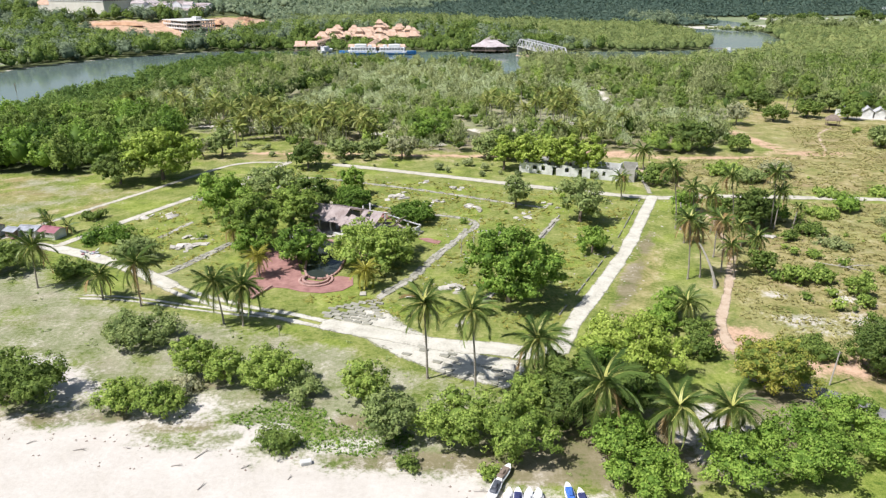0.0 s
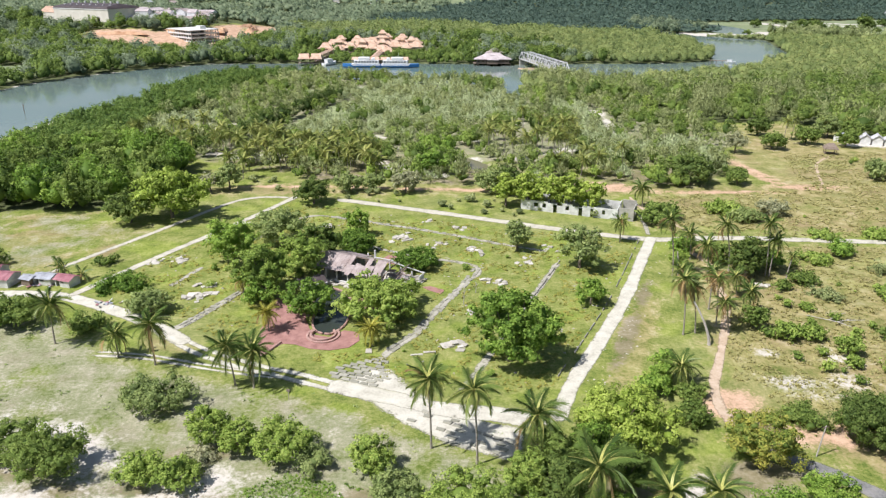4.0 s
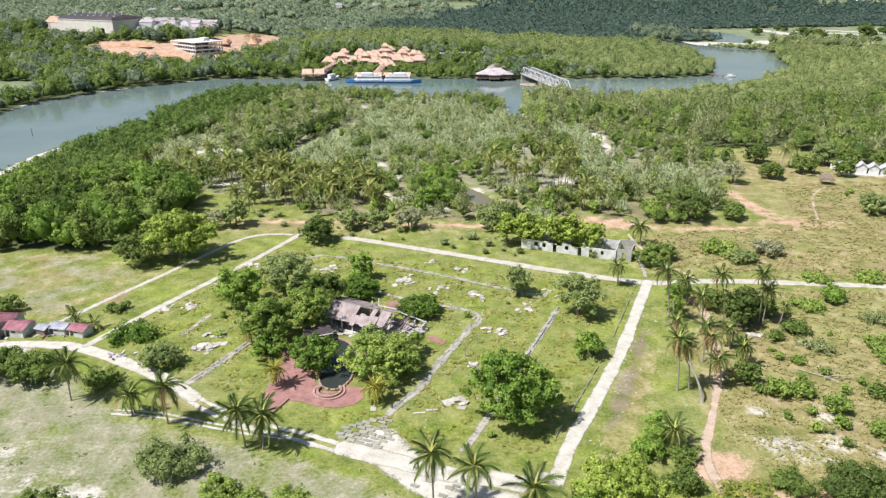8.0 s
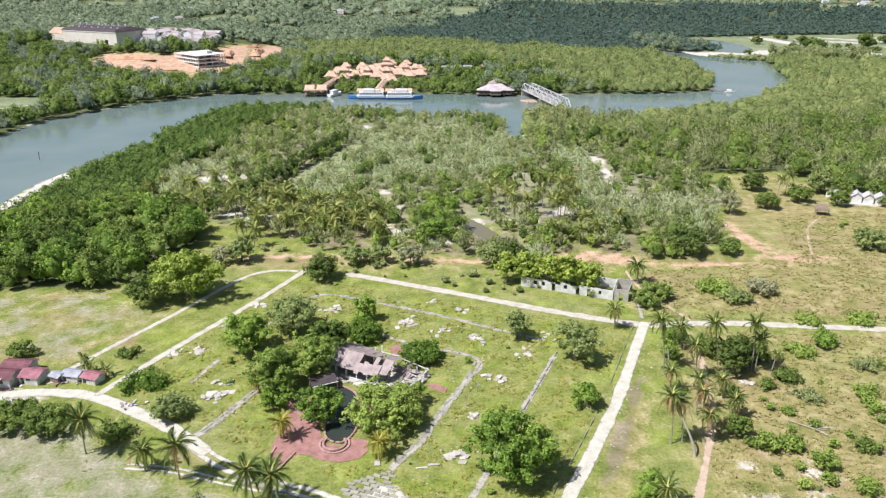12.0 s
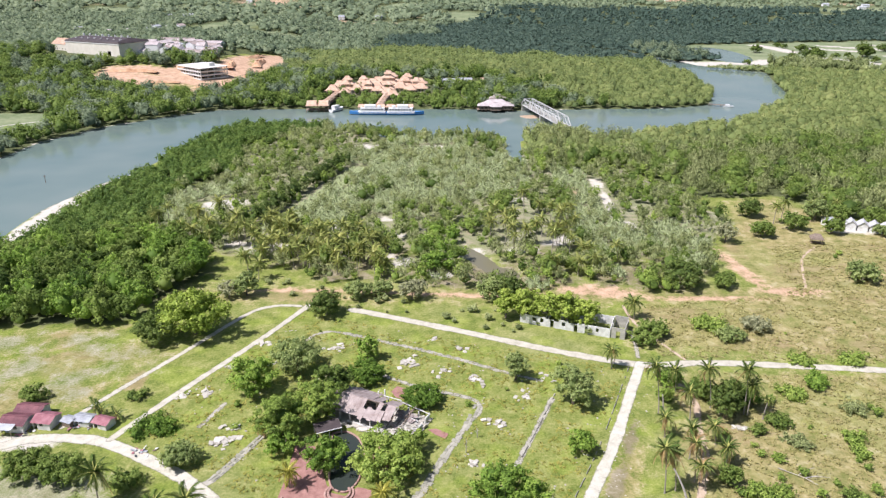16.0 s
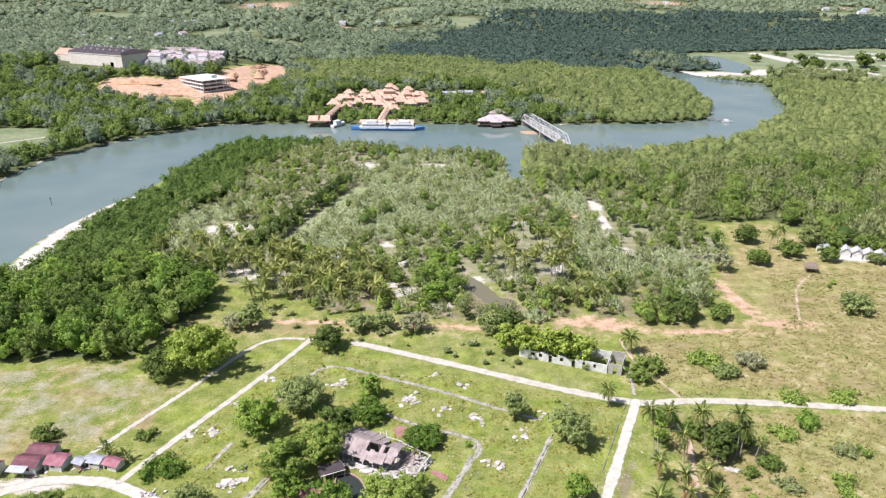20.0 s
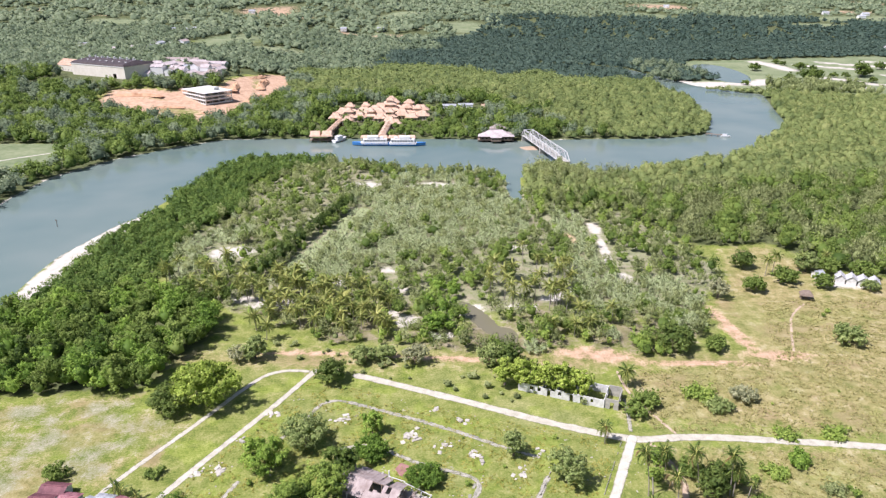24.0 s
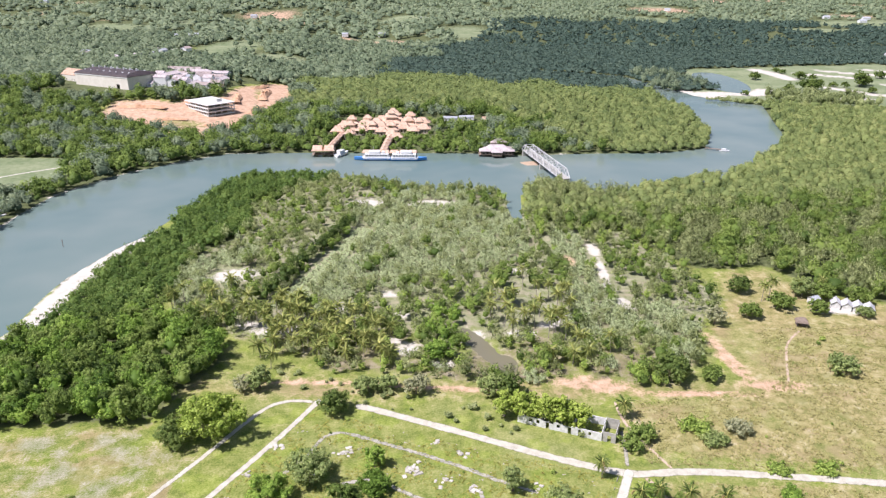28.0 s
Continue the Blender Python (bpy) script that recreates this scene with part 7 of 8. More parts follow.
def jetty(label, x0, y0, x1, y1, w, z=1.1, roofs=0):
    ob = thing("jetty", label, "jetty", pose(x0, y0, 0, 0, 0, math.degrees(math.atan2(y1 - y0, x1 - x0))))
    ln = math.hypot(x1 - x0, y1 - y0)
    part("deck", box_bm(ln, w, 0.25, ln / 2, 0, z, 0.03), TIMBER, ob)
    for i in range(int(ln / 4) + 1):
        for s in (-1, 1):
            beam("pile", ob, (i * 4 + 0.3, s * (w / 2 - 0.2), -1.8), (i * 4 + 0.3, s * (w / 2 - 0.2), z + 0.1), 0.28, TIMBER)
    for i in range(roofs):
        cx = ln * (i + 0.5) / roofs
        part("roof", hip_roof_bm(ln / roofs * 1.02, w * 1.25, w * 0.4, z + 3.0, 0.2, 0.8), TERRACOTTA, ob).location.x = cx
        for s in (-1, 1):
            beam("post", ob, (cx - ln / roofs * 0.4, s * w * 0.45, z), (cx - ln / roofs * 0.4, s * w * 0.45, z + 3.1), 0.2, CREAM)
            beam("post", ob, (cx + ln / roofs * 0.4, s * w * 0.45, z), (cx + ln / roofs * 0.4, s * w * 0.45, z + 3.1), 0.2, CREAM)
    return ob


jetty("covered jetty with terracotta roofs to the resort", -87, 490, -84, 534, 3.4, 1.3, 4)
jetty("covered ferry jetty with terracotta roofs", -48, 477, -46.5, 526, 4.2, 1.3, 5)
jetty("timber landing stage with terracotta roofs", -98, 484, -82, 485, 7.5, 0.9, 2)
jetty("ferry landing stage with small terracotta roofs", -62, 477.5, -24, 477.5, 4.0, 0.9, 6)
jetty("small timber jetty at the river bend", 183, 505, 193, 500, 2.0, 0.7)


def hull_mesh(name, ln, beam_w, depth, mat, sheer=0.25):
    """A boat's hull, bow towards +x, keel at z = 0."""
    n, v, f = 11, [], []
    for i in range(n):
        t = i / (n - 1)
        half = beam_w / 2 * min(1.0, (1.02 - t) * 2.6) ** 0.6 * (0.85 + 0.15 * min(1, t * 6))
        top = depth * (1 + sheer * t * t)
        x = ln * (t - 0.5)
        keel = depth * 0.55 * max(0, t - 0.75) * 4 * 0.6
        v += [(x, -half, top), (x + ln * 0.0, -half * 0.82, depth * 0.35 + keel * 0.4), (x, 0, keel), (x, half * 0.82, depth * 0.35 + keel * 0.4), (x, half, top)]
    for i in range(n - 1):
        a, b = i * 5, i * 5 + 5
        f += [(a + k, b + k, b + k + 1, a + k + 1) for k in range(4)] + [(a + 4, b + 4, b, a)]
    f += [(0, 1, 2, 2), (2, 3, 4, 4)]
    bm = bmesh.new()
    vs = [bm.verts.new(p) for p in v]
    for q in f:
        q = list(dict.fromkeys(q))
        bm.faces.new([vs[k] for k in q])
    bm.faces.new([vs[0], vs[2], vs[4]])
    bmesh.ops.recalc_face_normals(bm, faces=bm.faces)
    return bm


def ferry(x, y, turn, label):
    ob = thing("ferry", label, "ferry", pose(x, y, SEA_LEVEL - 0.5, 0, 0, turn))
    part("hull", hull_mesh("hull", 25, 5.6, 2.4, BLUE), BLUE, ob, "blue painted hull")
    part("bulwark", box_bm(18.5, 5.3, 0.5, -2.6, 0, 2.42, 0.1), WHITE, ob)
    cab = part("cabin", wall_bm(16, 2.2, 5.0, [], m=pose(-11, 0, 2.9)), WHITE, ob)
    for s in (-1, 1):
        for i in range(8):
            part("cabin_window", box_bm(1.2, 0.06, 0.8, -9.6 + i * 1.85, s * 2.51, 3.8), GLASS, cab, "dark cabin window")
    up = part("upper_cabin", box_bm(7.5, 4.0, 1.9, -1.5, 0, 5.12, 0.25), WHITE, ob)
    part("wheelhouse_window", box_bm(0.08, 3.2, 0.8, 2.28, 0, 5.9), GLASS, up, "dark wheelhouse window")
    part("funnel", box_bm(2.2, 3.0, 1.5, -7.5, 0, 5.12, 0.2), WHITE, ob)
    part("hull_stripe", box_bm(18, 5.72, 0.35, -3.0, 0, 1.85, 0.0), WHITE, ob)
    beam("mast", ob, (-1, 0, 7.0), (-1, 0, 9.6), 0.14, WHITE)
    beam("roof_rail", ob, (-10.5, 2.3, 5.4), (-3, 2.3, 5.4), 0.07, STEEL)
    beam("roof_rail", ob, (-10.5, -2.3, 5.4), (-3, -2.3, 5.4), 0.07, STEEL)


ferry(-54.6, 473.2, 180, "white passenger ferry with a blue hull at its berth")
ferry(-29.8, 472.4, 0, "white passenger ferry with a blue hull at its berth")


def motorboat(x, y, turn, s, label):
    ob = thing("motorboat", label, "boat", pose(x, y, SEA_LEVEL - 0.3, 0, 0, turn))
    part("hull", hull_mesh("hull", 10 * s, 3.4 * s, 1.6 * s, WHITE), WHITE, ob)
    part("cabin", box_bm(4.5 * s, 2.4 * s, 1.6 * s, -0.8 * s, 0, 1.65 * s, 0.2 * s), WHITE, ob)
    part("windscreen", box_bm(0.1, 2.0 * s, 0.7 * s, 1.5 * s, 0, 2.3 * s), GLASS, ob)
    beam("canopy", ob, (-3.2 * s, 0, 3.35 * s), (1.2 * s, 0, 3.35 * s), 2.5 * s, WHITE, 0.08)


motorboat(-77.5, 485.5, 60, 1.3, "white motorboat beside the landing stage")
motorboat(195, 499, -15, 0.7, "small white motorboat at the jetty")
STILT = "stilt houses by the bridge"
for x, y, w, d, tiers, roof, lab in ((31.2, 485.5, 25, 9, 1, ROOF_FADED, "long stilt house with a faded pinkish roof over the river"), (31, 480.5, 8, 6, 1, ROOF_FADED, "small porch with a faded roof over the river"), (33, 495.5, 19, 9, 2, ROOF_RUST, "stilt house with a brown stepped roof over the river")):
    tagged(pavilion("stilt_house", lab, x, y, w, d, 2.6, tiers, roof, TIMBER, 0, 1.0), group=STILT)
stilts = thing("stilt_platform", "timber platform on stilts over the river", "platform", pose(31, 488, 0))
part("deck", box_bm(25, 13, 0.3, 0, 1, 0.7, 0.03), TIMBER, stilts)
for i in range(9):
    for j in range(4):
        beam("stilt", stilts, (-12 + i * 3, -5 + j * 4, -1.8), (-12 + i * 3, -5 + j * 4, 0.8), 0.35, TIMBER)


def sandbank():
    """A low bar of wet sand beside the bridge pier."""
    bm = bmesh.new()
    bmesh.ops.create_uvsphere(bm, u_segments=24, v_segments=8, radius=1.0)
    for v in bm.verts:
        a = math.atan2(v.co.y, v.co.x)
        v.co = Vector((v.co.x * (7.5 + 1.2 * math.sin(3 * a)), v.co.y * (6 + math.sin(2 * a + 1)), v.co.z * 0.55))
    return tagged(part("sandbank", bm, EARTH_BANK), "low bar of wet orange sand beside the bridge", "sand", kind="structure")


EARTH_BANK = plain("wet_sand", (0.34, 0.24, 0.16), (0.5, 0.38, 0.27), 0.6, 0.8)
sandbank().location = (54, 465, SEA_LEVEL)
marker = thing("channel_marker", "thin dark channel marker post in the river", "marker", pose(-184.5, 310, 0))
part("post_shaft", rod_bm((0, 0, -2), (0, 0, 3.2), 0.16, 0.12, 6), TIMBER, marker)
part("crosspiece", box_bm(0.9, 0.14, 0.25, 0, 0, 2.4), TIMBER, marker)
motorboat(-246, 360, 40, 0.8, "small white motorboat moored at the wooded bank")
motorboat(-240, 352, 60, 0.7, "small grey-white motorboat moored at the wooded bank")


# ---- hall, concrete frame and village on the far hill ----
def big_hall():
    ob = thing("large_hall", "large windowless cream hall with a dark brown roof", "hall", pose(-327, 697, 15.0, 0, 0, -27))
    w, d, h = 74, 34, 12
    part("wall", wall_bm(w, h, 0.4, [(w * 0.78, w * 0.84, 0, 5)], m=pose(-w / 2, -d / 2, 0)), PALE_WALL, ob)
    part("wall", wall_bm(w, h, 0.4, [], m=pose(-w / 2, d / 2, 0)), PALE_WALL, ob)
    for s in (-1, 1):
        part("wall", wall_bm(d - 0.5, h, 0.4, [], m=pose(s * (w / 2 - 0.2), -d / 2 + 0.25, 0, 0, 0, 90)), PALE_WALL, ob)
    part("roof", hip_roof_bm(w + 1, d + 1, 4.0, h, 0.05, 0.85), DARK_ROOF, ob, "dark brown roof")
    for i in range(8):
        for j in (-1, 0, 1):
            part("roof_vent", rod_bm((-31 + i * 8.8, j * 9.0, h + 1.2 + (2.6 if j == 0 else 0)), (-31 + i * 8.8, j * 9.0, h + 3.4 + (2.6 if j == 0 else 0)), 0.8, 0.9, 8), WHITE, ob)
    part("cornice", box_bm(w + 0.8, 0.5, 0.8, 0, -d / 2 - 0.25, h - 0.9), WHITEWASH, ob)


big_hall()
gable_house("orange_annex", "long annex with an orange tiled roof", -382, 728, 26, 16, 6, 5, -30, PALE_WALL, TERRACOTTA, ground_z(-382, 728), windows=5, category="building")


def concrete_frame():
    ob = thing("concrete_frame_building", "unfinished three-storey concrete frame on red soil", "building", pose(-213, 622, 3.6, 0, 0, -42))
    w, d = 38, 26
    for k in range(3):
        part("floor_slab", box_bm(w, d, 0.4, 0, 0, 0.1 + k * 3.1, 0.05), WHITEWASH, ob)
        for i in range(10):
            for j in range(5):
                if i in (0, 9) or j in (0, 4) or (i + j) % 3 == 0:
                    beam("column", ob, (-w / 2 + 0.6 + i * (w - 1.2) / 9, -d / 2 + 0.6 + j * (d - 1.2) / 4, 0.4 + k * 3.1), (-w / 2 + 0.6 + i * (w - 1.2) / 9, -d / 2 + 0.6 + j * (d - 1.2) / 4, 3.2 + k * 3.1), 0.55, WHITEWASH)
        part("parapet", box_bm(w, 0.25, 0.8, 0, -d / 2 + 0.12, 0.5 + k * 3.1), WHITEWASH, ob)
        part("parapet", box_bm(0.25, d, 0.8, w / 2 - 0.12, 0, 0.5 + k * 3.1), WHITEWASH, ob)
        part("inner_wall", box_bm(w * 0.7, 0.3, 2.7, 0, 3, 0.5 + k * 3.1), CONCRETE, ob)
    part("roof_slab", box_bm(w + 1, d + 1, 0.5, 0, 0, 9.4, 0.05), WHITEWASH, ob)
    part("stair_house", box_bm(7, 5, 2.4, 6, 4, 9.9, 0.05), WHITEWASH, ob)


concrete_frame()
RED_SOIL = plain("dug_red_soil", (0.4, 0.22, 0.12), (0.66, 0.43, 0.27), 0.12, 0.95)


def earth_bank(x, y, ln, w, h, turn, seed):
    """A long tipped bank of dug soil with a ragged crest."""
    g = np.random.default_rng(seed)
    n, k = 18, 7
    u, v = np.meshgrid(np.linspace(-0.5, 0.5, n), np.linspace(-0.5, 0.5, k))
    crest = np.cos(u * math.pi) ** 0.5 * np.cos(v * math.pi) * (1 + g.normal(0, 0.22, u.shape))
    verts = np.stack([u * ln + g.normal(0, 0.25, u.shape), v * w + 0.8 * np.sin(u * 9 + seed), np.maximum(crest, 0) * h - 0.3], 2).reshape(-1, 3)
    i = (np.arange(k - 1)[:, None] * n + np.arange(n - 1)[None]).ravel()
    me = build("earth_bank", verts, np.stack([i, i + 1, i + n + 1, i + n], 1), RED_SOIL, 4)
    ob = tagged(new("earth_bank", me), "long bank of dug orange soil on the works site", "earth", "soil banks of the works site")
    ob.matrix_world = pose(x, y, ground_z(x, y), 0, 0, turn)


for n, (x, y, ln, w, h, turn) in enumerate(((-270, 612, 46, 7, 2.2, -4), (-236, 634, 40, 7, 2.6, -30), (-202, 668, 44, 8, 3.0, -78), (-184, 700, 60, 9, 3.4, -82), (-196, 726, 34, 7, 2.4, 70), (-176, 640, 40, 7, 2.2, 80), (-238, 586, 34, 6, 1.6, 6), (-196, 574, 26, 6, 1.8, -20))):
    earth_bank(x, y, ln, w, h, turn, n)
g = random.Random(31)
VILLAGE = "houses of the hillside village"
for x, y, ln in ((-286, 770, 40), (-270, 752, 34), (-262, 734, 36), (-243, 744, 26), (-281, 726, 30), (-240, 722, 24)):
    tagged(gable_house("long_house", "long white building with a faded pinkish roof", x, y, ln, 9, 6.2, 1.8, -10, WHITE, ROOF_FADED if ln % 4 else ROOF_RUST, ground_z(x, y) - 0.3, windows=9), group=VILLAGE)
for i in range(38):
    if i < 21:
        x, y = -290 + (i % 7) * 10.5 + g.uniform(-2, 2), 690 + (i // 7) * 11 + g.uniform(-3, 3)
    else:
        x, y = -475 + g.uniform(0, 125), 865 + g.uniform(0, 115)
    w, d, h = g.uniform(8, 15), g.uniform(7, 10), g.choice((3.2, 6.2, 8.6))
    roof, nm = g.choice(((ROOF_FADED, "faded pinkish"), (ROOF_GREY, "pale grey"), (ROOF_RUST, "brownish"), (ROOF_FADED, "faded pinkish")))
    tagged(gable_house("village_house", "white %s house with %s roof" % ("two-storey" if h > 4 else "single-storey", nm), x, y, w, d, h, g.uniform(1.6, 2.6), g.choice((-12, -8, 80, 75)), WHITE, roof, ground_z(x, y) - 0.3, windows=3), group=VILLAGE)

DISTANT = "houses on the far hills"
for x, y, w in ((-395, 1120, 14), (-372, 1130, 12), (-420, 1105, 12), (-180, 1235, 10), (-120, 1260, 12), (-900, 1640, 16), (-380, 1420, 12), (560, 1950, 14), (900, 1640, 16), (940, 1700, 16), (860, 1720, 14), (960, 1600, 14), (120, 1760, 14), (-60, 1520, 14), (620, 1040, 14)):
    tagged(gable_house("hill_house", "small pale house on the far hills", x, y, w, w * 0.6, 4.5, 2.4, (x * 7) % 40 - 20, WHITE, ROOF_GREY, ground_z(x, y) + 1.0, windows=3), group=DISTANT)

# ---- white house and hut by the dry field ----
PALE_ROOF = plain("pale_grey_roof_sheet", (0.36, 0.36, 0.36), (0.6, 0.6, 0.6), 0.7, 0.5)
for i in range(4):
    x, y = 148.6 + i * 3.5, 248.6 - i * 1.5
    ob = gable_house("white_cottage", "white cottage with steep white gable roof in a row", x, y, 4.5, 3.2, 2.3, 1.25, 66, WHITEWASH, PALE_ROOF, windows=1)
    tagged(ob, group="row of white cottages")
gable_house("white_hut", "low white outbuilding near the cottages", 142, 252.5, 3.4, 2.6, 2.2, 0.7, 20, WHITEWASH, ROOF_GREY, windows=0)
hut = thing("field_hut", "small open hut with a brown thatch roof", "hut", pose(128.5, 233, 0, 0, 0, -15))
part("roof", hip_roof_bm(4.4, 3.6, 1.7, 1.8, 0.2, 0.4), TIMBER, hut)
for sx in (-1, 1):
    for sy in (-1, 1):
        beam("post", hut, (sx * 1.7, sy * 1.3, 0), (sx * 1.7, sy * 1.3, 1.9), 0.16, TIMBER)
part("bench", box_bm(3.2, 1.2, 0.45, 0, 0.6, 0, 0.03), TIMBER, hut)
road("foot_track", [(127, 230), (118, 220), (112, 207), (107, 194)], 0.9, EARTH, "thin foot track to the hut", 0.04)

x, y = scatter([(-98, 528), (-10, 528), (-10, 600), (-98, 600)], 6.0, 81, lambda a, b: wave(a, b, 14, 82) > 0.15)
wood("resort_trees", "green trees among resort pavilions", x, y, "broad", 27, 80, 6.0, 2.8, 0.9, (0.6, 1.2), 0.5)
x, y = scatter([(-372, 672), (-205, 672), (-205, 760), (-290, 775), (-372, 740)], 8.0, 83, lambda a, b: (wave(a, b, 30, 84) > 0.1) & (np.abs(a + 327) + np.abs(b - 697) > 58) & ~inside(a, b, ORANGE))
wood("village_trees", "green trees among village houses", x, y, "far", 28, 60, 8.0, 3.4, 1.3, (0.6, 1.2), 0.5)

# ---- golf course trees ----
for x, y, h, r in ((350, 840, 11, 10), (401, 903, 7, 6), (404, 889, 7, 6), (405, 845, 12, 10), (410, 806, 7, 6), (415, 788, 7, 6), (425, 782, 8, 6), (444, 788, 21, 13), (456, 800, 14, 11), (435, 748, 8, 7), (374, 757, 17, 14), (385, 768, 14, 12), (345, 738, 15, 9),
                   (414, 833, 9, 7), (300, 735, 6, 6), (255, 846, 10, 11), (470, 830, 9, 8), (500, 850, 11, 9)):
    tree("dark", x, y, h * 0.8, r * 0.65, "round dark tree on the golf course", size=1.5, lobes=14, tint=0.6)

x, y = scatter([(304, 716), (318, 680), (352, 668), (396, 662), (400, 690), (384, 722), (345, 726)], 5.0, 86, lambda a, b: wave(a, b, 24, 87) > -0.5)
wood("golf_bank_trees", "mixed olive trees along the bank of the golf course", x, y, "olive", 33, 110, 9.0, 4.2, 0.9, (0.5, 1.3), 0.42, 0.2, 0.3, 0.1)
x, y = scatter([(244, 712), (262, 694), (288, 682), (318, 676), (308, 700), (272, 708)], 3.6, 87, lambda a, b: wave(a, b, 16, 87) > -0.4)
wood("golf_bank_bushes", "low olive bushes along the river bank of the golf course", x, y, "olive", 37, 70, 3.4, 2.6, 0.8, (0.5, 1.2), 0.42, 0.2, 0.3, 0.1)
x, y = scatter([(212, 880), (214, 764), (234, 752), (268, 772), (280, 772), (278, 800), (266, 868), (250, 896)], 5.6, 88, lambda a, b: (wave(a, b, 22, 89) > -0.3) & (np.hypot(a - 262, b - 738) > 18) & (np.hypot(a - 241, b - 832) > 12))
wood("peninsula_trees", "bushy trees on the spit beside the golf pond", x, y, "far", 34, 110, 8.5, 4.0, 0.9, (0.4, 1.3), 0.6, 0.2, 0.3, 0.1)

# ---- small things on the beach ----
def covered_boat(x, y, turn, mat, label, ln=2.9):
    ob = thing("beached_boat", label, "boat", pose(x, y, 0.05, 0, 0, turn), "boats drawn up on the sand")
    part("hull", hull_mesh("hull", ln, 0.95, 0.45, WHITE, 0.5), WHITE, ob)
    part("cover", box_bm(ln * 0.62, 0.72, 0.3, -0.15, 0, 0.46, 0.1), mat, ob)
    part("seat", box_bm(ln * 0.25, 0.4, 0.2, -0.3, 0, 0.76, 0.07), mat, ob)


for i, (x, y, a, m, nm) in enumerate(((5.0, 54.4, 68, CHARCOAL, "grey"), (6.0, 52.7, 80, WHITE, "white"), (6.9, 52.7, 84, NAVY, "navy blue"), (7.9, 52.7, 82, WHITE, "white"), (8.8, 52.6, 84, WHITE, "white"), (11.8, 53.4, 92, BLUE_COVER, "bright blue"), (12.9, 52.6, 95, NAVY, "navy blue"), (5.9, 56.4, 60, TIMBER, "brown"))):
    covered_boat(x, y, a, m, "small white boat with a %s cover on the sand" % nm)


def branch(x, y, turn, ln, label, seed, r=0.06):
    g = random.Random(seed)
    ob = thing("driftwood", label, "driftwood", pose(x, y, 0.05, 0, 0, turn))
    bm = rod_bm((0, 0, 0), (ln, 0.1 * ln, 0.08), r, r * 0.5, 6)
    part("stem", bm, DEAD_WOOD, ob)
    for k in range(3):
        t = g.uniform(0.3, 0.9) * ln
        part("side_branch", rod_bm((t, 0.1 * t, 0.05), (t + g.uniform(0.2, 0.4) * ln, g.choice((-1, 1)) * g.uniform(0.1, 0.3) * ln, g.uniform(0.05, 0.3)), r * 0.6, r * 0.2, 5), DEAD_WOOD, ob)


for i, (x, y, a, ln) in enumerate(((-25.1, 59.2, 50, 1.6), (-27, 58, 10, 1.0), (-43.4, 61.6, 30, 0.8), (-23.3, 54.5, 60, 0.9), (2.9, 54.3, -10, 1.6), (-5, 58.6, 5, 2.2), (-20, 57.6, 30, 0.9), (-33, 61, -20, 0.8), (-15, 56, 70, 0.7), (-38, 60.5, 10, 1.2))):
    branch(x, y, a, ln, "grey driftwood branch lying on the sand", i)
fallen = thing("fallen_tree", "pale fallen dead tree with bare branches", "fallen tree", pose(63.3, 112, 0.1))
part("trunk", rod_bm((0, 0, 0.1), (3.6, -3.4, 0.5), 0.08, 0.06, 8), DEAD_WOOD, fallen)
for a, b in (((3.6, -3.4, 0.5), (6.2, -3.0, 0.9)), ((3.6, -3.4, 0.5), (5.0, -5.4, 0.6)), ((2.6, -2.5, 0.4), (4.6, -1.6, 0.9)), ((5.0, -3.2, 0.7), (7.8, -3.9, 1.1)), ((4.6, -1.6, 0.9), (6.0, -1.4, 1.3))):
    part("branch", rod_bm(a, b, 0.09, 0.03, 6), DEAD_WOOD, fallen)
pole = thing("utility_pole", "pale leaning wooden pole beside the asphalt lane", "pole", pose(46.1, 73.1, 0))
part("pole_shaft", rod_bm((0, 0, -0.2), (0.5, 0.2, 4.4), 0.1, 0.07, 8), DEAD_WOOD, pole)
part("cross_arm", rod_bm((0.15, 0.2, 4.15), (0.8, 0.2, 4.2), 0.05, 0.05, 6), TIMBER, pole)
stub = thing("dead_palm_trunk", "bare grey leaning dead palm trunk", "dead tree", pose(42.6, 101.5, 0))
part("trunk", palm_trunk(6.8, -2.6, 2.0, 0.26), DEAD_WOOD, stub)
stub = thing("dead_palm_trunk", "bare grey broken palm trunk", "dead tree", pose(45.9, 129, 0))
part("trunk", palm_trunk(5.5, -0.6, 0.2, 0.2), DEAD_WOOD, stub)
post = thing("lawn_post", "short thin post with a top board on the lawn", "post", pose(-22.2, 85.5, 0))
part("post_shaft", rod_bm((0, 0, 0), (0, 0, 1.6), 0.05, 0.05, 6), DEAD_WOOD, post)
part("post_board", box_bm(0.5, 0.06, 0.35, 0, 0, 1.3), TIMBER, post)
for x, y, h in ((3.2, 116.5, 3.4), (5.6, 121.5, 2.2)):
    ob = thing("bare_sapling", "thin bare grey sapling beside the path", "sapling", pose(x, y, 0))
    part("trunk", rod_bm((0, 0, -0.1), (0.1, 0, h), 0.09, 0.03, 6), DEAD_WOOD, ob)
    for k in range(7):
        a = k * 2.4
        part("branch", rod_bm((0, 0, h * (0.35 + 0.08 * k)), (0.7 * math.cos(a), 0.7 * math.sin(a), h * (0.55 + 0.08 * k)), 0.035, 0.01, 5), DEAD_WOOD, ob)


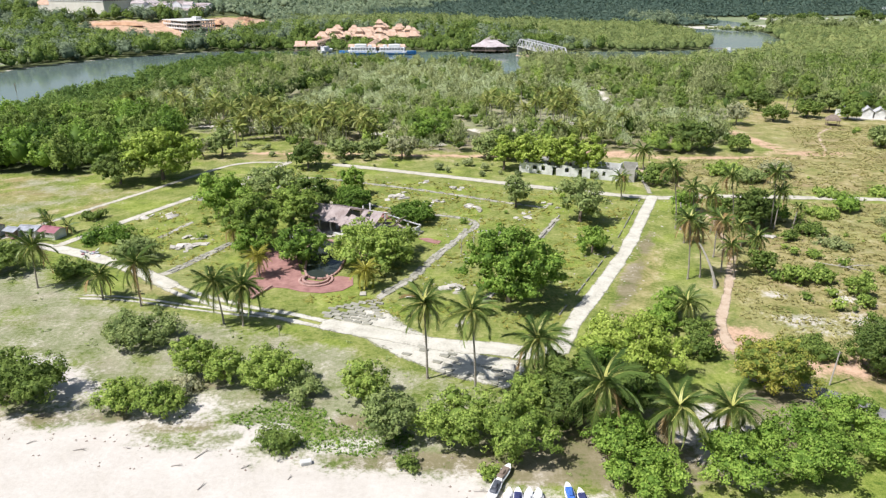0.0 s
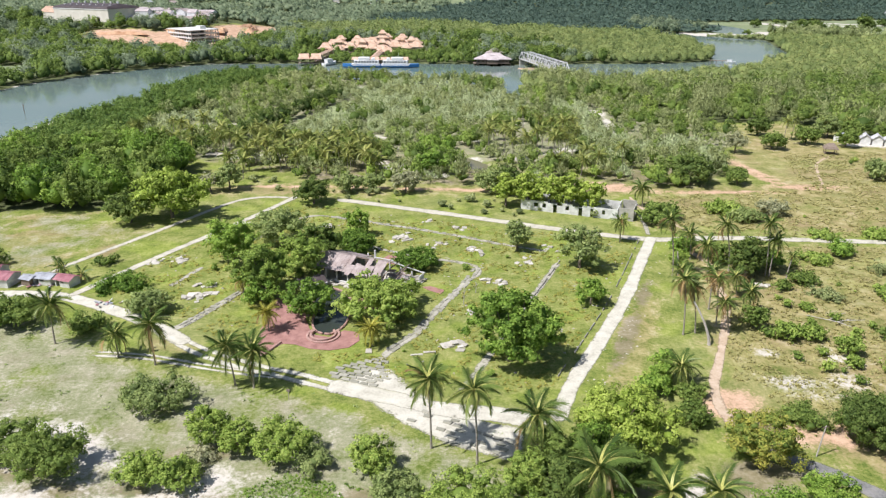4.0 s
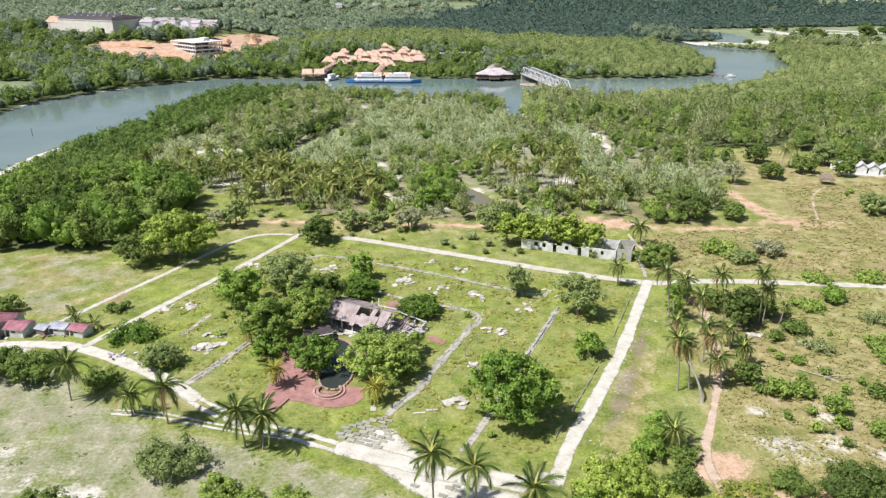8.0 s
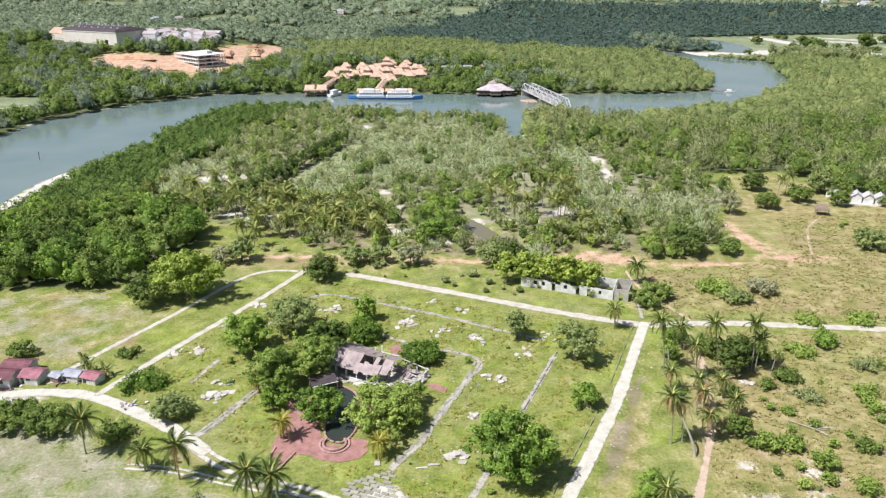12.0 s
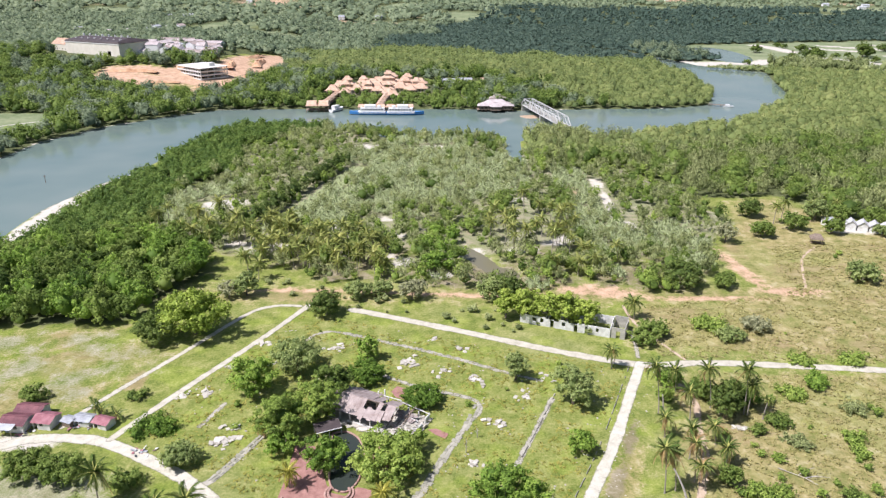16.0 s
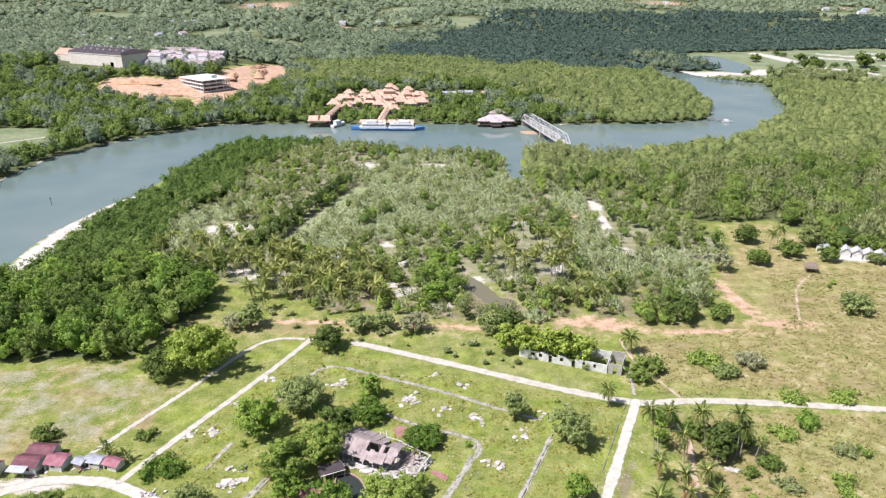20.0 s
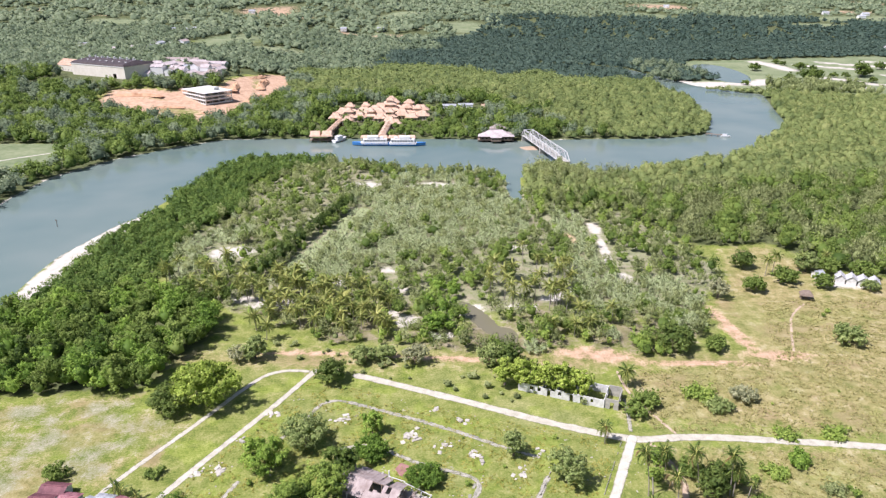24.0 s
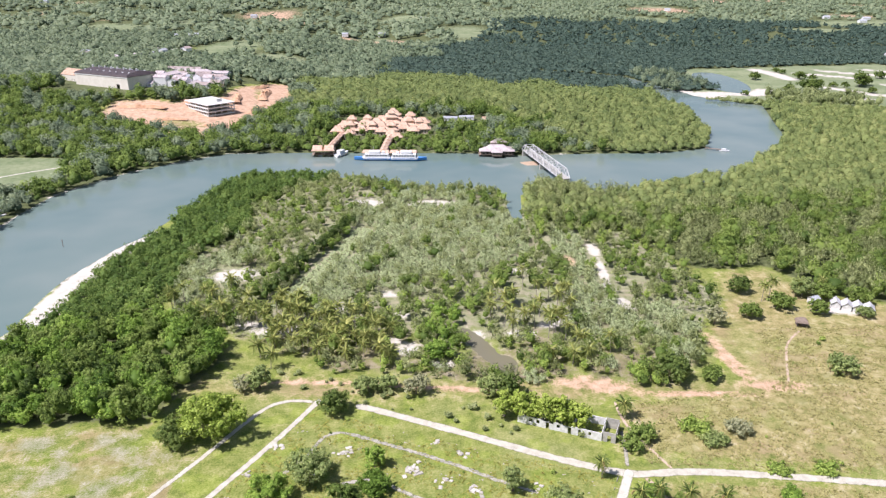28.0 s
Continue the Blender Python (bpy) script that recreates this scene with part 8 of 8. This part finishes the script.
# ---- palms inside the scrub ----
def crown_of_fronds(seed, n=20, s=3.0):
    """All leaves of a distant palm in one mesh."""
    g = random.Random(seed)
    V, F, T, off = [], [], [], 0
    for i in range(n):
        up = 1 - i / (n - 1)
        me = FRONDS[min(3, int((1 - up) * 3.4 + g.random() * 0.8))]
        co = np.zeros(len(me.vertices) * 3, np.float32)
        me.vertices.foreach_get("co", co)
        m = np.array(pose(0, 0, 0, g.uniform(-20, 20), -(64 * up ** 1.1 - 22 * (1 - up)) + 12, i * 137.5) @ Matrix.Diagonal((s, s, s, 1)))
        V.append(co.reshape(-1, 3) @ m[:3, :3].T)
        idx = np.zeros(len(me.loops), np.int32)
        me.loops.foreach_get("vertex_index", idx)
        F.append(idx.reshape(-1, 3) + off)
        T.append(np.where(np.arange(len(me.vertices)) < 56, 1.0, 0.3 + 0.5 * g.random()))
        off += len(me.vertices)
    return build("crown", np.concatenate(V), np.concatenate(F), LEAF["palm_pale"], 3, {"tint": np.concatenate(T)})


CROWNS = [crown_of_fronds(700 + i, 20, 2.5 + 0.25 * i) for i in range(4)]
gp = random.Random(8)
x, y = scatter([(-49, 336), (-38, 334), (-48, 293), (-58, 261), (-61, 245), (-71, 247), (-67, 262), (-57, 294)], 1.15, 61, lambda a, b: line_dist(a, b, DITCH) < 4.2)
wood("reeds_ditch", "pale green reeds in the straight ditch", x, y, "pale", 26, 26, 0.6, 0.95, 0.36, (0.6, 1.2), 0.9, 0.05, 0.2, 1.5)
SCRUB_PALMS = "palms standing in the scrub"
for poly, n, lo, hi in (([(-82, 243), (-66, 248), (-34, 240), (-21, 224), (-18, 201), (-45, 205), (-72, 224)], 96, 4, 7.5), ([(14, 262), (36, 270), (48, 254), (44, 220), (14, 220)], 26, 6, 10), ([(-115, 262), (-88, 262), (-80, 225), (-112, 232)], 12, 6, 9),
                        ([(30, 200), (62, 200), (60, 216), (30, 216)], 7, 5, 8), ([(-70, 205), (-55, 196), (-50, 206), (-66, 214)], 3, 5, 7), ([(120, 250), (170, 240), (175, 262), (125, 268)], 4, 6, 8)):
    p = np.array(poly)
    k = 0
    while k < n:
        x, y = gp.uniform(p[:, 0].min(), p[:, 0].max()), gp.uniform(p[:, 1].min(), p[:, 1].max())
        if not inside(np.array([x]), np.array([y]), poly)[0]:
            continue
        k += 1
        h, lean = gp.uniform(lo, hi), gp.uniform(-0.8, 0.8)
        ob = thing("coconut_palm", "slender coconut palm standing in coastal scrub", "palm tree", pose(x, y, 0), SCRUB_PALMS)
        part("trunk", palm_trunk(h, lean, 0), PALM_BARK, ob)
        put("crown", gp.choice(CROWNS), ob, lean, 0, h - 0.1, (1, 1, 1), 0, 0, gp.uniform(0, 360))


# ---- low growth ----
def weeds(name, label, xs, ys, mat, seed, h, r, blades, tint):
    g = np.random.default_rng(seed)
    n = len(xs)
    a = g.uniform(0, 6.283, (n, blades))
    out = g.uniform(0.2, 1, (n, blades)) * r
    s = g.uniform(0.5, 1.4, (n, 1))
    bx, by = xs[:, None] + np.cos(a) * out * 0.5 * s, ys[:, None] + np.sin(a) * out * 0.5 * s
    tx, ty, tz = xs[:, None] + np.cos(a) * out * s * 1.3, ys[:, None] + np.sin(a) * out * s * 1.3, h * s * g.uniform(0.4, 1.1, (n, blades))
    wx, wy = -np.sin(a) * 0.28 * r * s, np.cos(a) * 0.28 * r * s
    z0 = np.full_like(bx, 0.0)
    v = np.stack([np.stack([bx - wx, by - wy, z0], 2), np.stack([bx + wx, by + wy, z0], 2), np.stack([tx, ty, tz], 2)], 2).reshape(-1, 3)
    t = np.repeat(np.clip(tint + g.normal(0, 0.2, (n, 1)) + g.normal(0, 0.1, (n, blades)), 0, 1).ravel(), 3)
    up = np.tile((0, 0, 1.0), (len(v), 1)) + 0.25 * g.normal(size=(len(v), 3))
    me = build(name, v, np.arange(len(v)).reshape(-1, 3), LEAF[mat], 3, {"tint": t}, False, unit(up))
    return tagged(new(name, me), label, "weeds", kind="stuff")


def off_roads(x, y):
    ok = np.ones(np.shape(x), bool)
    for pts, w in (([(-100, 113), (-86, 120), (-70, 119), (-46, 105), (-30, 94.6), (-8, 86), (12, 81), (16, 83)], 3.0), ([(16, 83), (24.3, 101), (46.5, 151)], 2.6), ([(-26, 179.6), (16, 161.8), (46.5, 150.6), (111, 147), (160, 141)], 2.4),
                   ([(-41, 181.5), (-70, 120)], 2.0), ([(-55, 179), (-82, 123)], 1.8), ([(6, 132), (-9, 99)], 1.6), ([(23.6, 137), (1.5, 87)], 1.4), ([(50, 150), (54, 134), (38, 83)], 1.6)):
        ok &= line_dist(x, y, pts) > w
    return ok & ~inside(x, y, [(-32, 119), (-32, 97), (-13, 99), (-12, 115), (-3, 118), (0, 128), (-22, 138), (-28, 130)])


PLOT = [(-66, 124), (-42, 178), (44, 148), (17, 87), (-8, 90), (-46, 108)]
x, y = scatter(PLOT, 1.0, 41, lambda a, b: off_roads(a, b) & (wave(a, b, 9, 51) > -0.1))
weeds("weeds_garden", "yellow-green weeds and tall grass in the plot", x, y, "weed", 41, 0.22, 0.55, 7, 0.42)
x, y = scatter([(42, 92), (60, 62), (140, 84), (140, 142), (58, 148), (50, 120)], 0.85, 42, lambda a, b: off_roads(a, b) & (wave(a, b, 8, 52) > -0.2))
weeds("weeds_track", "tall dry grass beside the earth track", x, y, "straw", 42, 0.3, 0.6, 7, 0.55)
x, y = scatter([(52, 154), (170, 148), (200, 190), (190, 236), (112, 232), (100, 190), (56, 184)], 0.95, 43, lambda a, b: wave(a, b, 11, 53) > -0.25)
weeds("weeds_field", "tall dry grass of the open field", x, y, "straw", 43, 0.3, 0.7, 7, 0.55)
x, y = scatter([(-55, 58), (30, 52), (20, 76), (-20, 88), (-45, 99), (-75, 108)], 1.4, 44, lambda a, b: (b > 58 - 0.2 * a) & off_roads(a, b) & (wave(a, b, 9, 54) > 0.4))
weeds("weeds_beach", "low creeping beach plants on the dune", x, y, "sage", 44, 0.16, 0.4, 9, 0.5)
x, y = scatter([(-24, 66), (-14, 60.5), (-4, 58.5), (-3, 63), (-10, 67), (-20, 70)], 0.3, 49, lambda a, b: wave(a, b, 6, 59) > -0.35)
weeds("creepers_beach", "bright green creeping plants above the sand", x, y, "bright", 49, 0.18, 0.24, 8, 0.35)
x, y = scatter([(44, 95), (60, 66), (140, 84), (140, 142), (60, 148), (54, 120)], 5.0, 45, lambda a, b: off_roads(a, b) & (wave(a, b, 15, 55) > 0.05))
wood("shrubs_track", "small green shrubs in the dry grass", x, y, "yellow", 21, 120, 1.3, 1.1, 0.3, (0.3, 1.3), 0.45)
x, y = scatter([(54, 156), (170, 150), (200, 190), (190, 236), (112, 232), (100, 192), (60, 184)], 7.0, 46, lambda a, b: wave(a, b, 20, 56) > 0.35)
wood("shrubs_field", "small green shrubs in the dry field", x, y, "yellow", 22, 90, 1.5, 1.2, 0.4, (0.4, 1.4), 0.45)
x, y = scatter(PLOT, 6.0, 47, lambda a, b: off_roads(a, b) & (wave(a, b, 14, 57) > 0.35))
wood("shrubs_plot", "low bright shrubs among old foundations", x, y, "yellow", 23, 90, 0.9, 0.9, 0.3, (0.4, 1.3), 0.5)
x, y = scatter([(-60, 186), (48, 156), (50, 186), (12, 190), (-40, 196), (-78, 204)], 5.0, 48, lambda a, b: (b > 186 - 0.36 * (a + 40)) & (wave(a, b, 14, 58) > 0.0))
wood("shrubs_back", "small shrubs behind the road", x, y, "olive", 24, 90, 1.4, 1.1, 0.36, (0.4, 1.4), 0.5)


# ---- loose stones and leaf litter ----
def pebbles(name, label, xs, ys, mat, seed, size):
    """Small loose lumps, strewn too thick to count."""
    g = np.random.default_rng(seed)
    n = len(xs)
    base = np.array([(-1, -1, 0), (1, -1, 0), (1, 1, 0), (-1, 1, 0), (0, 0, 1)], float)
    s = size * g.uniform(0.4, 1.5, (n, 1, 1)) * g.uniform(0.6, 1.2, (n, 5, 1)) * (1, 1, 0.6)
    v = base[None] * s
    a = g.uniform(0, 6.283, n)[:, None]
    x, y = v[:, :, 0] * np.cos(a) - v[:, :, 1] * np.sin(a) + xs[:, None], v[:, :, 0] * np.sin(a) + v[:, :, 1] * np.cos(a) + ys[:, None]
    f = (np.array([(0, 1, 4), (1, 2, 4), (2, 3, 4), (3, 0, 4)])[None] + (np.arange(n) * 5)[:, None, None]).reshape(-1, 3)
    return tagged(new(name, build(name, np.stack([x, y, v[:, :, 2]], 2).reshape(-1, 3), f, mat)), label, "stones", kind="stuff")


x, y = scatter(PLOT, 2.2, 71, lambda a, b: off_roads(a, b) & (wave(a, b, 12, 72) > 0.2))
pebbles("stones_plot", "loose pale stones in the garden grass", x, y, RUBBLE, 71, 0.17)
x, y = scatter([(16, 84), (24, 84), (50, 148), (44, 150)], 1.1, 73, lambda a, b: wave(a, b, 5, 74) > 0.15)
pebbles("stones_verge", "loose pale stones along the road verge", x, y, RUBBLE, 72, 0.12)
x, y = scatter([(-50, 60), (10, 52), (10, 58), (-10, 64), (-50, 72)], 0.9, 75, lambda a, b: wave(a, b, 4, 76) > 0.25)
pebbles("beach_litter", "dark scraps of seaweed and wood on the sand", x, y, TIMBER, 73, 0.1)
